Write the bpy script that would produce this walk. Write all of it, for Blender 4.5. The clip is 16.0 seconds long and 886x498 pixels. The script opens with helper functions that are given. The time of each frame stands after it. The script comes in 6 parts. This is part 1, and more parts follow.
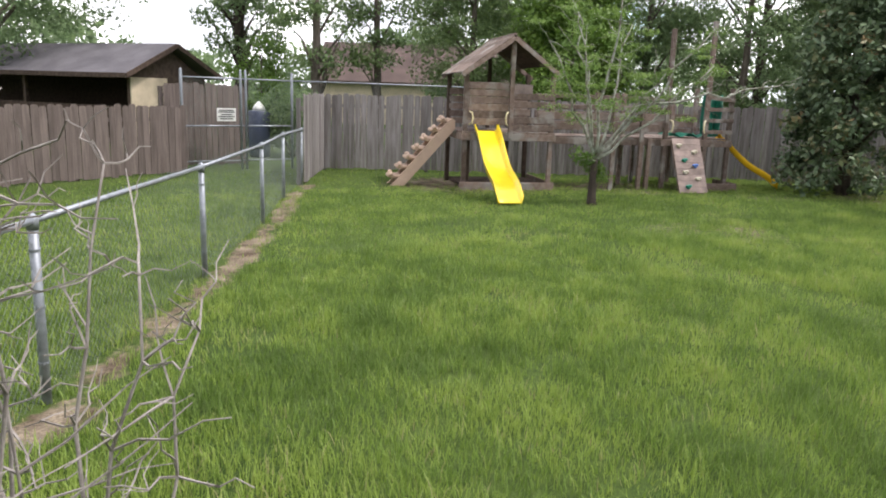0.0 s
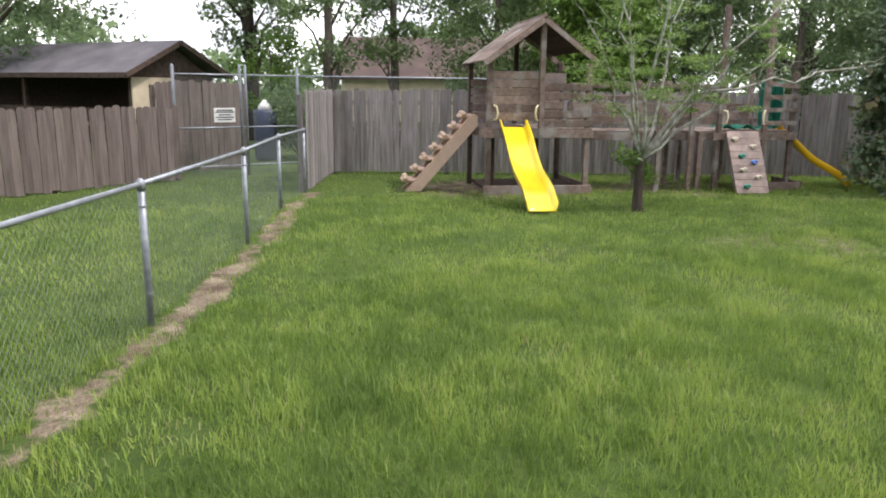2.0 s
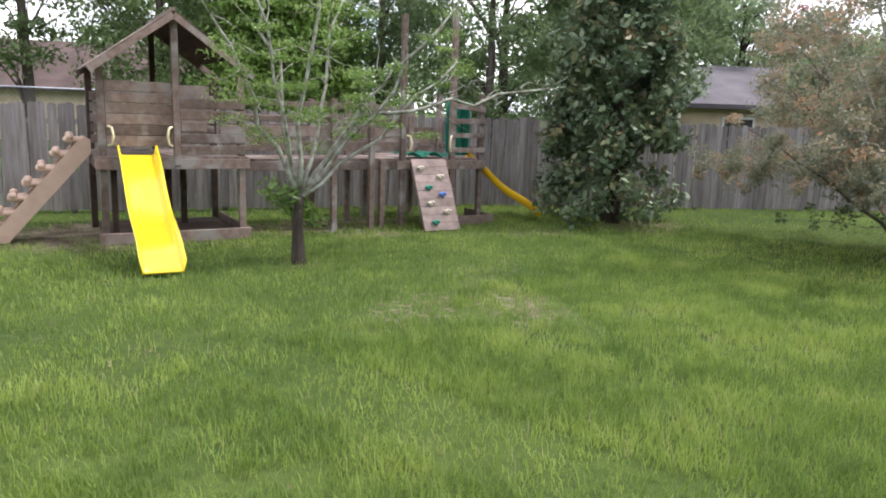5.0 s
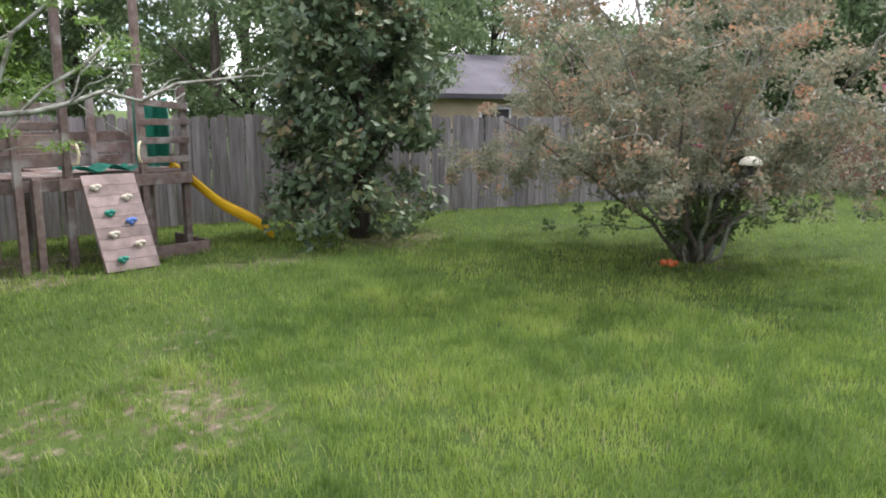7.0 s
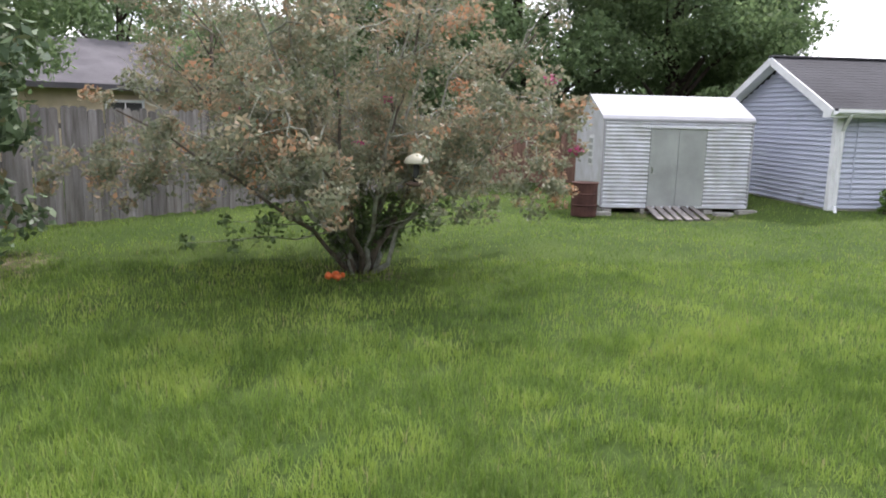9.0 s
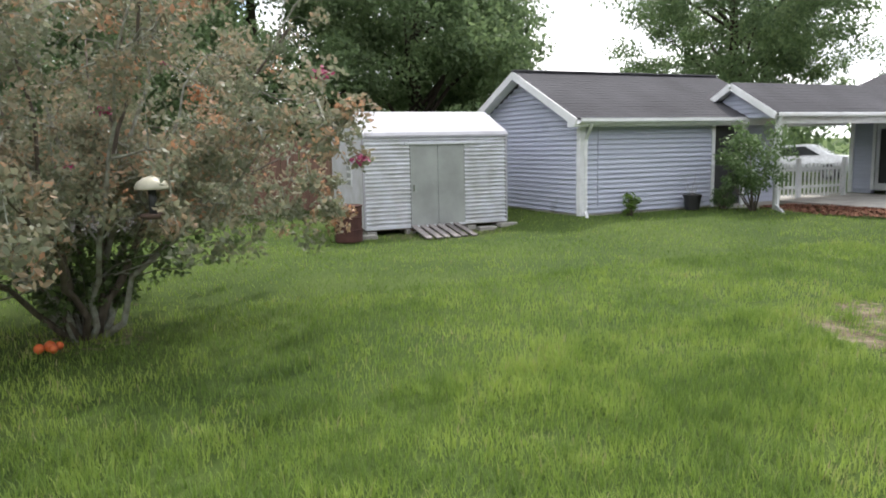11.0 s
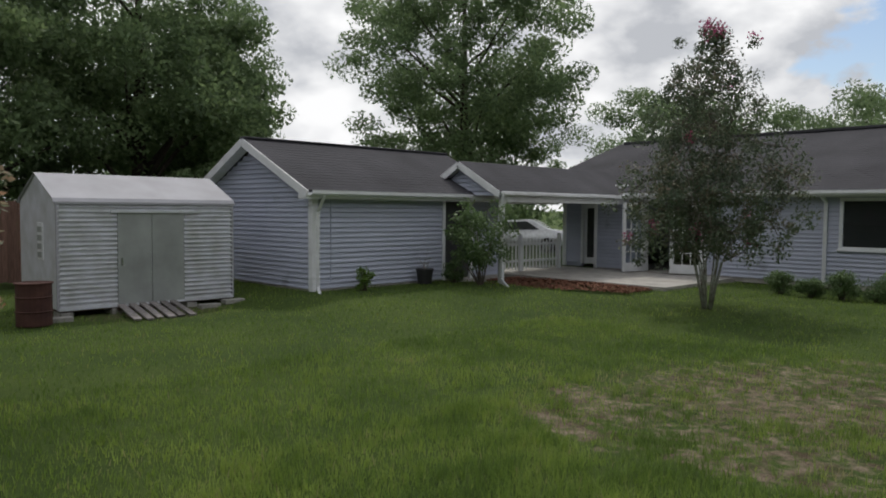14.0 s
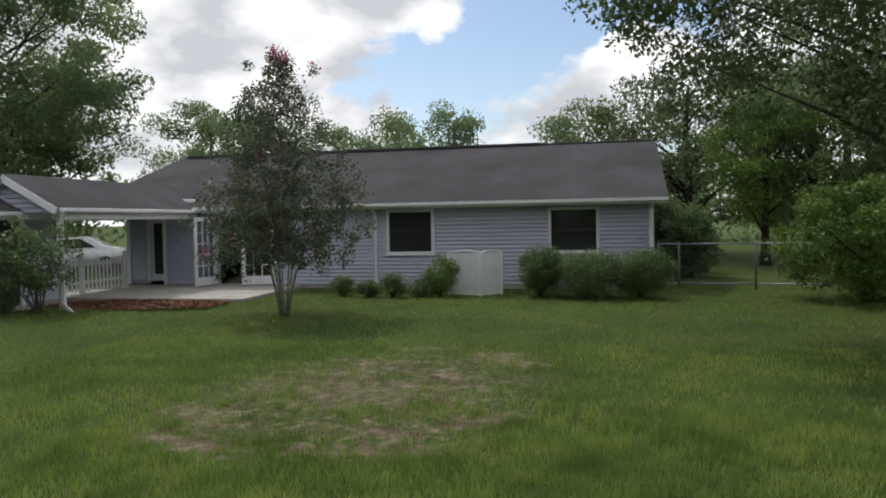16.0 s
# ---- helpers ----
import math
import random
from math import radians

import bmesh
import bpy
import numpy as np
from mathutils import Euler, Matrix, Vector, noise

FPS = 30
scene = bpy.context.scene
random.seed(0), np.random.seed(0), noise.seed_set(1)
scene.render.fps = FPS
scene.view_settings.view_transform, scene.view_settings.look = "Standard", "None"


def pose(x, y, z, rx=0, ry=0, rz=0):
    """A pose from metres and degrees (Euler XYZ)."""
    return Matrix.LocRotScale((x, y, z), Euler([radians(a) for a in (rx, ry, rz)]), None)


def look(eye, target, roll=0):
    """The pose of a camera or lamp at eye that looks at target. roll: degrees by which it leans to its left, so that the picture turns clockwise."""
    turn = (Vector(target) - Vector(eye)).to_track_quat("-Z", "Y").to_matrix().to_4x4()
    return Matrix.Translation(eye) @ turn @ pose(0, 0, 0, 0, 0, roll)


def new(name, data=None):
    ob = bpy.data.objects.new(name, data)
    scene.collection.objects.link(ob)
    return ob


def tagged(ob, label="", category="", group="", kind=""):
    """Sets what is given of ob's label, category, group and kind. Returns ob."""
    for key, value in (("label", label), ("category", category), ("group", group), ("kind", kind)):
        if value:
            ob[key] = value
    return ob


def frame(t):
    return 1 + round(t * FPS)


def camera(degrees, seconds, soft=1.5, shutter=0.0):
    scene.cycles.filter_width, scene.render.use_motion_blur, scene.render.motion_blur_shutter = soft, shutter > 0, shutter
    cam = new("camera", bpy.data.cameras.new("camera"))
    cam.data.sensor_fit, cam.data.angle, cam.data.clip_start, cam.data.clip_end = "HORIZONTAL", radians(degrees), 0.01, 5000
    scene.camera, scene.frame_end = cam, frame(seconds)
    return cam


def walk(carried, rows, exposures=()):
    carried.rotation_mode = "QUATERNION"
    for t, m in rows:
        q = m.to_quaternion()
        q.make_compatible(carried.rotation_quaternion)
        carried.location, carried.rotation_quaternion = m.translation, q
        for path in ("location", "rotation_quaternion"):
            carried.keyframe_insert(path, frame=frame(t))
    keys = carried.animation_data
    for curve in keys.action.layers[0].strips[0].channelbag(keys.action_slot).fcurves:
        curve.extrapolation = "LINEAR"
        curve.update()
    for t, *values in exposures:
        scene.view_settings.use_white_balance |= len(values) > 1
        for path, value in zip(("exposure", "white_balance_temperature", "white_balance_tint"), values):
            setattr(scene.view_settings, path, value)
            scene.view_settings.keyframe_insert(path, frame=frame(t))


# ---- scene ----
cam = camera(62.0, 16.0, soft=1.9)
PATH = [
    (0, (0.569, 0.948, 1.933), (-0.507, -0.686, 1.521), 1.9),
    (0.5, (0.239, 0.531, 1.914), (-0.826, -1.104, 1.477), 1.1),
    (1, (0.053, 0.208, 1.856), (-0.981, -1.453, 1.441), 1.2),
    (1.5, (-0.194, -0.224, 1.91), (-1.208, -1.893, 1.481), 1.6),
    (2, (-0.534, -0.565, 1.87), (-1.545, -2.238, 1.446), 0.6),
    (2.5, (-0.828, -0.909, 1.902), (-1.854, -2.574, 1.483), 0.2),
    (3, (-1.084, -1.291, 1.914), (-2.125, -2.944, 1.487), 0.4),
    (3.5, (-1.342, -1.569, 1.89), (-2.393, -3.216, 1.464), 0.4),
    (4, (-1.675, -1.819, 1.901), (-2.784, -3.429, 1.477), 0.6),
    (4.5, (-2.382, -1.906, 1.905), (-3.745, -3.315, 1.512), 1.6),
    (7, (-5.717, -2.648, 1.931), (-7.554, -3.35, 1.565), 0.3),
    (7.5, (-5.954, -2.95, 1.852), (-7.868, -3.398, 1.485), 0.7),
    (8, (-6.338, -2.887, 1.826), (-8.291, -3.138, 1.475), 0.6),
    (8.5, (-6.854, -2.888, 1.84), (-8.824, -3.005, 1.514), 0.3),
    (9, (-7.198, -2.83, 1.838), (-9.157, -2.639, 1.484), 1.3),
    (9.5, (-7.535, -2.792, 1.815), (-9.449, -2.318, 1.48), 0.7),
    (12, (-9.012, -2.73, 1.587), (-10.73, -1.743, 1.314), -1.1),
    (12.5, (-9.142, -2.391, 1.636), (-10.79, -1.289, 1.373), -0.7),
    (13, (-9.162, -2.156, 1.665), (-10.75, -0.957, 1.463), -0.6),
    (13.5, (-9.246, -2.02, 1.694), (-10.761, -0.723, 1.534), -0.5),
    (14, (-8.977, -2.036, 1.77), (-10.405, -0.639, 1.666), 0.4),
    (14.5, (-8.951, -2.264, 1.718), (-10.187, -0.693, 1.65), 0.7),
    (15, (-9.412, -2.726, 1.742), (-10.286, -0.927, 1.689), 0.5),
    (15.5, (-9.327, -2.676, 1.797), (-9.9, -0.761, 1.731), -0.3),
    (16, (-9.101, -2.606, 1.824), (-9.523, -0.653, 1.746), -1.0),
]
EXPOSURES = [(0, 0.97, 6450, 14), (7.5, 1.2, 6150, 17), (9.5, 1.12, 6300, 14), (12.3, 0.58, 6450, 10), (13.5, -0.4, 6450, 10), (15.0, -0.48, 6500, 10), (16, -0.2, 6500, 10)]
SUN, SKY, CLOUD_SHIFT = 2.1, 0.155, (0.4, 1.9, 0.0)
walk(cam, [(t, look(eye, target, roll)) for t, eye, target, roll in PATH], EXPOSURES)

# ---- world and sun ----
SUN_TO = Vector((-0.42, 0.36, 0.83)).normalized()
world = bpy.data.worlds.new("sky")
scene.world = world
world.use_nodes = True
wn, wl = world.node_tree.nodes, world.node_tree.links
wn.clear()
w_out, w_bg = wn.new("ShaderNodeOutputWorld"), wn.new("ShaderNodeBackground")
w_sky = wn.new("ShaderNodeTexSky")
w_sky.sky_type, w_sky.sun_disc = "NISHITA", False
w_sky.sun_elevation = math.asin(SUN_TO.z)
w_sky.sun_rotation = math.atan2(SUN_TO.x, SUN_TO.y)
w_tc = wn.new("ShaderNodeTexCoord")
w_map = wn.new("ShaderNodeMapping")
w_map.inputs["Location"].default_value = CLOUD_SHIFT
wl.new(w_tc.outputs["Generated"], w_map.inputs[0])
w_map.inputs["Scale"].default_value = (1, 1, 1.7)
w_noise, w_ramp = wn.new("ShaderNodeTexNoise"), wn.new("ShaderNodeValToRGB")
w_noise.inputs["Scale"].default_value, w_noise.inputs["Detail"].default_value, w_noise.inputs["Roughness"].default_value = 3.6, 12, 0.56
wl.new(w_map.outputs[0], w_noise.inputs["Vector"])
w_ramp.color_ramp.elements[0].position, w_ramp.color_ramp.elements[1].position = 0.46, 0.51
# the overcast breaks up towards one quarter of the sky
w_dot, w_range, w_cover = wn.new("ShaderNodeVectorMath"), wn.new("ShaderNodeMapRange"), wn.new("ShaderNodeMath")
w_dot.operation, w_cover.operation = "DOT_PRODUCT", "ADD"
w_dot.inputs[1].default_value = Vector((-0.06, 0.97, 0.19)).normalized()
wl.new(w_tc.outputs["Generated"], w_dot.inputs[0])
w_range.inputs["From Min"].default_value, w_range.inputs["From Max"].default_value = 0.955, 0.997
w_range.inputs["To Min"].default_value, w_range.inputs["To Max"].default_value = 0.13, -0.09
wl.new(w_dot.outputs["Value"], w_range.inputs[0])
wl.new(w_noise.outputs["Fac"], w_cover.inputs[0])
wl.new(w_range.outputs[0], w_cover.inputs[1])
wl.new(w_cover.outputs[0], w_ramp.inputs[0])
w_shade, w_sramp = wn.new("ShaderNodeTexNoise"), wn.new("ShaderNodeValToRGB")
w_shade.inputs["Scale"].default_value, w_shade.inputs["Detail"].default_value = 7.0, 10
wl.new(w_map.outputs[0], w_shade.inputs["Vector"])
w_sramp.color_ramp.elements[0].position, w_sramp.color_ramp.elements[1].position = 0.4, 0.6
w_sramp.color_ramp.elements[0].color, w_sramp.color_ramp.elements[1].color = (4.6, 4.75, 5.05, 1), (8.8, 8.8, 8.8, 1)
wl.new(w_shade.outputs["Fac"], w_sramp.inputs[0])
w_mix = wn.new("ShaderNodeMixRGB")
wl.new(w_ramp.outputs[0], w_mix.inputs[0])
wl.new(w_sky.outputs[0], w_mix.inputs[1])
wl.new(w_sramp.outputs[0], w_mix.inputs[2])
wl.new(w_mix.outputs[0], w_bg.inputs[0])
w_bg.inputs[1].default_value = SKY
wl.new(w_bg.outputs[0], w_out.inputs[0])
sun = new("sun", bpy.data.lights.new("sun", "SUN"))
sun.data.energy, sun.data.angle, sun.data.color = SUN, radians(4.0), (1.0, 0.95, 0.87)
sun.matrix_world = look(SUN_TO * 50, (0, 0, 0))


# ---- materials ----
def material(name, base, rough=0.7, metal=0.0, var=0.25, scale=8.0, bump=0.15, fine=90.0, stretch=(1, 1, 1), other=None, spec=0.5,
             tint=False, per_object=0.0, coat=0.0, trans=0.0, stain=None):
    """base colour varied at two scales, with a fine relief; tint: by the mesh's own tint value; per_object: by each object's random."""
    m = bpy.data.materials.new(name)
    m.use_nodes = True
    n, l = m.node_tree.nodes, m.node_tree.links
    b = n["Principled BSDF"]
    b.inputs["Roughness"].default_value, b.inputs["Metallic"].default_value = rough, metal
    b.inputs["Specular IOR Level"].default_value = spec
    b.inputs["Coat Weight"].default_value = coat
    tc, mp = n.new("ShaderNodeTexCoord"), n.new("ShaderNodeMapping")
    mp.inputs["Scale"].default_value = stretch
    l.new(tc.outputs["Object"], mp.inputs[0])
    big, small = n.new("ShaderNodeTexNoise"), n.new("ShaderNodeTexNoise")
    big.inputs["Scale"].default_value, big.inputs["Detail"].default_value = scale, 6
    small.inputs["Scale"].default_value, small.inputs["Detail"].default_value = fine, 3
    vec = mp.outputs[0]
    if per_object:
        oi, va = n.new("ShaderNodeObjectInfo"), n.new("ShaderNodeVectorMath")
        va.operation = "ADD"
        sc = n.new("ShaderNodeMath")
        sc.operation, sc.inputs[1].default_value = "MULTIPLY", 37.0
        l.new(oi.outputs["Random"], sc.inputs[0])
        l.new(mp.outputs[0], va.inputs[0])
        l.new(sc.outputs[0], va.inputs[1])
        vec = va.outputs[0]
    l.new(vec, big.inputs["Vector"])
    l.new(vec, small.inputs["Vector"])
    other = other or tuple(c * (1 - var) * 0.75 for c in base)
    ramp = n.new("ShaderNodeValToRGB")
    ramp.color_ramp.elements[0].position, ramp.color_ramp.elements[1].position = 0.3, 0.68
    ramp.color_ramp.elements[0].color, ramp.color_ramp.elements[1].color = (*other, 1), (*base, 1)
    l.new(big.outputs["Fac"], ramp.inputs[0])
    col = ramp.outputs[0]

    def times(col, value, low, high):
        mr, mul = n.new("ShaderNodeMapRange"), n.new("ShaderNodeMixRGB")
        mr.inputs["To Min"].default_value, mr.inputs["To Max"].default_value = low, high
        l.new(value, mr.inputs[0])
        mul.blend_type, mul.inputs[0].default_value = "MULTIPLY", 1
        l.new(col, mul.inputs[1])
        l.new(mr.outputs[0], mul.inputs[2])
        return mul.outputs[0]

    col = times(col, small.outputs["Fac"], 1 - var, 1 + var)
    if per_object:
        col = times(col, oi.outputs["Random"], 1 - per_object, 1 + per_object)
    if stain:
        st, sr, sm = n.new("ShaderNodeTexNoise"), n.new("ShaderNodeValToRGB"), n.new("ShaderNodeMixRGB")
        st.inputs["Scale"].default_value, st.inputs["Detail"].default_value = stain[1], 7
        l.new(tc.outputs["Object"], st.inputs["Vector"])
        sr.color_ramp.elements[0].position, sr.color_ramp.elements[1].position = stain[2], stain[2] + 0.12
        l.new(st.outputs["Fac"], sr.inputs[0])
        l.new(sr.outputs[0], sm.inputs[0])
        l.new(col, sm.inputs[1])
        sm.inputs[2].default_value = (*stain[0], 1)
        col = sm.outputs[0]
    if tint:
        at, tr, tm = n.new("ShaderNodeAttribute"), n.new("ShaderNodeValToRGB"), n.new("ShaderNodeMixRGB")
        at.attribute_name = "tint"
        els = tr.color_ramp.elements
        while len(els) < len(tint):
            els.new(0.5)
        for k, c in enumerate(tint):
            els[k].position, els[k].color = k / (len(tint) - 1), (*c, 1)
        l.new(at.outputs["Fac"], tr.inputs[0])
        tm.inputs[0].default_value = 0.85
        l.new(col, tm.inputs[1])
        l.new(tr.outputs[0], tm.inputs[2])
        col = tm.outputs[0]
    l.new(col, b.inputs["Base Color"])
    if trans:
        tb, mx, o = n.new("ShaderNodeBsdfTranslucent"), n.new("ShaderNodeMixShader"), n["Material Output"]
        l.new(col, tb.inputs[0])
        mx.inputs[0].default_value = trans
        l.new(b.outputs[0], mx.inputs[1])
        l.new(tb.outputs[0], mx.inputs[2])
        l.new(mx.outputs[0], o.inputs[0])
    elif bump:
        bp = n.new("ShaderNodeBump")
        bp.inputs["Strength"].default_value, bp.inputs["Distance"].default_value = bump, 0.01
        l.new(small.outputs["Fac"], bp.inputs["Height"])
        l.new(bp.outputs[0], b.inputs["Normal"])
    return m


def glass_material():
    m = bpy.data.materials.new("window_glass")
    m.use_nodes = True
    b = m.node_tree.nodes["Principled BSDF"]
    b.inputs["Base Color"].default_value = (0.75, 0.8, 0.82, 1)
    b.inputs["Transmission Weight"].default_value, b.inputs["Roughness"].default_value, b.inputs["IOR"].default_value = 1.0, 0.02, 1.45
    return m


def ground_material():
    """lawn soil under the blades; bare sandy soil where the ground's bare value is high."""
    m = bpy.data.materials.new("lawn_soil")
    m.use_nodes = True
    n, l = m.node_tree.nodes, m.node_tree.links
    b = n["Principled BSDF"]
    b.inputs["Roughness"].default_value, b.inputs["Specular IOR Level"].default_value = 0.95, 0.15
    tc = n.new("ShaderNodeTexCoord")

    def noise_ramp(scale, c0, c1, p0=0.35, p1=0.65):
        t, r = n.new("ShaderNodeTexNoise"), n.new("ShaderNodeValToRGB")
        t.inputs["Scale"].default_value, t.inputs["Detail"].default_value = scale, 8
        l.new(tc.outputs["Object"], t.inputs["Vector"])
        r.color_ramp.elements[0].position, r.color_ramp.elements[1].position = p0, p1
        r.color_ramp.elements[0].color, r.color_ramp.elements[1].color = (*c0, 1), (*c1, 1)
        l.new(t.outputs["Fac"], r.inputs[0])
        return t, r

    def mix(fac, a, c, kind="MIX"):
        x = n.new("ShaderNodeMixRGB")
        x.blend_type = kind
        if isinstance(fac, float):
            x.inputs[0].default_value = fac
        else:
            l.new(fac, x.inputs[0])
        l.new(a, x.inputs[1])
        l.new(c, x.inputs[2])
        return x.outputs[0]

    _, g1 = noise_ramp(0.55, (0.036, 0.068, 0.014), (0.092, 0.134, 0.030))
    _, g2 = noise_ramp(14.0, (0.036, 0.062, 0.014), (0.088, 0.128, 0.027))
    fine, g3 = noise_ramp(130.0, (0.5, 0.5, 0.5), (1.35, 1.35, 1.35))
    green = mix(1.0, mix(0.5, g1.outputs[0], g2.outputs[0]), g3.outputs[0], "MULTIPLY")
    _, d1 = noise_ramp(3.5, (0.10, 0.072, 0.05), (0.28, 0.228, 0.168))
    _, d2 = noise_ramp(45.0, (0.6, 0.6, 0.6), (1.2, 1.2, 1.2))
    soil = mix(1.0, d1.outputs[0], d2.outputs[0], "MULTIPLY")
    at = n.new("ShaderNodeAttribute")
    at.attribute_name = "bare"
    edge, e = noise_ramp(9.0, (0, 0, 0), (1, 1, 1), 0.2, 0.8)
    ad, sr = n.new("ShaderNodeMath"), n.new("ShaderNodeValToRGB")
    ad.operation = "MULTIPLY_ADD"
    l.new(edge.outputs["Fac"], ad.inputs[0])
    ad.inputs[1].default_value = 0.8
    l.new(at.outputs["Fac"], ad.inputs[2])
    sr.color_ramp.elements[0].position, sr.color_ramp.elements[1].position = 0.74, 0.92
    l.new(ad.outputs[0], sr.inputs[0])
    l.new(mix(sr.outputs[0], green, soil), b.inputs["Base Color"])
    bp = n.new("ShaderNodeBump")
    bp.inputs["Strength"].default_value, bp.inputs["Distance"].default_value = 0.7, 0.03
    l.new(fine.outputs["Fac"], bp.inputs["Height"])
    l.new(bp.outputs[0], b.inputs["Normal"])
    return m


GREY_WOOD = material("weathered_grey_fence_wood", (0.25, 0.232, 0.235), 0.9, var=0.3, scale=3.0, fine=40, stretch=(6, 6, 0.5), other=(0.13, 0.115, 0.105), per_object=0.28, bump=0.4, spec=0.2)
BROWN_FENCE = material("weathered_brown_fence_wood", (0.155, 0.125, 0.115), 0.9, var=0.3, scale=3.0, fine=40, stretch=(6, 6, 0.5), other=(0.09, 0.072, 0.066), per_object=0.16, bump=0.4, spec=0.2)
RED_FENCE = material("reddish_stained_fence_wood", (0.17, 0.10, 0.078), 0.85, var=0.2, per_object=0.15, stretch=(6, 6, 0.6), spec=0.2)
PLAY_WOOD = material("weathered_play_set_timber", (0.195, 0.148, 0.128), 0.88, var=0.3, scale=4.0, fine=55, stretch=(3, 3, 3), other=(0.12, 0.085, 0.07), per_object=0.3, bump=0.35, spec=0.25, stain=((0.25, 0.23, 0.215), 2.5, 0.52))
# dark timber; on the play set its tone also stands in for shade
DARK_WOOD = material("dark_and_shaded_timber", (0.085, 0.06, 0.048), 0.9, var=0.3, per_object=0.2, spec=0.2)
RAMP_WOOD = material("bleached_climbing_board", (0.30, 0.235, 0.215), 0.9, var=0.25, scale=6, per_object=0.15, spec=0.2)
YELLOW = material("glossy_yellow_plastic", (0.80, 0.60, 0.012), 0.28, var=0.05, scale=2, bump=0.02, other=(0.74, 0.53, 0.01), coat=0.3)
# duller copy of the slide yellow, with the far slide's shade mixed in
SHADED_YELLOW = material("shaded_yellow_plastic", (0.78, 0.46, 0.012), 0.5, var=0.08, scale=2, bump=0.03, other=(0.7, 0.4, 0.01))
TAN_PLASTIC = material("tan_moulded_plastic", (0.55, 0.39, 0.30), 0.6, var=0.12, scale=5, other=(0.44, 0.31, 0.24))
PALE_PLASTIC = material("pale_weathered_plastic", (0.50, 0.48, 0.38), 0.5, var=0.1, bump=0.02)
CREAM_PLASTIC = material("cream_plastic", (0.75, 0.66, 0.42), 0.4, var=0.06, bump=0)
WHITE_HOLD = material("pale_climbing_hold_plastic", (0.62, 0.56, 0.46), 0.55, var=0.1, bump=0.05)
GREEN_HOLD = material("green_climbing_hold_plastic", (0.02, 0.26, 0.19), 0.5, var=0.1, bump=0.05)
BLUE_HOLD = material("blue_climbing_hold_plastic", (0.09, 0.19, 0.55), 0.5, var=0.1, bump=0.05)
TARP = material("green_tarpaulin", (0.015, 0.22, 0.15), 0.45, var=0.15, scale=5, bump=0.1)
GALV = material("galvanised_steel", (0.30, 0.32, 0.36), 0.5, metal=0.5, var=0.15, scale=12, bump=0.05)
WIRE = material("dull_chain_link_wire", (0.17, 0.20, 0.19), 0.6, metal=0.3, var=0.1, bump=0)
SIDING = material("blue_grey_vinyl_siding", (0.43, 0.455, 0.56), 0.55, var=0.06, scale=1.5, fine=160, other=(0.38, 0.405, 0.505), per_object=0.035, bump=0.06, stain=((0.26, 0.28, 0.34), 1.3, 0.62))
TRIM = material("white_painted_trim", (0.74, 0.75, 0.78), 0.5, var=0.06, scale=4, other=(0.63, 0.64, 0.66), bump=0.04)
SHINGLE = material("dark_asphalt_shingle", (0.074, 0.073, 0.082), 0.95, var=0.35, scale=0.7, fine=70, other=(0.046, 0.045, 0.051), bump=0.6, spec=0.2)
SHINGLE_BROWN = material("brown_asphalt_shingle", (0.10, 0.072, 0.066), 0.95, var=0.3, scale=0.8, fine=60, bump=0.5, spec=0.2)
SHINGLE_GREY = material("grey_old_shingle", (0.135, 0.125, 0.14), 0.95, var=0.25, scale=1.2, fine=50, other=(0.085, 0.08, 0.09), bump=0.5, spec=0.2)
SHED_METAL = material("corrugated_aluminium", (0.68, 0.69, 0.76), 0.42, metal=0.2, var=0.08, scale=3, other=(0.50, 0.51, 0.53), bump=0.03)
SHED_ROOF = material("sun_bleached_roof_metal", (0.36, 0.36, 0.40), 0.7, metal=0.0, var=0.08, scale=2, other=(0.30, 0.30, 0.33), bump=0.03)
SHED_DOOR = material("grey_green_painted_metal", (0.36, 0.38, 0.375), 0.5, metal=0.1, var=0.1, scale=1.6, bump=0.04, stain=((0.5, 0.51, 0.47), 5, 0.66))
RUST = material("rusted_steel_drum", (0.095, 0.042, 0.034), 0.85, metal=0.2, var=0.35, scale=5, other=(0.055, 0.022, 0.02), bump=0.3)
BLOCK = material("grey_concrete_block", (0.33, 0.32, 0.30), 0.95, var=0.2, scale=9, bump=0.4)
CONCRETE = material("poured_concrete_slab", (0.42, 0.40, 0.37), 0.9, var=0.12, scale=3, bump=0.2, stain=((0.28, 0.26, 0.23), 1.2, 0.58))
BRICK = material("red_brown_paving", (0.24, 0.105, 0.075), 0.9, var=0.25, per_object=0.25, bump=0.3)
MULCH = material("red_bark_mulch", (0.21, 0.065, 0.035), 0.95, var=0.4, scale=14, bump=0.6, tint=((0.07, 0.035, 0.024), (0.15, 0.07, 0.045), (0.25, 0.13, 0.085)), spec=0.2)
BARK = material("grey_brown_bark", (0.15, 0.125, 0.105), 0.95, var=0.35, scale=7, fine=60, stretch=(3, 3, 0.7), bump=0.7, spec=0.2)
DARK_BARK = material("dark_bark", (0.065, 0.052, 0.043), 0.95, var=0.3, scale=7, stretch=(3, 3, 0.7), bump=0.7, spec=0.2)
LICHEN_BARK = material("lichen_covered_bark", (0.36, 0.38, 0.33), 0.95, var=0.25, scale=11, other=(0.13, 0.11, 0.085), bump=0.5, spec=0.2)
TWIG_BARK = material("pale_dead_twig", (0.33, 0.30, 0.285), 0.95, var=0.25, scale=14, other=(0.17, 0.15, 0.14), bump=0.3, spec=0.2)


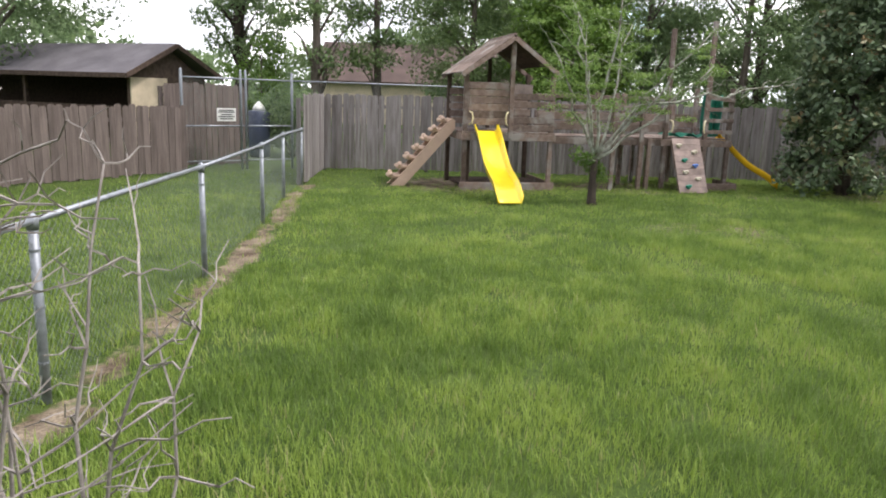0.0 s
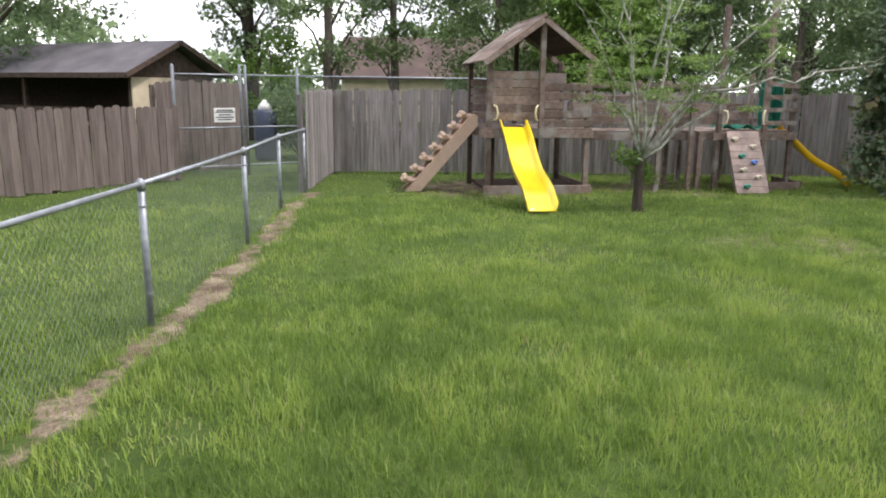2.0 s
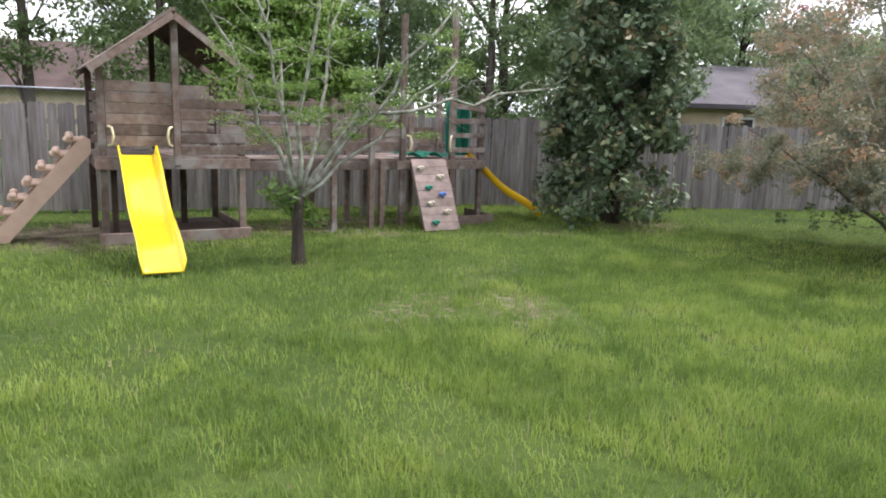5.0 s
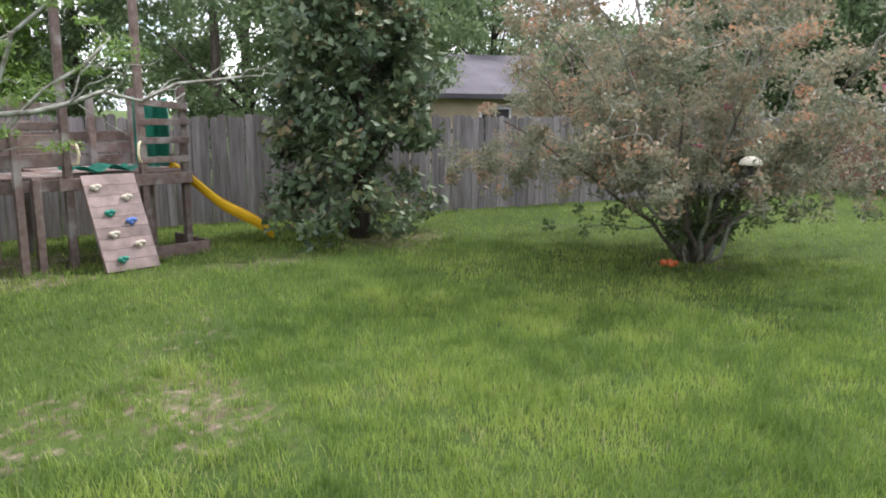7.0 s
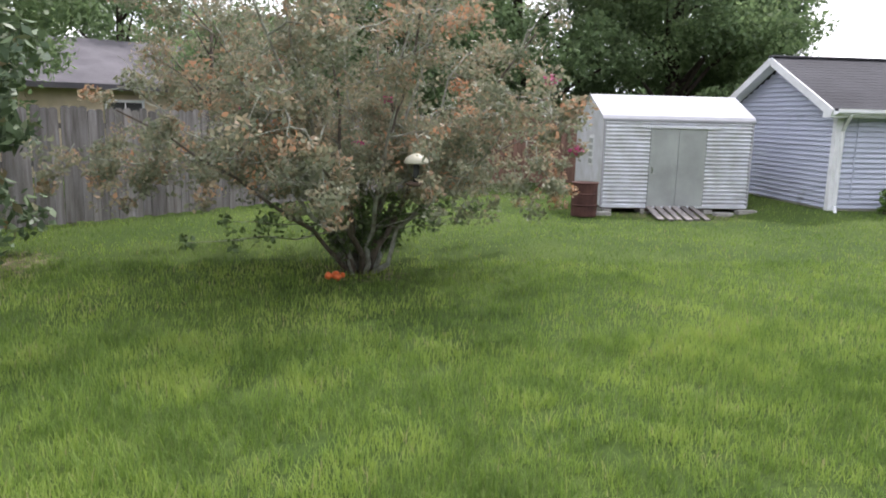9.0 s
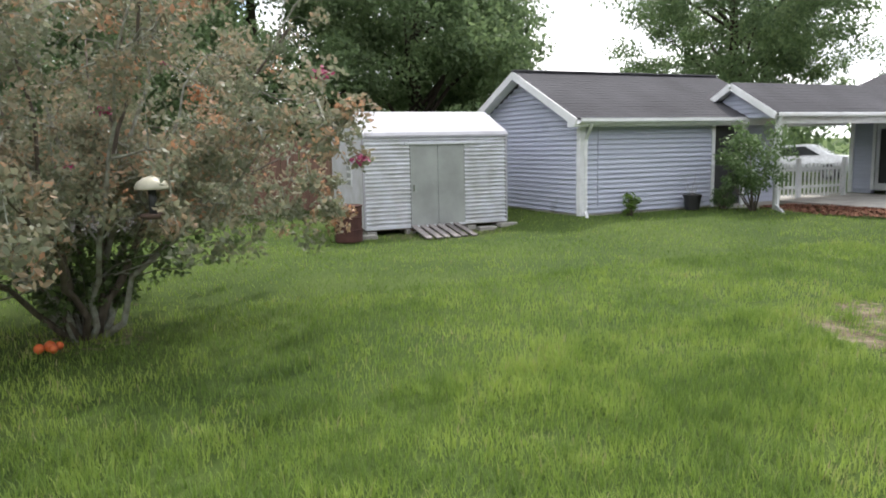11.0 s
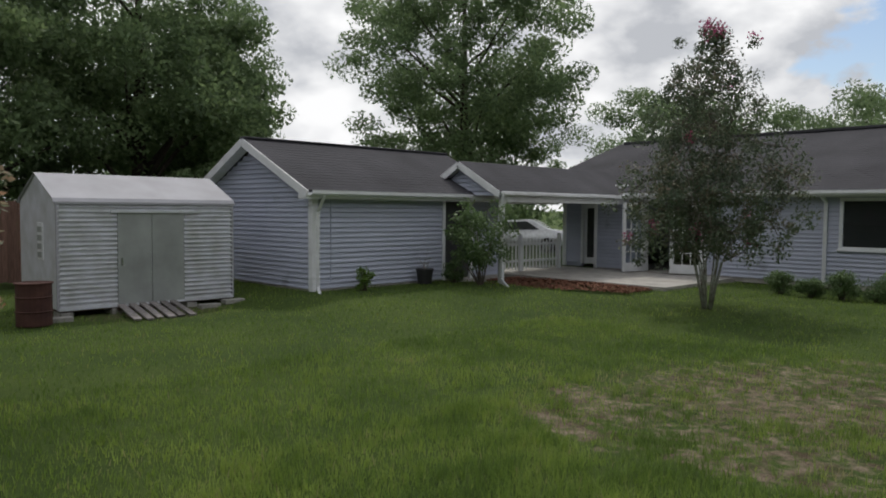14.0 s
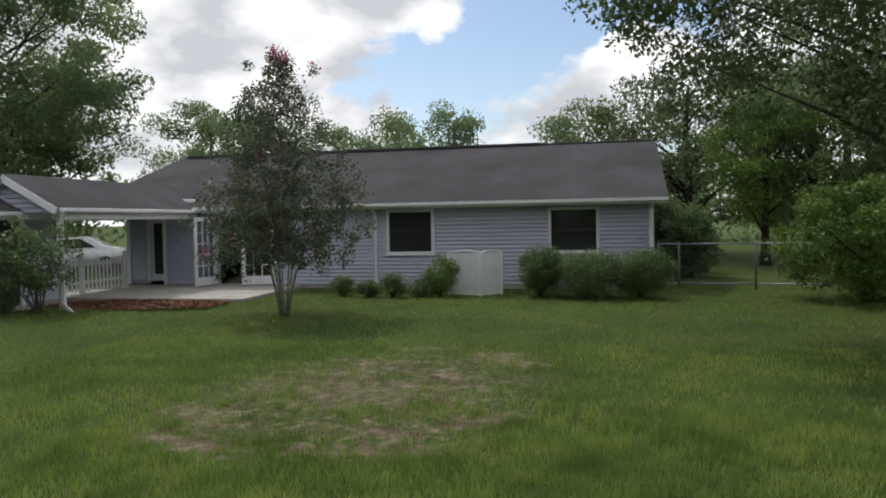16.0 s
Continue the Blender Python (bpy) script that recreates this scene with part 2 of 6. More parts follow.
def leaf_material(name, *tints, rough=0.5, trans=0.3):
    return material(name, tints[len(tints) // 2], rough, var=0.15, scale=3, tint=tints, trans=trans, spec=0.35)


OAK_LEAF = leaf_material("oak_leaves", (0.105, 0.155, 0.08), (0.17, 0.245, 0.115), (0.25, 0.33, 0.15), trans=0.58)
LIGHT_LEAF = leaf_material("bright_leaves", (0.06, 0.12, 0.02), (0.12, 0.21, 0.035), (0.20, 0.30, 0.06))
PINE_LEAF = leaf_material("conifer_needles", (0.10, 0.155, 0.07), (0.165, 0.24, 0.095), (0.25, 0.33, 0.135), trans=0.42)
MAG_LEAF = leaf_material("magnolia_leaves", (0.052, 0.085, 0.05), (0.085, 0.13, 0.07), (0.14, 0.19, 0.10), (0.27, 0.17, 0.085), rough=0.46, trans=0.2)
MYRTLE_LEAF = leaf_material("autumn_tinted_myrtle_leaves", (0.15, 0.185, 0.12), (0.22, 0.24, 0.16), (0.33, 0.26, 0.175), (0.50, 0.255, 0.145), trans=0.5)
MYRTLE_GREEN = leaf_material("green_myrtle_leaves", (0.065, 0.1, 0.042), (0.105, 0.155, 0.06), (0.165, 0.2, 0.085))
MYRTLE_RED = leaf_material("dark_red_green_myrtle_leaves", (0.065, 0.10, 0.06), (0.12, 0.155, 0.09), (0.20, 0.155, 0.115))
FEATHER_LEAF = leaf_material("feathery_light_green_leaves", (0.10, 0.18, 0.04), (0.17, 0.27, 0.065), (0.26, 0.36, 0.11), trans=0.45)
HEDGE_LEAF = leaf_material("clipped_hedge_leaves", (0.065, 0.115, 0.045), (0.12, 0.19, 0.07), (0.20, 0.28, 0.11))
PINK = leaf_material("pink_blossom", (0.30, 0.035, 0.12), (0.45, 0.07, 0.19), (0.55, 0.14, 0.26))
RED_BLOOM = leaf_material("red_blossom", (0.33, 0.03, 0.03), (0.45, 0.06, 0.05), (0.5, 0.12, 0.08))
GRASS = leaf_material("lawn_grass_blades", (0.086, 0.146, 0.029), (0.136, 0.217, 0.043), (0.200, 0.292, 0.058), (0.300, 0.390, 0.084), (0.37, 0.32, 0.18), rough=0.5, trans=0.45)
GLASS = glass_material()
BLACK = material("black_matt_plastic", (0.02, 0.02, 0.022), 0.6, var=0.1, bump=0.05)
ROOM = material("dim_painted_room_wall", (0.22, 0.20, 0.18), 0.9, var=0.08, scale=2)
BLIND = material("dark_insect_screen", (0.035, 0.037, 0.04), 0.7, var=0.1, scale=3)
CREAM_WALL = material("cream_rendered_wall", (0.60, 0.50, 0.37), 0.9, var=0.08, scale=2)
CAR_PAINT = material("white_car_paint", (0.72, 0.73, 0.75), 0.25, var=0.03, bump=0, coat=0.6)
TYRE = material("black_rubber", (0.02, 0.02, 0.02), 0.85, var=0.15, bump=0.1)
CHROME = material("bright_metal", (0.6, 0.6, 0.62), 0.25, metal=0.9, var=0.05, bump=0)
ORANGE = material("orange_plastic", (0.62, 0.13, 0.03), 0.5, var=0.1, bump=0.05)
SIGN_WHITE = material("white_sign_plate", (0.72, 0.72, 0.70), 0.5, var=0.05, scale=5, bump=0)
BLUE_PLASTIC = material("dark_blue_plastic", (0.02, 0.03, 0.07), 0.5, var=0.1, bump=0.05)
SOIL = ground_material()

# ---- mesh helpers ----
WM = {}


def on_ground(*obs):
    """Sets things, built on level ground, at the height of the ground under them."""
    for ob in obs:
        x, y = ob.matrix_world.translation.x, ob.matrix_world.translation.y
        ob.matrix_world = Matrix.Translation((0, 0, float(grade(x, y)))) @ ob.matrix_world


def thing(name, m=None, label="", category="", group="", kind=""):
    """An Empty at the base of a thing."""
    ob = new(name)
    ob.empty_display_size = 0.2
    ob.matrix_world = m or Matrix()
    WM[ob] = m or Matrix()
    return tagged(ob, label, category, group, kind)


def finish(ob, smooth):
    if smooth:
        ob.data.shade_smooth()
    return ob


def part(name, bm, mat, parent=None, label="", at=None, smooth=False, local=False):
    """Links a bmesh as one mesh under its thing. World coordinates unless local."""
    me = bpy.data.meshes.new(name)
    bm.normal_update()
    bm.to_mesh(me)
    bm.free()
    me.materials.append(mat)
    ob = new(name, me)
    if parent is not None:
        if not local:
            me.transform(WM[parent].inverted())
        ob.parent = parent
        WM[ob] = WM[parent]
    else:
        WM[ob] = Matrix()
    if label:
        ob["label"] = label
    return finish(ob, smooth)


def shared(name, me, m, parent):
    """One more object on a mesh that alike pieces share; m is in the parent's space."""
    ob = new(name, me)
    ob.parent = parent
    ob.matrix_local = m
    return ob


def mesh_of(bm, name, mat):
    me = bpy.data.meshes.new(name)
    bm.normal_update()
    bm.to_mesh(me)
    bm.free()
    me.materials.append(mat)
    return me


def box(bm, x0, x1, y0, y1, z0, z1, bevel=0.0):
    m = Matrix.Translation(((x0 + x1) / 2, (y0 + y1) / 2, (z0 + z1) / 2)) @ Matrix.Diagonal((abs(x1 - x0), abs(y1 - y0), abs(z1 - z0), 1))
    r = bmesh.ops.create_cube(bm, size=1, matrix=m)
    if bevel:
        es = list({e for v in r["verts"] for e in v.link_edges})
        bmesh.ops.bevel(bm, geom=es, offset=bevel, segments=1, affect="EDGES", profile=0.5)
    return bm


def boxed(*a, bevel=0.0):
    return box(bmesh.new(), *a, bevel=bevel)


def beam(bm, p, q, w, h, up=(0, 0, 1), bevel=0.0):
    """A bar from p to q, w wide, h high across."""
    p, q = Vector(p), Vector(q)
    d = (q - p)
    length = d.length
    d.normalize()
    side = d.cross(Vector(up))
    if side.length < 1e-4:
        side = d.cross(Vector((0, 1, 0)))
    side.normalize()
    u = side.cross(d)
    rot = Matrix((side, d, u)).transposed().to_4x4()
    m = Matrix.Translation((p + q) / 2) @ rot @ Matrix.Diagonal((w, length, h, 1))
    r = bmesh.ops.create_cube(bm, size=1, matrix=m)
    if bevel:
        es = list({e for v in r["verts"] for e in v.link_edges})
        bmesh.ops.bevel(bm, geom=es, offset=bevel, segments=1, affect="EDGES", profile=0.5)
    return bm


def tube(bm, pts, radii, sides=6, cap=True):
    """A tapered tube along points."""
    rings = []
    pts = [Vector(tuple(map(float, p))) for p in pts]
    for i, p in enumerate(pts):
        d = (pts[min(i + 1, len(pts) - 1)] - pts[max(i - 1, 0)]).normalized()
        a = d.orthogonal().normalized() if not rings else (ref - d * ref.dot(d)).normalized()
        ref = a
        b = d.cross(a)
        r = float(radii[i] if isinstance(radii, (list, tuple)) else radii)
        rings.append([bm.verts.new(p + r * (a * math.cos(2 * math.pi * k / sides) + b * math.sin(2 * math.pi * k / sides))) for k in range(sides)])
    for r0, r1 in zip(rings, rings[1:]):
        for k in range(sides):
            bm.faces.new((r0[k], r0[(k + 1) % sides], r1[(k + 1) % sides], r1[k]))
    if cap:
        bm.faces.new(rings[0][::-1])
        bm.faces.new(rings[-1])
    return bm


def prism(bm, outline, a, b):
    """An outline of points swept from offset a to offset b (vectors)."""
    a, b = Vector(a), Vector(b)
    r0 = [bm.verts.new(Vector(p) + a) for p in outline]
    r1 = [bm.verts.new(Vector(p) + b) for p in outline]
    n = len(outline)
    for k in range(n):
        bm.faces.new((r0[k], r0[(k + 1) % n], r1[(k + 1) % n], r1[k]))
    bm.faces.new(r0[::-1])
    bm.faces.new(r1)
    bmesh.ops.recalc_face_normals(bm, faces=bm.faces[:])
    return bm


def raw_mesh(name, verts, faces_flat, per_face, mat, parent=None, tint=None, local=False, label=""):
    """A mesh from arrays: verts (n,3), faces of equal size, an optional tint for each vertex."""
    me = bpy.data.meshes.new(name)
    nf = len(faces_flat) // per_face
    me.vertices.add(len(verts))
    me.vertices.foreach_set("co", np.asarray(verts, dtype=np.float32).ravel())
    me.loops.add(len(faces_flat))
    me.loops.foreach_set("vertex_index", np.asarray(faces_flat, dtype=np.int32))
    me.polygons.add(nf)
    me.polygons.foreach_set("loop_start", np.arange(0, len(faces_flat), per_face, dtype=np.int32))
    me.update(calc_edges=True)
    if tint is not None:
        me.attributes.new("tint", "FLOAT", "POINT").data.foreach_set("value", np.asarray(tint, dtype=np.float32))
    me.materials.append(mat)
    ob = new(name, me)
    if parent is not None:
        if not local:
            me.transform(WM[parent].inverted())
        ob.parent = parent
    if label:
        ob["label"] = label
    return ob


def value_noise(x, y, cell, seed):
    """Smooth noise from 0 to 1."""
    gx, gy = np.asarray(x) / cell + 1000.0, np.asarray(y) / cell + 1000.0
    ix, iy = np.floor(gx).astype(np.int64), np.floor(gy).astype(np.int64)
    fx, fy = gx - ix, gy - iy
    fx, fy = fx * fx * (3 - 2 * fx), fy * fy * (3 - 2 * fy)

    def h(a, b):
        v = np.sin((a * 127.1 + b * 311.7 + seed * 74.7)) * 43758.5453
        return v - np.floor(v)

    return (h(ix, iy) * (1 - fx) + h(ix + 1, iy) * fx) * (1 - fy) + (h(ix, iy + 1) * (1 - fx) + h(ix + 1, iy + 1) * fx) * fy


def leaves(name, centres, radii, per_clump, size, mat, parent, seed, tint_shift=0.0, long=2.0, flat=0.6, droop=0.0, label="", clump=0.13):
    """A crown of many small leaves, gathered in clumps."""
    rng = np.random.default_rng(seed)
    centres, radii = np.asarray(centres, dtype=float), np.asarray(radii, dtype=float)
    if radii.ndim == 1:
        radii = np.repeat(radii[:, None], 3, axis=1) * np.array([1, 1, flat])
    k = len(centres)
    n = k * per_clump
    idx = np.repeat(np.arange(k), per_clump)
    d = rng.normal(size=(n, 3))
    d /= np.linalg.norm(d, axis=1)[:, None]
    r = rng.random(n) ** 0.45
    pos = centres[idx] + d * r[:, None] * radii[idx]
    u = rng.normal(size=(n, 3)) + np.array([0, 0, -droop])
    u /= np.linalg.norm(u, axis=1)[:, None]
    w = np.cross(u, rng.normal(size=(n, 3)) + np.array([0, 0, 1.2]))
    w /= np.linalg.norm(w, axis=1)[:, None] + 1e-9
    s = size * rng.uniform(0.6, 1.3, n)[:, None]
    a, c = pos - u * s * 0.5, pos + u * s * 0.5
    up = np.cross(u, w) * s * 0.08
    b, e = pos + w * s * 0.5 / long + up, pos - w * s * 0.5 / long + up
    verts = np.stack([a, b, c, e], axis=1).reshape(-1, 3)
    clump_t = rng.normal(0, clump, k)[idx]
    # upper leaves of each clump tinted higher: light from above put into the colour
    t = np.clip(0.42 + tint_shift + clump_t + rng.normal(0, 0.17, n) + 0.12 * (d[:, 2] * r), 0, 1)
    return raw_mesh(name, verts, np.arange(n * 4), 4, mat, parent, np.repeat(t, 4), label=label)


def tree(name, x, y, height, base, rx, ry, trunk, mat, bark, seed, label, category="tree", clumps=70, per=160, size=0.12, cl=0.9, limbs=14, top=1.0, group="", lean=(0, 0),
         shape=0.0, flat=0.65, gap=0.0, crown=True, tint_shift=0.0):
    """A tapered trunk with limbs, and a crown of clumps of leaves between base and height. shape > 0 narrows it towards the top."""
    rng = np.random.default_rng(seed)
    t = thing(name, pose(x, y, 0), label, category, group)
    bm = bmesh.new()
    n = 7
    pts = [(x + lean[0] * i / n + rng.normal(0, 0.03 * trunk * 4) * (i > 0), y + lean[1] * i / n + rng.normal(0, 0.03 * trunk * 4) * (i > 0), -0.05 + height * 0.86 * i / n) for i in range(n + 1)]
    tube(bm, pts, [trunk * (1.35 if i == 0 else 1) * (1 - 0.85 * i / n) + 0.01 for i in range(n + 1)], 9)
    cs, rs = [], []
    hz = (height - base) / 2
    tries = 0
    while len(cs) < clumps and tries < 9000:
        tries += 1
        p = rng.uniform(-1, 1, 3)
        q = np.linalg.norm(p)
        if q > 1 or q < 0.35:
            continue
        zf = (p[2] + 1) / 2
        k = 1 - shape * zf
        c = np.array([x + lean[0] * zf + p[0] * rx * k, y + lean[1] * zf + p[1] * ry * k, base + hz + p[2] * hz])
        if gap and value_noise(c[0] * 1.0 + c[2] * 0.7, c[1] + c[2], 1.6, seed) < gap:
            continue
        cs.append(c)
        rs.append(cl * rng.uniform(0.55, 1.15))
    order = rng.permutation(len(cs))[:limbs]
    for i in order:
        c = cs[i]
        f = min(max((c[2] - 0.25 * height * 0.5 - 0.35 * np.hypot(c[0] - x, c[1] - y)) / (height * 0.86), 0.18), 0.92)
        k = f * n
        a, b = Vector(pts[int(k)]), Vector(pts[min(int(k) + 1, n)])
        s = a.lerp(b, k - int(k))
        e = Vector(c)
        mid = s.lerp(e, 0.5) + Vector((rng.normal(0, 0.12), rng.normal(0, 0.12), rng.normal(0.15, 0.1)))
        r0 = max(trunk * 0.42 * (1 - f * 0.7), 0.012)
        part("limb", tube(bmesh.new(), [s, s.lerp(mid, 0.55), mid, e], [r0, r0 * 0.8, r0 * 0.55, 0.006], 5), bark, t, smooth=True)
    part("trunk", bm, bark, t, smooth=True)
    if crown:
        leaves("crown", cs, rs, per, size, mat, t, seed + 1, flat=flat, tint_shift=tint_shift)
    return t, cs



# ---- ground ----
BARE = [  # worn patches: x, y, half length, half width, turn, strength
    (-11.65, 5.3, 2.15, 2.5, 0, 0.445), (-10.3, 6.9, 0.9, 0.3, -30, 0.5), (-11.6, 7.7, 0.8, 0.22, 5, 0.46), (-10.9, 5.9, 0.5, 0.3, 20, 0.48), (-12.6, 2.95, 0.9, 0.3, -20, 0.5), (-11.0, 3.0, 1.0, 0.26, 5, 0.5), (-12.8, 3.7, 1.1, 0.42, -25, 0.49), (-11.2, 3.5, 1.0, 0.4, 5, 0.48), (-10.2, 4.0, 0.7, 0.22, 35, 0.5), (-10.4, 7.3, 0.8, 0.35, -20, 0.46), (-11.6, 4.6, 0.8, 0.26, 5, 0.48), (-12.4, 6.4, 0.5, 0.25, 20, 0.42), (-9.9, 5.8, 0.5, 0.3, 60, 0.42), (-13.7, -8.2, 1.1, 0.5, 150, 0.42), (-11.6, -9.9, 1.0, 0.45, 150, 0.42),
    (-9.5, -5.9, 1.2, 0.6, 60, 0.40), (-8.6, -6.5, 1.3, 0.6, 10, 0.37), (-10.6, -6.9, 1.3, 0.6, 30, 0.34), (-12.9, -8.7, 0.9, 0.5, 150, 0.32), (-15.9, -2.9, 0.8, 0.7, 0, 0.4), (-9.2, -8.95, 0.5, 0.5, 0, 0.35),
    (-8.6, -12.4, 1.8, 1.6, 158, 0.55), (-11.5, -11.2, 3.2, 0.9, 158, 0.5), (-22.5, 3.6, 1.7, 1.9, 0, 0.4), (-15.3, 11.0, 0.5, 0.5, 0, 0.35), (-16.0, -7.4, 1.3, 1.0, 0, 0.45),
    (-10.2, -0.5, 0.35, 0.2, 30, 0.35), (-12.0, -3.6, 0.4, 0.2, 0, 0.3), (-9.6, 0.6, 0.3, 0.2, 0, 0.35)]
_r = random.Random(55)
BARE += [(_r.uniform(-19, 2), _r.uniform(-9, 9), _r.uniform(0.3, 1.0), _r.uniform(0.2, 0.6), _r.uniform(0, 180), _r.uniform(0.12, 0.3)) for _ in range(60)]
LINK = [(3.7, 1.9), (2.0, -1.1), (0.25, -3.9), (-1.46, -6.62), (-3.05, -9.35), (-4.28, -11.72), (-5.3, -13.36)]


def near_line(x, y, a, b):
    ax, ay, bx, by = a[0], a[1], b[0], b[1]
    k = np.clip(((x - ax) * (bx - ax) + (y - ay) * (by - ay)) / ((bx - ax) ** 2 + (by - ay) ** 2), 0, 1)
    return np.hypot(x - ax - k * (bx - ax), y - ay - k * (by - ay))


def bare(x, y):
    """How bare the lawn is, from 0 to 1."""
    v = np.zeros_like(x)
    for cx, cy, a, b, turn, s in BARE:
        c, sn = math.cos(radians(turn)), math.sin(radians(turn))
        u, w = (x - cx) * c + (y - cy) * sn, -(x - cx) * sn + (y - cy) * c
        q = (u / a) ** 2 + (w / b) ** 2
        v = np.maximum(v, s * np.exp(-q * q * 0.7))
    for a, b in zip(LINK, LINK[1:]):
        d = near_line(x + 0.13, y - 0.08, a, b) + 0.22 * (value_noise(x, y, 0.45, 3) - 0.5) + 0.16 * (value_noise(x, y, 0.16, 4) - 0.5)
        v = np.maximum(v, 0.66 * np.exp(-(d / 0.2) ** 2))
    return v


def ease(v):
    v = np.clip(v, 0, 1)
    return v * v * (3 - 2 * v)


def grade(x, y):
    """The ground dips at the metal shed and rises towards the garage."""
    past = ease((y - 4.6) / 1.8)
    return 0.11 * ease((-17.5 - x) / 3) * past * (1 - ease((y - 10.2) / 2)) - 0.11 * ease((-18 - x) / 3) * (1 - past) * ease((y + 1) / 2)


def swell(x, y):
    """The lawn's gentle unevenness."""
    return grade(x, y) + 0.03 * (value_noise(x, y, 2.3, 11) - 0.5) + 0.015 * (value_noise(x, y, 0.7, 12) - 0.5)


def lawn():
    core = np.arange(-30, 6.01, 0.2)
    out = np.array([1.5, 4, 9, 20, 45, 100, 240, 600, 1600, 3500])
    xs = np.concatenate([core[0] - out[::-1], core, core[-1] + out])
    core = np.arange(-22, 22.01, 0.2)
    ys = np.concatenate([core[0] - out[::-1], core, core[-1] + out])
    gx, gy = np.meshgrid(xs, ys)
    z = swell(gx, gy) - 0.012
    verts = np.stack([gx, gy, z], axis=-1).reshape(-1, 3)
    nx, ny = len(xs), len(ys)
    i = (np.arange(ny - 1)[:, None] * nx + np.arange(nx - 1)[None, :]).ravel()
    faces = np.stack([i, i + 1, i + nx + 1, i + nx], axis=1).ravel()
    ob = raw_mesh("ground", verts, faces, 4, SOIL)
    ob.data.attributes.new("bare", "FLOAT", "POINT").data.foreach_set("value", bare(gx, gy).ravel().astype(np.float32))
    ob.data.shade_smooth()
    return tagged(ob, "green lawn with worn patches of bare sandy soil", "lawn", kind="structure")


def blocked(x, y):
    """Where no grass grows: slabs, floors, sheds."""
    b = (x < -21.5) & (y > 6.6) & (y < 30)
    b |= (y > 16.5) & (x < -7.8)
    b |= (x > -26) & (x < -22.45) & (y > 1.9) & (y < 5.4)
    b |= (x > -23.3) & (x < -17.3) & (y > 13.0) & (y < 16.6)
    b |= (x > -21.5) & (x < -17.6) & (y > 11.3) & (y < 13.0)
    return b


def grass(name, x0, x1, y0, y1, count, low, high, width, seed, label, thin=1.9):
    rng = np.random.default_rng(seed)
    x, y = rng.uniform(x0, x1, count), rng.uniform(y0, y1, count)
    tuft = value_noise(x, y, 0.32, seed) * 0.55 + value_noise(x, y, 1.3, seed + 1) * 0.45
    b = bare(x, y) - 0.1 + 1.0 * (value_noise(x, y, 0.11, 8) * 0.55 + value_noise(x, y, 0.3, 9) * 0.45)
    keep = (rng.random(count) < np.clip(1.1 - thin * np.clip(b - 0.5, 0, 1), 0.03, 1) * (0.5 + 0.6 * tuft)) & ~blocked(x, y)
    x, y, tuft, b = x[keep], y[keep], tuft[keep], b[keep]
    n = len(x)
    h = (low + (high - low) * np.clip(tuft * 1.1 + rng.normal(0, 0.22, n), 0, 1.25)) * np.clip(1.25 - 0.7 * np.clip(b - 0.4, 0, 1), 0.4, 1)
    a = rng.uniform(0, 2 * math.pi, n)
    lean = h * rng.uniform(0.15, 0.85, n)
    dx, dy = np.cos(a), np.sin(a)
    f = a + math.pi / 2 + rng.normal(0, 0.5, n)
    sx, sy = np.cos(f) * width * 0.5, np.sin(f) * width * 0.5
    z = swell(x, y) - 0.016
    v = np.empty((n, 5, 3))
    v[:, 0] = np.stack([x - sx, y - sy, z], 1)
    v[:, 1] = np.stack([x + sx, y + sy, z], 1)
    mx, my, mz = x + dx * lean * 0.35, y + dy * lean * 0.35, z + h * 0.62
    v[:, 2] = np.stack([mx + sx * 0.75, my + sy * 0.75, mz], 1)
    v[:, 3] = np.stack([mx - sx * 0.75, my - sy * 0.75, mz], 1)
    v[:, 4] = np.stack([x + dx * lean, y + dy * lean, z + h * 0.96], 1)
    base = (np.arange(n) * 5)[:, None]
    tri = (base + np.array([[0, 1, 2, 0, 2, 3, 3, 2, 4]])).ravel()
    patch = value_noise(x, y, 1.7, 21) * 0.2 + value_noise(x, y, 0.55, 22) * 0.4 + value_noise(x, y, 0.18, 23) * 0.4
    t = np.clip(0.41 + 1.5 * (patch - 0.5) + rng.normal(0, 0.13, n), 0, 0.74)
    t = np.clip(t + 0.35 * (rng.random(n) < 0.06) + 0.8 * np.clip(b - 0.6, 0, 1), 0, 1)
    ob = raw_mesh(name, v.reshape(-1, 3), tri, 3, GRASS, None, np.repeat(t, 5))
    return tagged(ob, label, "grass", kind="stuff")


# ---- fences ----
def picket_mesh(w, h, t, mat, name):
    bm = bmesh.new()
    c = 0.035
    prism(bm, [(-w / 2, 0, 0), (w / 2, 0, 0), (w / 2, 0, h - c), (w / 2 - c, 0, h), (-w / 2 + c, 0, h), (-w / 2, 0, h - c)], (0, -t / 2, 0), (0, t / 2, 0))
    return mesh_of(bm, name, mat)


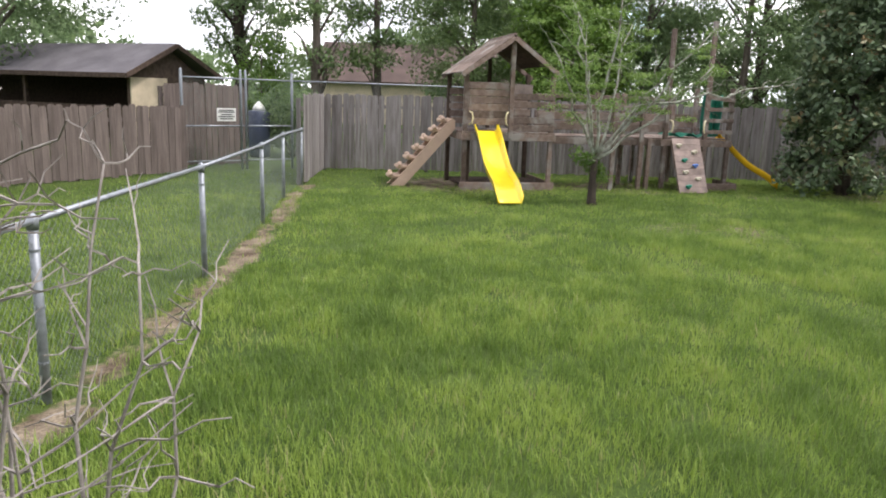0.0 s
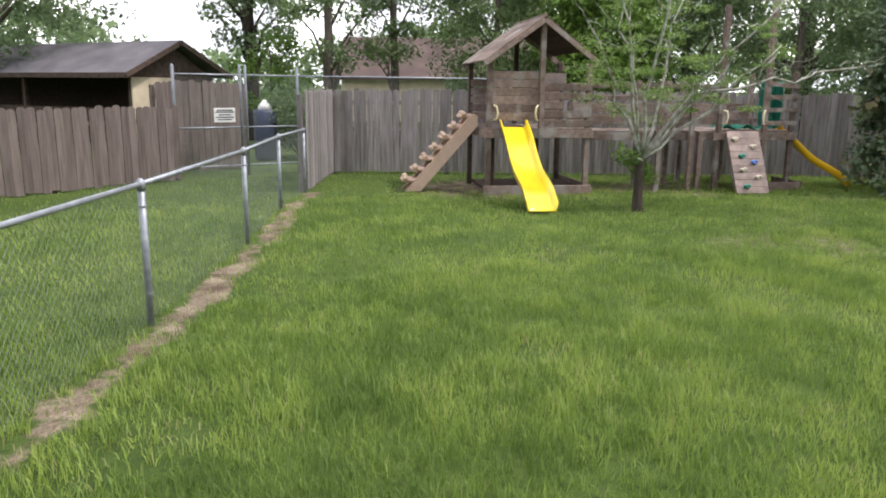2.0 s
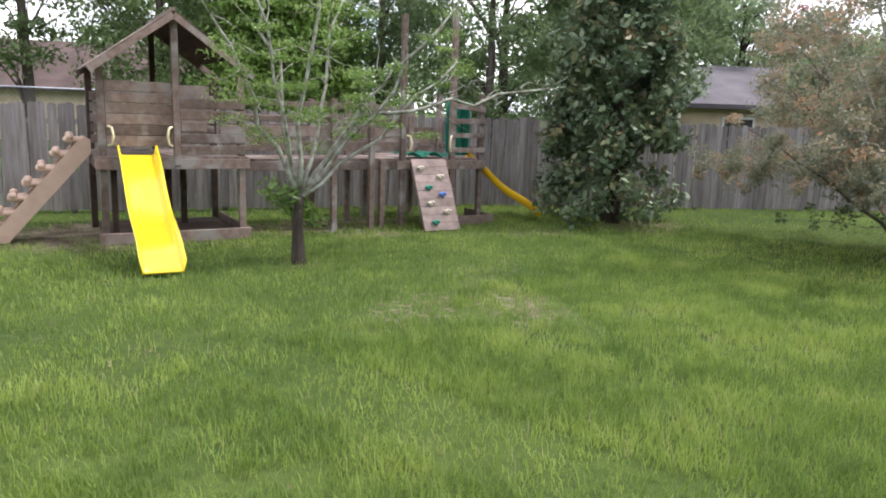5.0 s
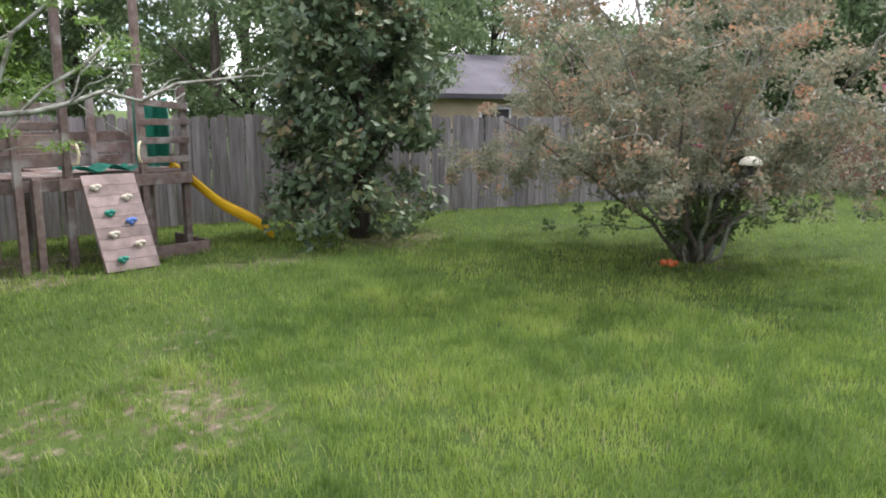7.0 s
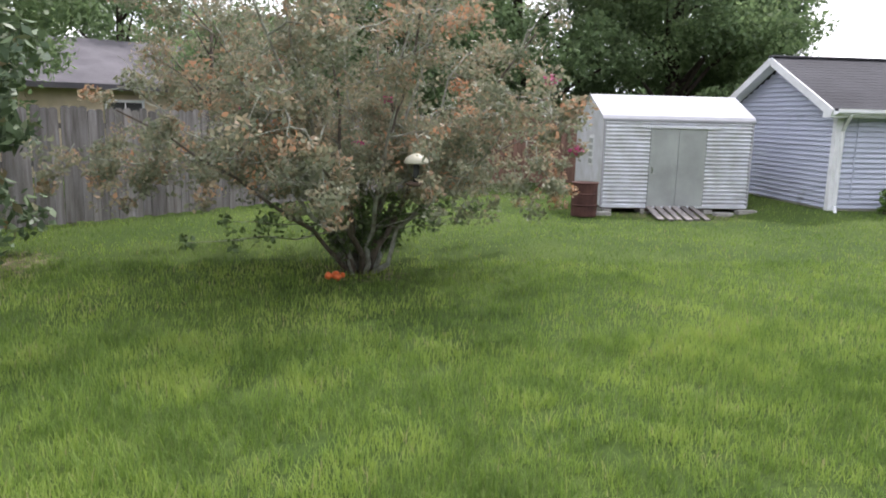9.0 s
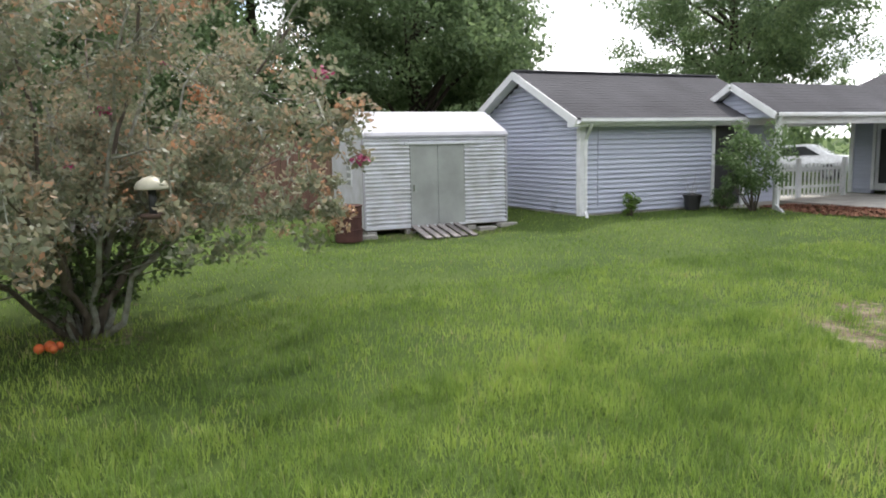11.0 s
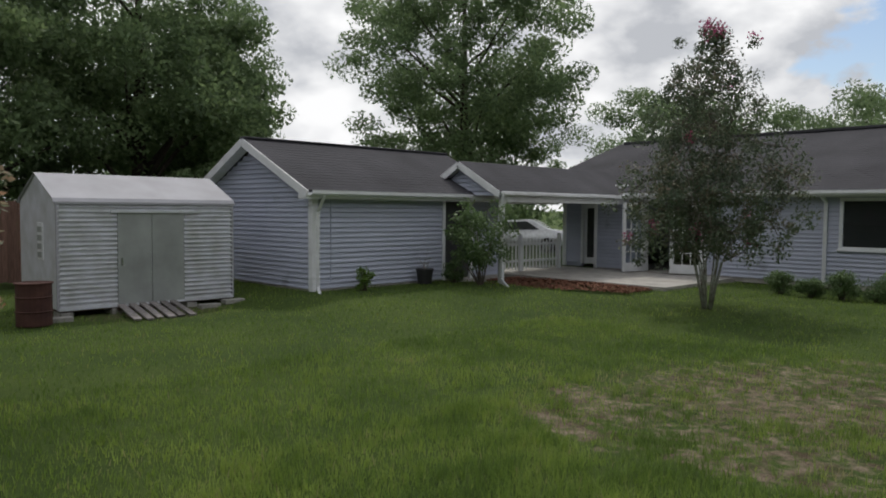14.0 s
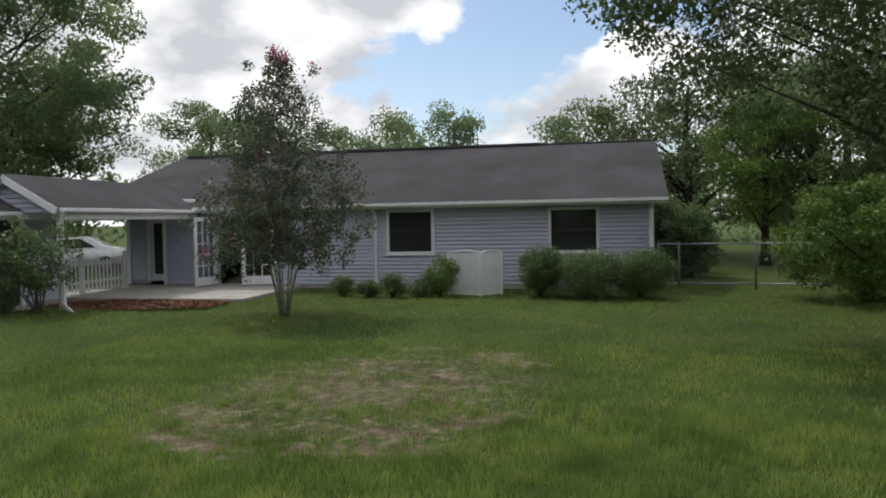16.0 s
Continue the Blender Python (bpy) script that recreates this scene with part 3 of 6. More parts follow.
def board_fence(a, b, h, mat, label, seed, w=0.14, gap=0.006, front=1, group="board fences of the yard", uneven=0.03):
    """A fence of dog-eared upright boards from a to b, on rails and posts behind it."""
    rng = random.Random(seed)
    a, b = Vector((*a, 0)), Vector((*b, 0))
    length, turn = (b - a).length, math.atan2(b.y - a.y, b.x - a.x)
    t = thing("board_fence", Matrix.Translation(a) @ Matrix.Rotation(turn, 4, "Z"), label, "fence", group)
    k = int(length / (w + gap))
    meshes = [picket_mesh(w * s, h * f, 0.018, mat, "picket") for s, f in ((1, 1), (0.97, 0.992), (1, 1.008))]
    for i in range(k):
        shared("picket", rng.choice(meshes), Matrix.Translation(((i + 0.5) * length / k, rng.uniform(-0.006, 0.006), 0.03 + rng.uniform(-uneven, uneven) * 0.7))
               @ Matrix.Rotation(radians(rng.gauss(0, 0.45)), 4, "Y"), t)
    for z in (0.35, h * 0.52, h - 0.3):
        part("rail", boxed(0, length, 0.012 * front, 0.055 * front, z, z + 0.085, bevel=0.004), mat, t, local=True)
    n = max(1, round(length / 2.4))
    for i in range(n + 1):
        part("post", boxed(i * length / n - 0.045, i * length / n + 0.045, 0.056 * front, 0.145 * front, -0.1, h - 0.05, bevel=0.006), mat, t, local=True)
    return t


def wire_net(bm, a, b, z0, z1, step=0.075, r=0.0013):
    """Chain-link wire as two sets of slanting strands."""
    a, b = Vector((a[0], a[1], 0)), Vector((b[0], b[1], 0))
    d = b - a
    length, h = d.length, z1 - z0
    d.normalize()
    n = int((length + h) / step)
    for k in range(n):
        for way in (1, -1):
            s0 = k * step - h
            lo, hi = max(s0, 0), min(s0 + h, length)
            if hi - lo < 0.02:
                continue
            zl, zh = z0 + (lo - s0), z0 + (hi - s0)
            p, q = a + d * (lo if way > 0 else length - lo), a + d * (hi if way > 0 else length - hi)
            tube(bm, [p + Vector((0, 0, zl)), q + Vector((0, 0, zh))], r, 3, cap=False)


def low_chain_fence():
    t = thing("chain_link_fence", pose(*LINK[3], 0), "low galvanised chain-link fence along the lawn edge", "fence")
    top = 1.13
    for i, p in enumerate(LINK):
        bm = bmesh.new()
        r = 0.03
        tube(bm, [(*p, -0.1), (*p, top - 0.03)], r, 10)
        post = part("post", bm, GALV, t, smooth=True)
        bm = bmesh.new()
        tube(bm, [(*p, top - 0.05), (*p, top + 0.02), (*p, top + 0.045)], [r + 0.006, r + 0.006, 0.012], 10)
        WM[post] = WM[t]
        part("cap", bm, GALV, post, smooth=True)
        for z in (0.25, 0.6, 0.95):
            part("tie", tube(bmesh.new(), [(*p, z), (*p, z + 0.015)], r + 0.004, 10), GALV, post)
    for a, b in zip(LINK, LINK[1:]):
        bm = bmesh.new()
        tube(bm, [(*a, top), (*b, top)], 0.021, 8)
        part("top_rail", bm, GALV, t, smooth=True)
    bm = bmesh.new()
    for a, b in zip(LINK, LINK[1:]):
        wire_net(bm, a, b, 0.03, top - 0.02)
    tagged(part("wire_mesh", bm, WIRE, t), kind="stuff")
    bm = bmesh.new()
    for a, b in zip(LINK[1:], LINK[2:]):
        a, b = Vector((*a, top + 0.018)), Vector((*b, top + 0.018))
        k = int((b - a).length / 0.075)
        for i in range(k):
            p = a.lerp(b, (i + 0.5) / k)
            tube(bm, [p - Vector((0.006, 0, 0.02)), p + Vector((0.004, 0, 0.022))], 0.0022, 3)
            tube(bm, [p - Vector((-0.006, 0, 0.02)), p + Vector((-0.004, 0, 0.022))], 0.0022, 3)
    tagged(part("wire_ends", bm, WIRE, t, "twisted wire ends along the top rail"), kind="stuff")


def tall_chain_fence():
    """The tall chain-link run with its gate, behind the corner of the yard."""
    a, b, c, d = (-3.75, -16.6), (-5.15, -16.7), (-6.45, -16.75), (-11.5, -15.4)
    h = 2.12
    t = thing("chain_link_gate_fence", pose(-5.1, -16.7, 0), "tall galvanised chain-link fence with a double gate", "fence")
    for p, hh, r in ((a, 2.3, 0.035), (b, 2.32, 0.03), ((-5.27, -16.7), 2.32, 0.03), (c, 2.3, 0.035), (d, 2.2, 0.03)):
        bm = bmesh.new()
        tube(bm, [(*p, -0.05), (*p, hh - 0.02), (*p, hh + 0.02)], [r, r, 0.012], 8)
        part("post", bm, GALV, t, smooth=True)
    for p, q in ((a, b), (b, c), (c, d)):
        for z in ((h, 1.02, 0.2) if q != d else (h,)):
            bm = bmesh.new()
            tube(bm, [(*p, z), (*q, z)], 0.019, 7)
            part("rail", bm, GALV, t, smooth=True)
    bm = bmesh.new()
    for p, q in ((a, b), (b, c), (c, d)):
        wire_net(bm, p, q, 0.05, h, 0.085, 0.0018)
    tagged(part("wire_mesh", bm, WIRE, t), kind="stuff")
    s = thing("warning_sign", pose(-4.78, -16.63, 1.2), "small white warning sign wired to the chain-link gate", "sign")
    part("plate", boxed(-5.0, -4.55, -16.64, -16.63, 1.13, 1.43, bevel=0.004), SIGN_WHITE, s)
    for z, w in ((1.385, 0.17), (1.345, 0.19), (1.285, 0.12), (1.235, 0.19), (1.185, 0.15)):
        part("line_of_writing", boxed(-4.775 - w, -4.775 + w, -16.63, -16.626, z - 0.012, z + 0.012), BLACK, s)


# ---- siding and roofs ----
def siding(parent, a, b, z0, z1, out, openings=(), top=None, course=0.105):
    """Lapped boards on the wall from a to b; out points outwards; openings are (from, to, low, high) along it; top(s) limits the height."""
    a, b, out = Vector((*a, 0)), Vector((*b, 0)), Vector((*out, 0))
    d = (b - a)
    length = d.length
    d.normalize()
    z = z0
    while z < z1 - 0.01:
        zt = min(z + course, z1)
        zm = z + course * 0.6
        spans = [(0, length)]
        if top:
            ss = [i * length / 240 for i in range(241) if top(i * length / 240) >= zm]
            if not ss:
                break
            spans = [(ss[0], ss[-1])]
        for o0, o1, l0, l1 in openings:
            if l0 < zt - 0.01 and l1 > z + 0.01:
                spans = [s for p, q in spans for s in ((p, min(q, o0)), (max(p, o1), q)) if s[1] - s[0] > 0.02]
        for p, q in spans:
            bm = bmesh.new()
            P = a + d * p
            prism(bm, [P + Vector((0, 0, z)), P + out * 0.004 + Vector((0, 0, z + 0.022)), P + out * 0.04 + Vector((0, 0, z + 0.004)), P + out * 0.039 + Vector((0, 0, z + 0.02)), P + out * 0.005 + Vector((0, 0, zt)), P + Vector((0, 0, zt))],
                  (0, 0, 0), d * (q - p))
            part("siding_board", bm, SIDING, parent)
        z += course


def roof_slab(parent, corners, thick, mat, name="roof"):
    """A roof slope from four corners."""
    bm = bmesh.new()
    c = [Vector(p) for p in corners]
    n = (c[1] - c[0]).cross(c[3] - c[0]).normalized()
    n = n if n.z > 0 else -n
    prism(bm, c, (0, 0, 0), n * -thick)
    return part(name, bm, mat, parent)


def shingle_rows(parent, lo0, lo1, hi0, hi1, mat, step=0.15):
    """Courses of shingles as thin overlapping strips on a slope."""
    lo0, lo1, hi0, hi1 = map(Vector, (lo0, lo1, hi0, hi1))
    n = max(2, int((hi0 - lo0).length / step))
    nrm = (lo1 - lo0).cross(hi0 - lo0).normalized()
    nrm = nrm if nrm.z > 0 else -nrm
    bm = bmesh.new()
    for i in range(n):
        f0, f1 = i / n, (i + 1.04) / n
        a, b, c, d = lo0.lerp(hi0, f0), lo1.lerp(hi1, f0), lo1.lerp(hi1, min(f1, 1)), lo0.lerp(hi0, min(f1, 1))
        vs = [bm.verts.new(v) for v in (a, b, b + nrm * 0.005, a + nrm * 0.005, c + nrm * 0.002, d + nrm * 0.002)]
        bm.faces.new((vs[0], vs[1], vs[2], vs[3]))
        bm.faces.new((vs[3], vs[2], vs[4], vs[5]))
    tagged(part("shingle_layer", bm, mat, parent), kind="stuff")


def downspout(pts, label):
    t = thing("downspout", pose(pts[-1][0], pts[-1][1], 0), label, "downspout", "downspouts of the house")
    bm = bmesh.new()
    for p, q in zip(pts, pts[1:]):
        beam(bm, p, q, 0.06, 0.075, up=(0.3, 0.2, 1), bevel=0.006)
    part("pipe", bm, TRIM, t)
    return t


def window(parent, x0, x1, z0, z1, y):
    """A double-hung window in a wall that faces -y, under its house."""
    f = 0.075
    bm = bmesh.new()
    for a in ((x0, x1, z1 - f, z1), (x0, x1, z0, z0 + f), (x0, x0 + f, z0 + f, z1 - f), (x1 - f, x1, z0 + f, z1 - f)):
        box(bm, a[0], a[1], y - 0.035, y + 0.05, a[2], a[3])
    w = part("window", bm, TRIM, parent, "white-framed double-hung window with a dark screen")
    zm = (z0 + z1) / 2
    part("meeting_rail", boxed(x0 + f, x1 - f, y - 0.0, y + 0.04, zm - 0.02, zm + 0.02), BLACK, w)
    part("sill", boxed(x0 - 0.03, x1 + 0.03, y - 0.07, y - 0.036, z0 - 0.03, z0 + 0.02, bevel=0.004), TRIM, w)
    for a, b in ((z0 + f, zm - 0.02), (zm + 0.02, z1 - f)):
        p = part("pane", boxed(x0 + f, x1 - f, y + 0.012, y + 0.018, a, b), GLASS, w)
        p.visible_shadow = False
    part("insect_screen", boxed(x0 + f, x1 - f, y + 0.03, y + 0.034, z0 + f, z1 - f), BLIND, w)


FY, EZ = 16.6, 2.25     # the house front and its eaves


def house():
    t = thing("house", pose(-14.5, FY, 0), "single-storey house in blue-grey lap siding with dark shingles", "house")
    x0, x1 = -21.5, -7.85
    wins = ((-14.8, -13.48, 0.92, 2.13), (-10.46, -9.17, 0.92, 2.11))
    door = (-19.9, -18.05, 0.1, 2.06)
    # wall with its openings, in upright and level pieces
    xs = [x0, door[0], door[1], wins[0][0], wins[0][1], wins[1][0], wins[1][1], x1]
    bm = bmesh.new()
    for i in range(0, 8, 2):
        box(bm, xs[i], xs[i + 1], FY, FY + 0.15, 0, 2.4)
    for a, b, lo, hi in (door, *wins):
        if lo > 0.2:
            box(bm, a, b, FY, FY + 0.15, 0, lo)
        box(bm, a, b, FY, FY + 0.15, hi, 2.4)
    part("wall", bm, SIDING, t)
    part("side_wall", boxed(x1 - 0.15, x1, FY + 0.15, 24.6, 0, 2.4), SIDING, t)
    part("back_wall", boxed(-23.6, x1, 24.6, 24.75, 0, 2.4), SIDING, t)
    part("side_wall", boxed(-23.6, -23.45, 18.1, 24.6, 0, 2.4), SIDING, t)
    part("floor", boxed(-21.34, x1 - 0.15, FY + 0.15, 24.6, 0.0, 0.1), CONCRETE, t)
    part("inner_ceiling", boxed(-21.34, x1 - 0.15, FY + 0.15, 24.6, 2.4, 2.43), ROOM, t)
    part("partition", boxed(-21.34, x1 - 0.15, 20.8, 20.9, 0.1, 2.4), ROOM, t)
    part("partition", boxed(-16.6, -16.5, FY + 0.15, 20.8, 0.1, 2.4), ROOM, t)
    # gable triangle
    bm = bmesh.new()
    prism(bm, [(x1, FY, 2.4), (x1, 24.7, 2.4), (x1, 20.55, 4.0)], (-0.15, 0, 0), (0, 0, 0))
    part("gable_wall", bm, SIDING, t)
    # recessed entrance beside the walkway: a return wall and a set-back wall with a glazed door
    by, e0, e1 = 17.95, -22.95, -22.02
    part("return_wall", boxed(x0, x0 + 0.15, FY + 0.15, by, 0, 2.4), SIDING, t)
    siding(t, (x0, FY), (x0, by), 0.12, 2.2, (-1, 0))
    bm = boxed(-23.6, e0, by, by + 0.15, 0, 2.4)
    box(bm, e1, x0, by, by + 0.15, 0, 2.4)
    box(bm, e0, e1, by, by + 0.15, 2.1, 2.4)
    part("recess_wall", bm, SIDING, t)
    siding(t, (-23.6, by), (x0, by), 0.12, 2.2, (0, -1), [(e0 + 23.6 - 0.02, e1 + 23.6 + 0.02, 0.0, 2.14)])
    bm = bmesh.new()
    for c in ((e0, e0 + 0.1, 0.1, 2.0), (e1 - 0.1, e1, 0.1, 2.0), (e0, e1, 2.0, 2.12)):
        box(bm, c[0], c[1], by - 0.06, by + 0.1, c[2], c[3])
    en = part("entrance_door", bm, TRIM, t, "white-cased glazed entrance door")
    bm = bmesh.new()
    for c in ((e0 + 0.1, e0 + 0.2, 0.1, 2.0), (e1 - 0.2, e1 - 0.1, 0.1, 2.0), (e0 + 0.2, e1 - 0.2, 0.1, 0.3), (e0 + 0.2, e1 - 0.2, 1.88, 2.0)):
        box(bm, c[0], c[1], by - 0.01, by + 0.035, c[2], c[3])
    part("door_leaf", bm, TRIM, en, "white storm door frame")
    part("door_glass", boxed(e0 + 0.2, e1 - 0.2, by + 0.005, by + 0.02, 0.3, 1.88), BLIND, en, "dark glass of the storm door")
    part("corner_board", boxed(x0 - 0.045, x0 + 0.06, FY - 0.046, FY - 0.002, 0.1, EZ, bevel=0.004), TRIM, t)
    part("corner_post", boxed(-23.68, -23.54, by - 0.06, by + 0.1, 0, 2.25, bevel=0.006), TRIM, t)
    siding(t, (x0, FY), (x1, FY), 0.12, EZ - 0.02, (0, -1), [(a - x0, b - x0, lo - 0.02, hi + 0.02) for a, b, lo, hi in (door, *wins)])
    part("corner_board", boxed(x1 - 0.08, x1 + 0.02, FY - 0.045, FY, 0.0, EZ, bevel=0.004), TRIM, t)
    part("foundation", boxed(x0, x1, FY - 0.012, FY, 0.0, 0.12), CONCRETE, t)
    for a, b, lo, hi in wins:
        window(t, a, b, lo, hi, FY - 0.02)
    # roof
    L, R, ey, ry, rz = -24.4, -7.5, FY - 0.42, 20.55, 4.12
    roof_slab(t, [(L, ey, EZ + 0.05), (R, ey, EZ + 0.05), (R, ry, rz), (L + 1.2, ry, rz)], 0.12, SHINGLE)
    roof_slab(t, [(L, 25.0, EZ + 0.05), (R, 25.0, EZ + 0.05), (R, ry, rz), (L + 1.2, ry, rz)], 0.12, SHINGLE)
    bm = bmesh.new()
    prism(bm, [(L, ey, EZ + 0.05), (L + 1.2, ry, rz), (L, 25.0, EZ + 0.05)], (0, 0, 0), (0, 0, -0.1))
    part("roof_hip", bm, SHINGLE, t)
    shingle_rows(t, (L, ey, EZ + 0.055), (R, ey, EZ + 0.055), (L + 1.2, ry, rz + 0.005), (R, ry, rz + 0.005), SHINGLE)
    part("ridge_vent", boxed(L + 1.4, -10.9, ry - 0.14, ry + 0.14, rz - 0.02, rz + 0.055, bevel=0.01), SHINGLE, t)
    part("ridge_cap", boxed(-10.9, R, ry - 0.12, ry + 0.12, rz - 0.03, rz + 0.02, bevel=0.01), SHINGLE, t)
    part("soffit", boxed(-20.3, R, ey + 0.06, FY - 0.001, EZ - 0.05, EZ - 0.03), TRIM, t)
    part("fascia", boxed(-20.3, R, ey + 0.025, ey + 0.055, EZ - 0.1, EZ + 0.03), TRIM, t)
    bm = bmesh.new()
    prism(bm, [(0, ey - 0.08, EZ + 0.05), (0, ey - 0.085, EZ - 0.02), (0, ey - 0.05, EZ - 0.06), (0, ey + 0.02, EZ - 0.06), (0, ey + 0.02, EZ + 0.045), (0, ey + 0.01, EZ + 0.045), (0, ey + 0.01, EZ - 0.05), (0, ey - 0.045, EZ - 0.05), (0, ey - 0.073, EZ - 0.015), (0, ey - 0.07, EZ + 0.05)],
          (-20.3, 0, 0), (R, 0, 0))
    part("gutter", bm, TRIM, t, "white metal eaves gutter")
    # glazed double doors, both leaves standing open
    part("door_frame", box(box(boxed(-19.92, -19.84, FY - 0.05, FY + 0.15, 0.1, 2.1), -18.11, -18.03, FY - 0.05, FY + 0.15, 0.1, 2.1), -19.92, -18.03, FY - 0.05, FY + 0.15, 2.04, 2.12), TRIM, t)
    for hx, ang, wide in ((-19.86, -100, 0.88), (-18.09, 180 + 16, 0.88)):
        m = pose(hx, FY - 0.06, 0.12, 0, 0, ang)
        bm = bmesh.new()
        f = 0.11
        for a in ((0, f, 0, 1.9), (wide - f, wide, 0, 1.9), (f, wide - f, 0, 0.24), (f, wide - f, 1.9 - f, 1.9)):
            box(bm, a[0], a[1], -0.022, 0.022, a[2], a[3])
        for k in (1, 2):
            box(bm, f + (wide - 2 * f) * k / 3 - 0.011, f + (wide - 2 * f) * k / 3 + 0.011, -0.018, 0.018, 0.24, 1.79)
        for k in range(1, 5):
            box(bm, f, wide - f, -0.019, 0.019, 0.24 + 1.55 * k / 5 - 0.011, 0.24 + 1.55 * k / 5 + 0.011)
        bm.transform(m)
        leaf = part("glazed_door", bm, TRIM, t, "white glazed door leaf standing open")
        bm = boxed(f, wide - f, -0.004, 0.004, 0.24, 1.79)
        bm.transform(m)
        g = part("pane", bm, GLASS, leaf)
        g.visible_shadow = False
        bm = tube(bmesh.new(), [(wide - 0.06, -0.06, 0.92), (wide - 0.06, 0.06, 0.92)], 0.022, 8)
        bm.transform(m)
        part("knob", bm, CHROME, leaf)
    downspout([(-15.1, ey + 0.0, EZ - 0.06), (-15.1, FY - 0.07, EZ - 0.2), (-15.1, FY - 0.07, 0.12), (-15.1, FY - 0.3, 0.03)], "white downspout on the house wall beside a window")
    downspout([(-7.9, ey, EZ - 0.06), (-7.9, FY - 0.07, EZ - 0.2), (-7.9, FY - 0.07, 0.1)], "white downspout at the end of the house wall")


GX, GY = -21.56, 6.56    # the garage's near corner


def garage():
    t = thing("garage", pose(-23.8, GY, 0), "garage wing in blue-grey lap siding with a white-trimmed gable", "garage")
    xl, yb, rx, rz, ez = -26.04, 12.3, -23.8, 3.25, 2.2
    part("wall", boxed(xl, GX, GY, GY + 0.14, 0, ez), SIDING, t)
    bm = bmesh.new()
    box(bm, GX - 0.14, GX, GY + 0.14, 10.3, 0, ez)
    box(bm, GX - 0.14, GX, 11.2, yb, 0, ez)
    box(bm, GX - 0.14, GX, 10.3, 11.2, 2.06, ez)
    part("wall", bm, SIDING, t)
    part("wall", boxed(xl, xl + 0.14, GY + 0.14, yb, 0, ez), SIDING, t)
    part("wall", boxed(xl, GX - 0.14, yb - 0.14, yb, 0, ez), SIDING, t)
    bm = bmesh.new()
    prism(bm, [(xl, GY, ez), (GX, GY, ez), (rx, GY, rz - 0.12)], (0, 0.14, 0), (0, 0, 0))
    part("gable_wall", bm, SIDING, t)
    part("foundation", box(boxed(xl, GX + 0.012, GY - 0.012, GY, 0, 0.14), GX, GX + 0.012, GY, yb, 0, 0.14), CONCRETE, t)
    siding(t, (xl, GY), (GX, GY), 0.14, rz, (0, -1), top=lambda s: ez + (rz - 0.1 - ez) * (1 - abs(s - (rx - xl)) / (rx - xl)) if True else 0)
    siding(t, (GX, GY), (GX, yb), 0.14, ez - 0.03, (1, 0), [(3.66, 4.72, 0.0, 2.15)])
    part("corner_board", box(boxed(GX - 0.09, GX + 0.045, GY - 0.045, GY, 0.05, ez - 0.02), GX, GX + 0.045, GY, GY + 0.1, 0.05, ez - 0.02), TRIM, t)
    o, ov = 0.32, 0.3
    k = (rz - ez) / (GX - rx)
    eR, zR = GX + ov, ez - k * ov + 0.1
    eL = xl - ov
    y0, y1 = GY - o, yb + 0.2
    roof_slab(t, [(eR, y0, zR), (eR, y1, zR), (rx, y1, rz + 0.1), (rx, y0, rz + 0.1)], 0.1, SHINGLE)
    roof_slab(t, [(eL, y0, zR), (eL, y1, zR), (rx, y1, rz + 0.1), (rx, y0, rz + 0.1)], 0.1, SHINGLE)
    shingle_rows(t, (eR, y0, zR + 0.005), (eR, y1, zR + 0.005), (rx, y0, rz + 0.105), (rx, y1, rz + 0.105), SHINGLE)
    part("ridge_cap", boxed(rx - 0.13, rx + 0.13, y0 - 0.01, y1, rz + 0.08, rz + 0.125, bevel=0.012), SHINGLE, t)
    for e in (eR, eL):
        bm = bmesh.new()
        beam(bm, (e, y0 - 0.015, zR - 0.09), (rx, y0 - 0.015, rz + 0.0), 0.028, 0.17)
        part("rake_board", bm, TRIM, t)
        bm = bmesh.new()
        beam(bm, (e, y0 + 0.15, zR - 0.115), (rx, y0 + 0.15, rz - 0.025), 0.27, 0.012)
        part("rake_soffit", bm, TRIM, t)
    bm = bmesh.new()
    prism(bm, [(eR - 0.02, 0, zR - 0.02), (eR - 0.02, 0, zR - 0.17), (eR - 0.3, 0, zR - 0.17), (eR - 0.3, 0, zR + 0.05)], (0, y0 - 0.02, 0), (0, y0 + 0.3, 0))
    part("boxed_eave_end", bm, TRIM, t)
    part("fascia", boxed(eR - 0.03, eR, y0 + 0.3, y1, zR - 0.15, zR - 0.02), TRIM, t)
    part("soffit", boxed(GX, eR - 0.031, y0 + 0.3, y1, zR - 0.17, zR - 0.152), TRIM, t)
    bm = bmesh.new()
    prism(bm, [(eR + 0.1, 0, zR + 0.0), (eR + 0.1, 0, zR - 0.07), (eR + 0.06, 0, zR - 0.11), (eR + 0.002, 0, zR - 0.11), (eR + 0.002, 0, zR - 0.1), (eR + 0.055, 0, zR - 0.1), (eR + 0.09, 0, zR - 0.065), (eR + 0.09, 0, zR)], (0, y0 + 0.05, 0), (0, 10.9, 0))
    part("gutter", bm, TRIM, t, "white metal eaves gutter")
    bm = bmesh.new()
    for a in ((10.22, 10.32, 0.1, 2.12), (11.18, 11.28, 0.1, 2.12), (10.22, 11.28, 2.04, 2.14)):
        box(bm, GX - 0.05, GX + 0.035, a[0], a[1], a[2], a[3])
    dr = part("side_door", bm, TRIM, t, "white-cased side door of the garage")
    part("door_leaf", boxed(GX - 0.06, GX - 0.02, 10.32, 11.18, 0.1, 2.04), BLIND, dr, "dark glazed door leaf")
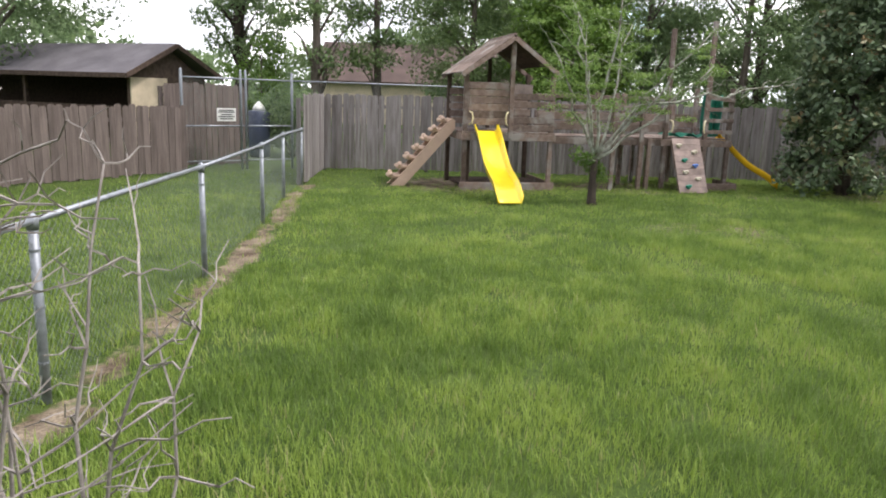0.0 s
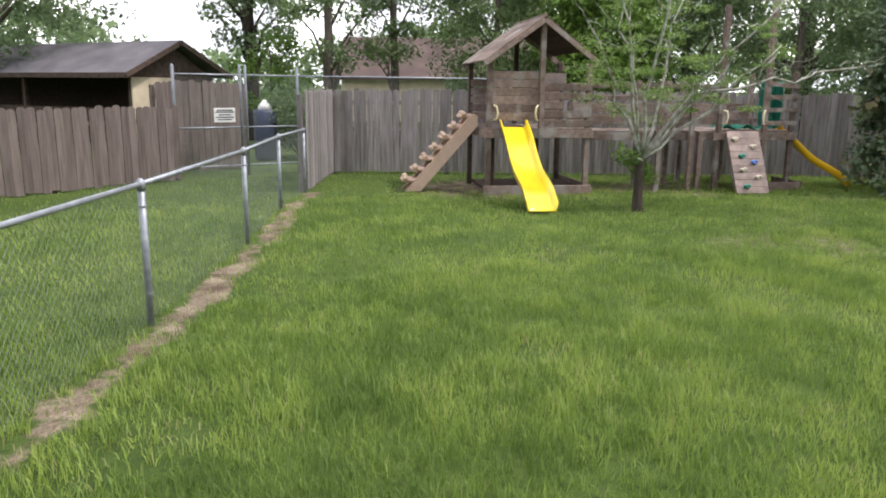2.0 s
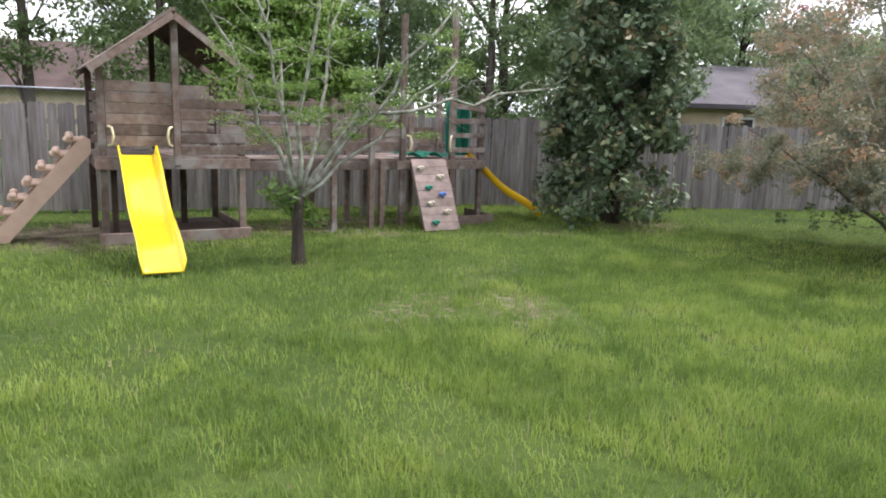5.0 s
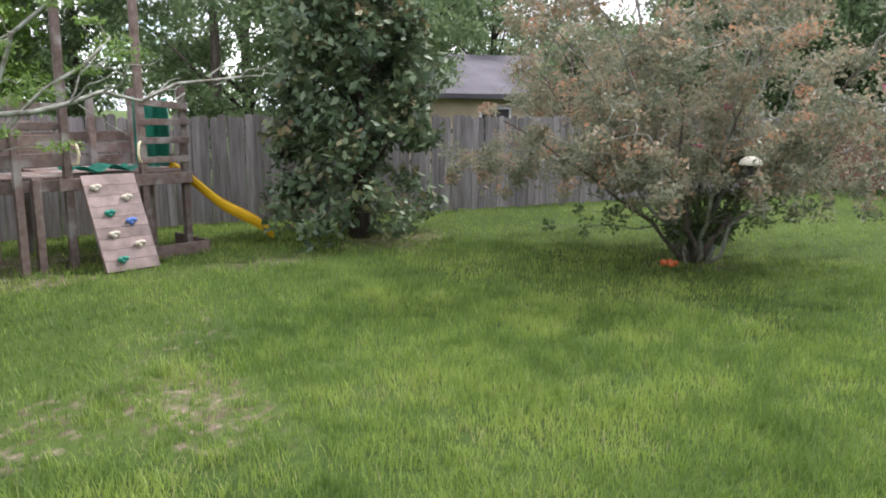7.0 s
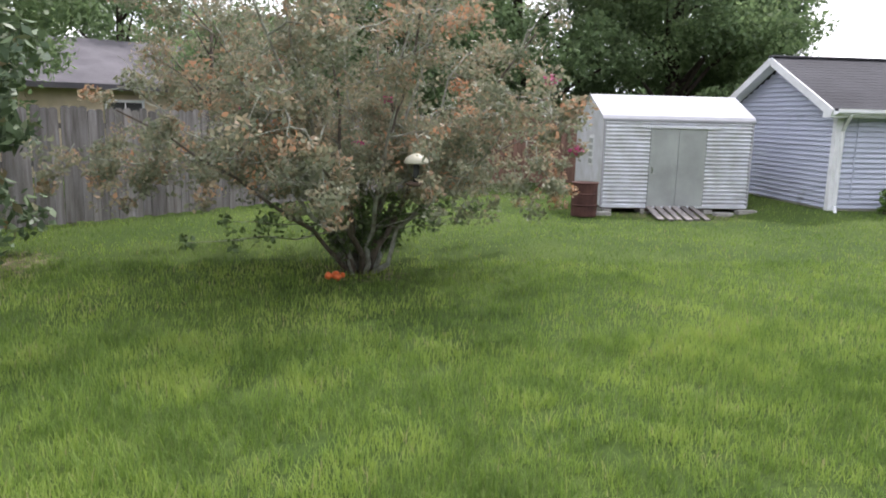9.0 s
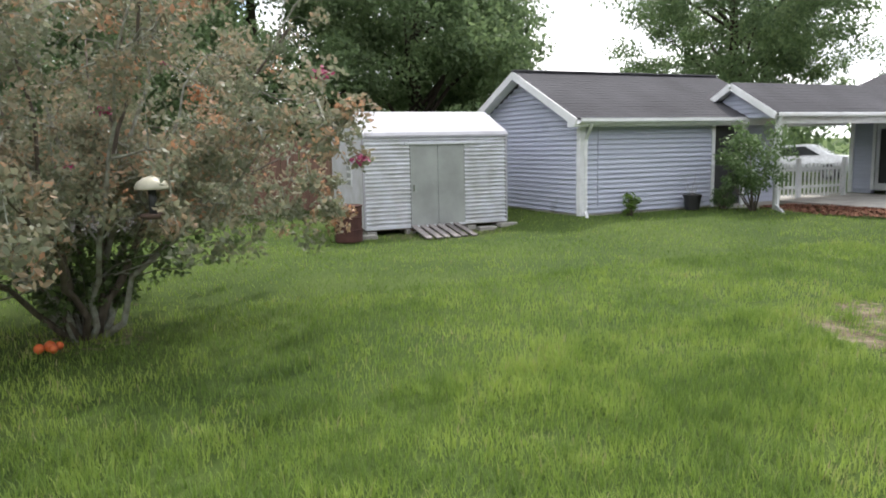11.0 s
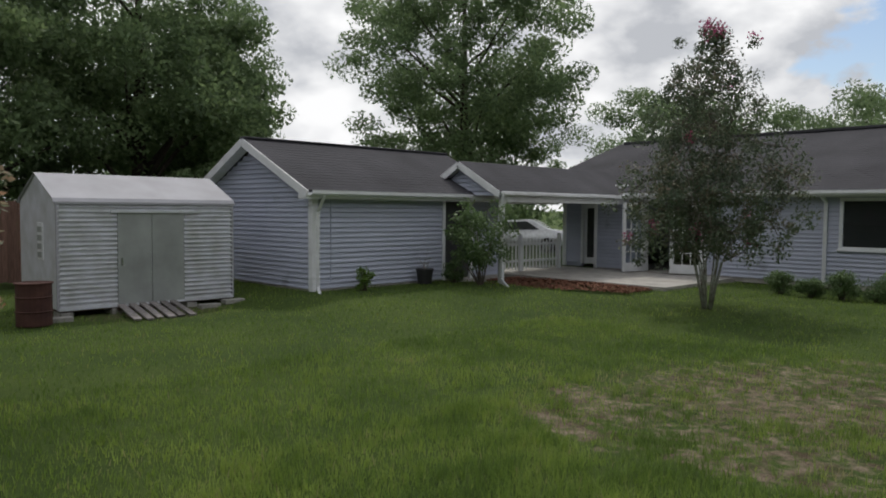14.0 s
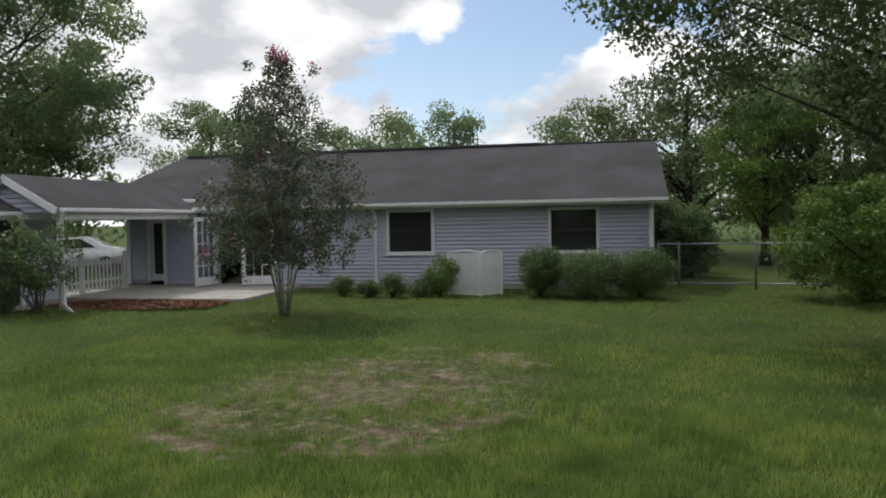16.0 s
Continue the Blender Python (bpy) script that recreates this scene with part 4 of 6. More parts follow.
    part("step", boxed(GX + 0.04, GX + 0.5, 10.2, 11.3, 0, 0.1, bevel=0.01), CONCRETE, t)
    part("conduit", tube(bmesh.new(), [(GX + 0.045, GY + 0.42, 0.3), (GX + 0.045, GY + 0.42, 2.05)], 0.011, 8), SIDING, t, "thin electrical conduit painted like the siding")
    downspout([(eR + 0.05, GY + 0.05, zR - 0.1), (GX + 0.12, GY + 0.08, zR - 0.36), (GX + 0.07, GY + 0.08, zR - 0.42), (GX + 0.07, GY + 0.08, 0.17), (GX + 0.42, GY - 0.12, 0.04)], "white downspout at the garage corner with a kicked-out foot")


def breezeway():
    """The gabled roof between garage and house, on posts."""
    t = thing("covered_walkway", pose(-21.8, 13.0, 0), "gabled covered walkway on white posts joining garage and house", "covered walkway")
    y0, y1, rx, rz, ez, eR, eL = 10.85, 17.95, -21.63, 2.98, 2.24, -20.3, -22.96
    k = (rz - ez) / (eR - rx)
    roof_slab(t, [(eR, y0, ez), (eR, 16.4, ez), (rx, y1, rz), (rx, y0, rz)], 0.1, SHINGLE)
    roof_slab(t, [(eL, y0, ez), (eL, 16.4, ez), (rx, y1, rz), (rx, y0, rz)], 0.1, SHINGLE)
    shingle_rows(t, (eR, y0, ez + 0.005), (eR, 16.4, ez + 0.005), (rx, y0, rz + 0.005), (rx, y1, rz + 0.005), SHINGLE)
    part("ceiling_panel", boxed(eL + 0.15, eR - 0.15, y0 + 0.3, 16.6, ez - 0.12, ez - 0.1), TRIM, t)
    bm = bmesh.new()
    prism(bm, [(eL + 0.2, y0 + 0.22, ez - 0.1), (eR - 0.2, y0 + 0.22, ez - 0.1), (rx, y0 + 0.22, rz - 0.12)], (0, 0.08, 0), (0, 0, 0))
    part("gable_wall", bm, SIDING, t)
    siding(t, (eL + 0.2, y0 + 0.22), (eR - 0.2, y0 + 0.22), ez - 0.1, rz, (0, -1), top=lambda s: ez - 0.1 + (rz - ez - 0.04) * (1 - abs(s - 1.13) / 1.13))
    for e in (eR, eL):
        bm = bmesh.new()
        beam(bm, (e, y0 - 0.015, ez - 0.09), (rx, y0 - 0.015, rz - 0.09), 0.028, 0.15)
        part("rake_board", bm, TRIM, t)
        bm = bmesh.new()
        beam(bm, (e, y0 + 0.12, ez - 0.11), (rx, y0 + 0.12, rz - 0.11), 0.22, 0.012)
        part("rake_soffit", bm, TRIM, t)
    for e, s in ((eR, 1), (eL, -1)):
        part("header", boxed(e - 0.18 * s, e - 0.06 * s, y0 + 0.2, 16.5, ez - 0.26, ez - 0.09, bevel=0.004), TRIM, t)
        part("gutter", boxed(e + 0.002 * s, e + 0.09 * s, y0 + 0.05, 16.1, ez - 0.1, ez - 0.01, bevel=0.012), TRIM, t, "white metal eaves gutter")
    for x, y in ((-20.42, 11.08), (-22.84, 12.6)):
        part("post", boxed(x - 0.055, x + 0.055, y - 0.055, y + 0.055, 0.0, ez - 0.26, bevel=0.006), TRIM, t)
    part("vent_hood", boxed(-20.9, -20.5, 16.5, 16.75, 2.43, 2.55, bevel=0.02), TRIM, t)
    downspout([(eR + 0.05, y0 + 0.1, ez - 0.1), (eR - 0.06, y0 + 0.16, ez - 0.3), (eR - 0.06, y0 + 0.16, 0.16), (eR + 0.55, y0 - 0.3, 0.04)], "white downspout on the walkway post with a kicked-out foot")


def metal_shed():
    x, y0, y1, zb, ez, rz, xb = -22.5, 2.03, 5.27, 0.14, 1.97, 2.5, -24.6
    rx = (x + xb) / 2
    t = thing("metal_shed", pose(x, 3.65, 0), "corrugated aluminium garden shed raised on concrete blocks", "shed")

    def ribs(y0, y1, z0, z1):
        n = max(2, round((z1 - z0) / 0.082)) * 6
        front = [(x + 0.03 * math.sin(2 * math.pi * i / 6), 0, z0 + (z1 - z0) * i / n) for i in range(n + 1)]
        return prism(bmesh.new(), [(x - 0.02, 0, z0), *front, (x - 0.02, 0, z1)], (0, y0, 0), (0, y1, 0))

    d0, d1, dz = 3.02, 4.27, 1.80
    part("front_sheet", ribs(y0, d0, zb, ez), SHED_METAL, t)
    part("front_sheet", ribs(d1, y1, zb, ez), SHED_METAL, t)
    part("front_sheet", ribs(d0, d1, dz, ez), SHED_METAL, t)
    prof = [(x, zb), (x, ez), (x - 0.05, ez + 0.07), (x - 0.18, ez + 0.13), (rx, rz), (xb + 0.18, ez + 0.13), (xb + 0.05, ez + 0.07), (xb, ez), (xb, zb)]
    for y in (y0, y1):
        bm = bmesh.new()
        prism(bm, [(a, y, b) for a, b in prof], (0, -0.015, 0), (0, 0.015, 0))
        part("end_wall", bm, SHED_METAL, t)
    part("back_wall", boxed(xb - 0.01, xb + 0.01, y0, y1, zb, ez), SHED_METAL, t)
    for p, q in zip(prof[1:-2], prof[2:-1]):
        bm = bmesh.new()
        prism(bm, [(p[0], 0, p[1]), (q[0], 0, q[1]), (q[0], 0, q[1] + 0.014), (p[0], 0, p[1] + 0.014)], (0, y0 - 0.06, 0), (0, y1 + 0.06, 0))
        part("roof_sheet", bm, SHED_ROOF, t)
    part("roof_edge", boxed(x + 0.0, x + 0.035, y0 - 0.05, y1 + 0.05, ez - 0.03, ez + 0.03, bevel=0.008), SHED_ROOF, t)
    for y in (y0, y1):
        part("corner_trim", boxed(x - 0.03, x + 0.02, y - 0.025, y + 0.025, zb - 0.02, ez, bevel=0.005), SHED_ROOF, t)
    part("floor_frame", boxed(xb, x - 0.03, y0 + 0.03, y1 - 0.03, zb - 0.06, zb), DARK_WOOD, t)
    part("bottom_track", boxed(x - 0.02, x + 0.03, y0, y1, zb - 0.03, zb + 0.01, bevel=0.004), SHED_METAL, t)
    part("door_track", boxed(x + 0.012, x + 0.05, d0 - 0.12, d1 + 0.35, dz, dz + 0.05, bevel=0.005), SHED_METAL, t)
    for a, b in ((d0, (d0 + d1) / 2), ((d0 + d1) / 2, d1)):
        dr = part("door", boxed(x - 0.005, x + 0.016, a + 0.004, b - 0.004, zb, dz, bevel=0.004), SHED_DOOR, t, "grey-green sliding metal door")
    part("handle", boxed(x + 0.017, x + 0.045, d0 + 0.06, d0 + 0.085, 0.85, 0.99, bevel=0.006), CHROME, dr)
    w = part("vent_window", boxed(-23.5, -23.2, y0 - 0.03, y0 - 0.016, 0.95, 1.62, bevel=0.006), TRIM, t, "small white louvred window")
    for z in (1.0, 1.15, 1.3, 1.45):
        part("slat", boxed(-23.46, -23.24, y0 - 0.045, y0 - 0.031, z, z + 0.1), SHED_DOOR, w)
    for y in (2.15, 3.0, 4.4, 5.2):
        for k in (x - 0.15, xb + 0.2):
            b = part("concrete_block", boxed(k - 0.2, k + 0.2, y - 0.1, y + 0.1, -0.03, zb - 0.06, bevel=0.008), BLOCK, t)
    r = thing("ramp", pose(-22.2, 3.55, 0), "weathered grey plank ramp before the shed door", "ramp")
    for i in range(6):
        y = 3.0 + i * 0.19
        bm = bmesh.new()
        beam(bm, (-22.42, y + 0.05, 0.15), (-21.3 + 0.05 * (i % 2), y - 0.1, 0.02), 0.13 - 0.01 * (i % 3), 0.03, bevel=0.003)
        part("plank", bm, GREY_WOOD, r)
    beam(bm := bmesh.new(), (-22.35, 2.95, 0.09), (-22.35, 4.05, 0.09), 0.06, 0.07)
    part("cross_batten", bm, DARK_WOOD, r)
    on_ground(t, r)
    for y, xx, s in ((1.95, -22.15, 0.35), (4.62, -22.2, 0.4), (5.15, -22.25, 0.42)):
        z = float(grade(xx, y))
        b = part("paving_block", boxed(xx - 0.1, xx + 0.1, y - s / 2, y + s / 2, z - 0.03, z + 0.06, bevel=0.01), BLOCK)
        tagged(b, "loose grey concrete block beside the shed", "concrete block", "loose blocks by the shed")


def steel_drum():
    t = thing("steel_drum", pose(-21.95, 1.5, 0), "rust-brown steel drum standing beside the shed", "drum")
    bm = bmesh.new()
    z = [0, 0.02, 0.26, 0.28, 0.30, 0.54, 0.56, 0.58, 0.80, 0.82]
    r = [0.26, 0.265, 0.265, 0.28, 0.265, 0.265, 0.28, 0.265, 0.265, 0.275]
    tube(bm, [(-21.95, 1.5, a * 0.82) for a in z], r, 20)
    part("body", bm, RUST, t, smooth=False)
    bm = bmesh.new()
    tube(bm, [(-21.95, 1.5, 0.665), (-21.95, 1.5, 0.69)], 0.285, 20)
    part("rim", bm, RUST, t)
    on_ground(t)

# ---- play set ----
PLAY = pose(-8.14, -11.61, 0, 0, 0, 158)    # x along its front, y away from the lawn


def slide_chute(name, top, foot, width, mat, parent, wavy=0.075):
    """A wavy chute with rolled side walls from top to foot, in the play set's space."""
    top, foot = Vector(top), Vector(foot)
    d = foot - top
    side = Vector((d.y, -d.x, 0)).normalized()
    n = 30
    prof = [(-0.5, 0.11), (-0.5, 0.13), (-0.455, 0.13), (-0.42, 0.02), (-0.36, 0), (0.36, 0), (0.42, 0.02), (0.455, 0.13), (0.5, 0.13), (0.5, 0.11), (0.45, -0.02), (-0.45, -0.02)]
    bm = bmesh.new()
    rows = []
    for i in range(n + 1):
        f = i / n
        p = top + d * f
        wave = wavy * math.sin(f * 2.15 * math.pi * 1.25 + 0.35) * (1 - 0.3 * f)
        p.z = top.z + (foot.z - top.z) * (f ** 0.95) + wave * (0.5 if f > 0.9 else 1)
        if f < 0.06:
            p.z = top.z + 0.02
        rows.append([bm.verts.new(p + side * a * width + Vector((0, 0, b * (1 if b > 0.05 else 1)))) for a, b in prof])
    m = len(prof)
    for a, b in zip(rows, rows[1:]):
        for k in range(m):
            bm.faces.new((a[k], a[(k + 1) % m], b[(k + 1) % m], b[k]))
    bm.faces.new(rows[0])
    bm.faces.new(rows[-1][::-1])
    bmesh.ops.recalc_face_normals(bm, faces=bm.faces[:])
    return part(name, bm, mat, parent, smooth=True, local=True)


def hold(bm, x, y, z, r, tilt):
    """A lumpy climbing hold."""
    for dx, dz, s in ((-0.5, 0.1, 0.62), (0.45, 0.15, 0.6), (0, -0.3, 0.55), (0.05, 0.3, 0.5)):
        bmesh.ops.create_icosphere(bm, subdivisions=2, radius=r * s, matrix=Matrix.Translation((x + dx * r * 1.2, y - 0.01 - r * 0.2, z + dz * r * 1.2)) @ Matrix.Rotation(tilt, 4, "X") @ Matrix.Diagonal((1, 0.7, 0.9, 1)))


def play_set():
    t = thing("play_set", PLAY, "weathered wooden play set with two decks, bridge and climbing wall", "play set")

    def timber(name, *a, mat=PLAY_WOOD, label="", bevel=0.006):
        return part(name, boxed(*a, bevel=bevel), mat, t, label, local=True)

    def bar(name, p, q, w, h, mat=PLAY_WOOD, up=(0, 0, 1)):
        bm = bmesh.new()
        beam(bm, p, q, w, h, up=up, bevel=0.004)
        return part(name, bm, mat, t, local=True)

    W, D, F = 1.84, 1.75, 1.17
    # posts, those at the rear and under the deck coloured dark as shade
    for x, y, h in ((0, 0, 2.42), (W, 0, 2.34), (0, D, 2.42), (W, D, 2.42)):
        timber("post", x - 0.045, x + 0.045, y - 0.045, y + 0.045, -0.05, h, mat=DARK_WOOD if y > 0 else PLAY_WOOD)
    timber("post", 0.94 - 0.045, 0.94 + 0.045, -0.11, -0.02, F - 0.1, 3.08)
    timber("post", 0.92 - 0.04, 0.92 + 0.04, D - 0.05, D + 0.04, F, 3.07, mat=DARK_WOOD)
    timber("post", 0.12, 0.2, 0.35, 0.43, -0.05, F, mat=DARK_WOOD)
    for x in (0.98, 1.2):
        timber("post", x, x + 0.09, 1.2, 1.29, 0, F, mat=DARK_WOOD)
    # deck
    timber("deck_beam", -0.1, W + 0.1, -0.085, -0.046, F - 0.15, F - 0.01)
    timber("deck_beam", -0.1, W + 0.1, D + 0.046, D + 0.085, F - 0.15, F - 0.01)
    for x in (-0.085, W + 0.046):
        timber("deck_beam", x, x + 0.039, -0.045, D + 0.045, F - 0.15, F - 0.01)
    for i in range(13):
        y = -0.08 + i * 0.145
        timber("deck_board", -0.08, W + 0.08, y, y + 0.135, F - 0.008, F + 0.025)
    # boards behind the front one darkened for the shade under the deck
    for i in range(6):
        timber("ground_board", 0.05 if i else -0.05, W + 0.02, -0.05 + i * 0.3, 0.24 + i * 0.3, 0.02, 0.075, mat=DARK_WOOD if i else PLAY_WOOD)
    timber("sandbox_board", -0.1, W + 0.1, -0.1, -0.055, 0.0, 0.16)
    timber("sandbox_board", W + 0.06, W + 0.1, -0.05, D, 0.0, 0.16)
    # front panels: tall on the one side, low and gapped on the other
    for i in range(6):
        z = F + 0.16 + i * 0.145
        timber("panel_board", 0.05, 0.89, -0.02, 0.0, z, z + 0.138)
    for i in range(5):
        z = F + 0.05 + i * 0.16
        if i == 2:
            timber("panel_board", 1.0, 1.35, -0.075, -0.055, z, z + 0.13)
            timber("panel_board", 1.52, W + 0.03, -0.075, -0.055, z - 0.03, z + 0.1)
        else:
            timber("panel_board", 0.99, W + 0.04, -0.075, -0.055, z, z + 0.13)
    timber("panel_board", 0.99, 1.4, -0.02, 0.0, F + 0.75, F + 1.0, mat=RAMP_WOOD)
    for i in range(5):
        z = F + 0.12 + i * 0.16
        timber("panel_board", 0.0, W, D - 0.06, D - 0.04, z, z + 0.13)
    # roof: boards on one slope, the other bare, its shaded inner face coloured dark
    ax, az, e, ez = 0.92, 3.12, 0.14, 2.36
    for s in (-1, 1):
        ex = ax + s * (ax + e)
        for i in range(8):
            f0, f1 = i / 8, (i + 0.96) / 8
            if s > 0 and i < 2:
                continue
            p0, p1 = Vector((ex, 0, ez)).lerp(Vector((ax, 0, az)), f0), Vector((ex, 0, ez)).lerp(Vector((ax, 0, az)), f1)
            bm = bmesh.new()
            prism(bm, [p0, p1, p1 + Vector((0, 0, 0.022)), p0 + Vector((0, 0, 0.022))], (0, -0.22, 0), (0, D + 0.2, 0))
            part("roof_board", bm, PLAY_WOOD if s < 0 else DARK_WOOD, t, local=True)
        for y in (-0.2, D + 0.16):
            bar("rafter", (ex, y, ez - 0.05), (ax, y, az - 0.05), 0.04, 0.09)
    bar("ridge_board", (ax, -0.22, az + 0.02), (ax, D + 0.2, az + 0.02), 0.05, 0.05)
    # bridge and second deck
    x2, x3, F2, Y = 4.55, 6.12, 1.12, 0.3
    for i in range(18):
        x = W + 0.12 + i * 0.148
        timber("bridge_board", x, x + 0.138, Y, Y + 1.0, F2 - 0.02, F2 + 0.015)
    for y in (Y - 0.04, Y + 1.0):
        timber("bridge_beam", W + 0.1, x2, y, y + 0.04, F2 - 0.16, F2 - 0.02)
        for k, z in enumerate((F2 + 0.14, F2 + 0.36, F2 + 0.58, F2 + 0.80)):
            timber("bridge_rail", W + 0.05, x2, y - 0.02, y + 0.02, z, z + (0.16 if k < 2 else 0.09))
        for x in (3.3, 3.95):
            timber("post", x, x + 0.09, y - 0.1, y - 0.022, -0.05, F2 + 0.95)
    tall = ((x2 + 0.02, Y - 0.06, 3.45), (5.52, Y - 0.06, 3.65))
    for x, y, h in (*tall, (x3, Y - 0.02, 2.25), (x2 + 0.02, Y + 1.5, 2.1), (x3, Y + 1.5, 2.25), (5.52, Y + 1.5, 2.1), (4.2, Y - 0.06, F2), (5.75, Y + 0.3, F2), (5.95, Y + 0.7, F2)):
        timber("post", x - 0.045, x + 0.045, y - 0.045, y + 0.045, -0.05, h)
    for y in (Y - 0.12, Y + 1.55):
        timber("deck_beam", x2 - 0.1, x3 + 0.06, y, y + 0.04, F2 - 0.16, F2 - 0.01)
    for i in range(11):
        timber("deck_board", x2, x3 + 0.05, Y - 0.05 + i * 0.148, Y + 0.088 + i * 0.148, F2 - 0.008, F2 + 0.02)
    for k, z in enumerate((F2 + 0.17, F2 + 0.42, F2 + 0.66, F2 + 0.86)):
        bar("guard_rail", (5.5, Y - 0.1, z + (0.06 if k == 3 else 0)), (x3 + 0.04, Y - 0.1, z), 0.03, 0.085)
    for k, z in enumerate((F2 + 0.17, F2 + 0.66)):
        bar("guard_rail", (x3 + 0.03, Y - 0.1, z), (x3 + 0.03, Y + 1.5, z), 0.03, 0.085)
    for z in (F2 + 0.1, F2 + 0.27, F2 + 0.44):
        bar("guard_rail", (x2, Y + 1.53, z), (x3, Y + 1.53, z), 0.025, 0.14)
    for p, q in (((5.5, 0.05), (6.3, 0.05)), ((6.3, 0.05), (6.3, 1.0))):
        bar("sandbox_board", (*p, 0.08), (*q, 0.08), 0.04, 0.17)
    # climbing wall
    rx0, rx1, top, foot = 4.68, 5.34, Vector((0, Y - 0.14, F2 + 0.01)), Vector((0, -0.42, 0.0))
    d = foot - top
    nrm = Vector((0, d.z, -d.y)).normalized()
    for i in range(9):
        p0, p1 = top + d * (i / 9), top + d * ((i + 0.97) / 9)
        bm = bmesh.new()
        prism(bm, [(0, p0.y, p0.z), (0, p1.y, p1.z), (0, p1.y + nrm.y * 0.025, p1.z + nrm.z * 0.025), (0, p0.y + nrm.y * 0.025, p0.z + nrm.z * 0.025)], (rx0, 0, 0), (rx1, 0, 0))
        part("climbing_board", bm, RAMP_WOOD, t, local=True)
    for x in (rx0 + 0.02, rx1 - 0.06):
        bar("climbing_batten", (x + 0.02, top.y + 0.05, top.z - 0.04), (x + 0.02, foot.y + 0.06, 0.0), 0.04, 0.06)
    for f, x, mat in ((0.13, 0.2, WHITE_HOLD), (0.25, 0.72, WHITE_HOLD), (0.40, 0.33, GREEN_HOLD), (0.5, 0.68, BLUE_HOLD), (0.62, 0.3, WHITE_HOLD), (0.74, 0.72, WHITE_HOLD), (0.88, 0.33, GREEN_HOLD)):
        p = top + d * f - Vector((0, 0.03, -0.01))
        bm = bmesh.new()
        hold(bm, rx0 + (rx1 - rx0) * x, p.y, p.z, 0.062, 0.4)
        part("climbing_hold", bm, mat, t, "moulded plastic climbing hold", local=True, smooth=True)
    # hand grips
    for x, y, z in ((0.1, -0.05, F + 0.3), (0.84, -0.115, F + 0.3), (x2 + 0.1, Y - 0.11, F2 + 0.28), (5.45, Y - 0.11, F2 + 0.28)):
        bm = bmesh.new()
        s = 1 if x in (0.1, x2 + 0.1) else -1
        tube(bm, [(x - 0.03 * s, y, z - 0.13), (x + 0.015 * s, y - 0.05, z - 0.11), (x + 0.035 * s, y - 0.06, z), (x + 0.015 * s, y - 0.05, z + 0.11), (x - 0.03 * s, y, z + 0.13)], 0.017, 8)
        part("hand_grip", bm, CREAM_PLASTIC, t, "cream plastic hand grip", local=True, smooth=True)
    # yellow slide and its fellow at the far end, shade put into its colour
    slide_chute("slide", (0.42, -0.08, F + 0.03), (0.36, -2.3, 0.05), 0.5, YELLOW, t)["label"] = "glossy bright yellow wavy plastic slide"
    slide_chute("slide", (x3 + 0.06, Y + 0.55, F2 - 0.02), (x3 + 1.33, Y - 0.05, 0.06), 0.5, SHADED_YELLOW, t, 0.04)["label"] = "yellow plastic slide in shade"
    # moulded climbing steps at the near end
    bm = bmesh.new()
    s0, s1 = Vector((-0.12, 0, F + 0.24)), Vector((-1.38, 0, 0.03))
    prism(bm, [s0 + Vector((0.02, 0, -0.02)), s0 + Vector((-0.05, 0, 0.02)), s0 + Vector((-0.14, 0, -0.04)), s1 + Vector((0.0, 0, 0.04)), s1 + Vector((-0.08, 0, -0.03)), s1 + Vector((0.22, 0, -0.03)), s0 + Vector((0.02, 0, -0.2))], (0, 0.5, 0), (0, 0.56, 0))
    cl = part("climber_side", bm, TAN_PLASTIC, t, "tan moulded plastic climbing steps", local=True)
    bm = bmesh.new()
    prism(bm, [s0 + Vector((0.02, 0, -0.02)), s0 + Vector((-0.05, 0, 0.02)), s0 + Vector((-0.14, 0, -0.04)), s1 + Vector((0.0, 0, 0.04)), s1 + Vector((-0.08, 0, -0.03)), s1 + Vector((0.22, 0, -0.03)), s0 + Vector((0.02, 0, -0.2))], (0, 0.98, 0), (0, 1.04, 0))
    part("climber_side", bm, TAN_PLASTIC, t, "tan moulded plastic climbing steps", local=True)
    for i in range(7):
        p = s0.lerp(s1, (i + 0.35) / 7)
        bm = bmesh.new()
        box(bm, p.x - 0.24, p.x + 0.06, 0.56, 0.98, p.z - 0.0, p.z + 0.075, bevel=0.025)
        bmesh.ops.create_icosphere(bm, subdivisions=2, radius=0.062, matrix=Matrix.Translation((p.x - 0.16, 0.77 + 0.1 * (-1) ** i, p.z + 0.1)) @ Matrix.Diagonal((0.9, 1.4, 0.75, 1)))
        bmesh.ops.create_icosphere(bm, subdivisions=2, radius=0.055, matrix=Matrix.Translation((p.x - 0.17, 0.57, p.z + 0.08)) @ Matrix.Diagonal((1, 0.8, 0.8, 1)))
        part("climber_step", bm, TAN_PLASTIC, t, local=True, smooth=True)
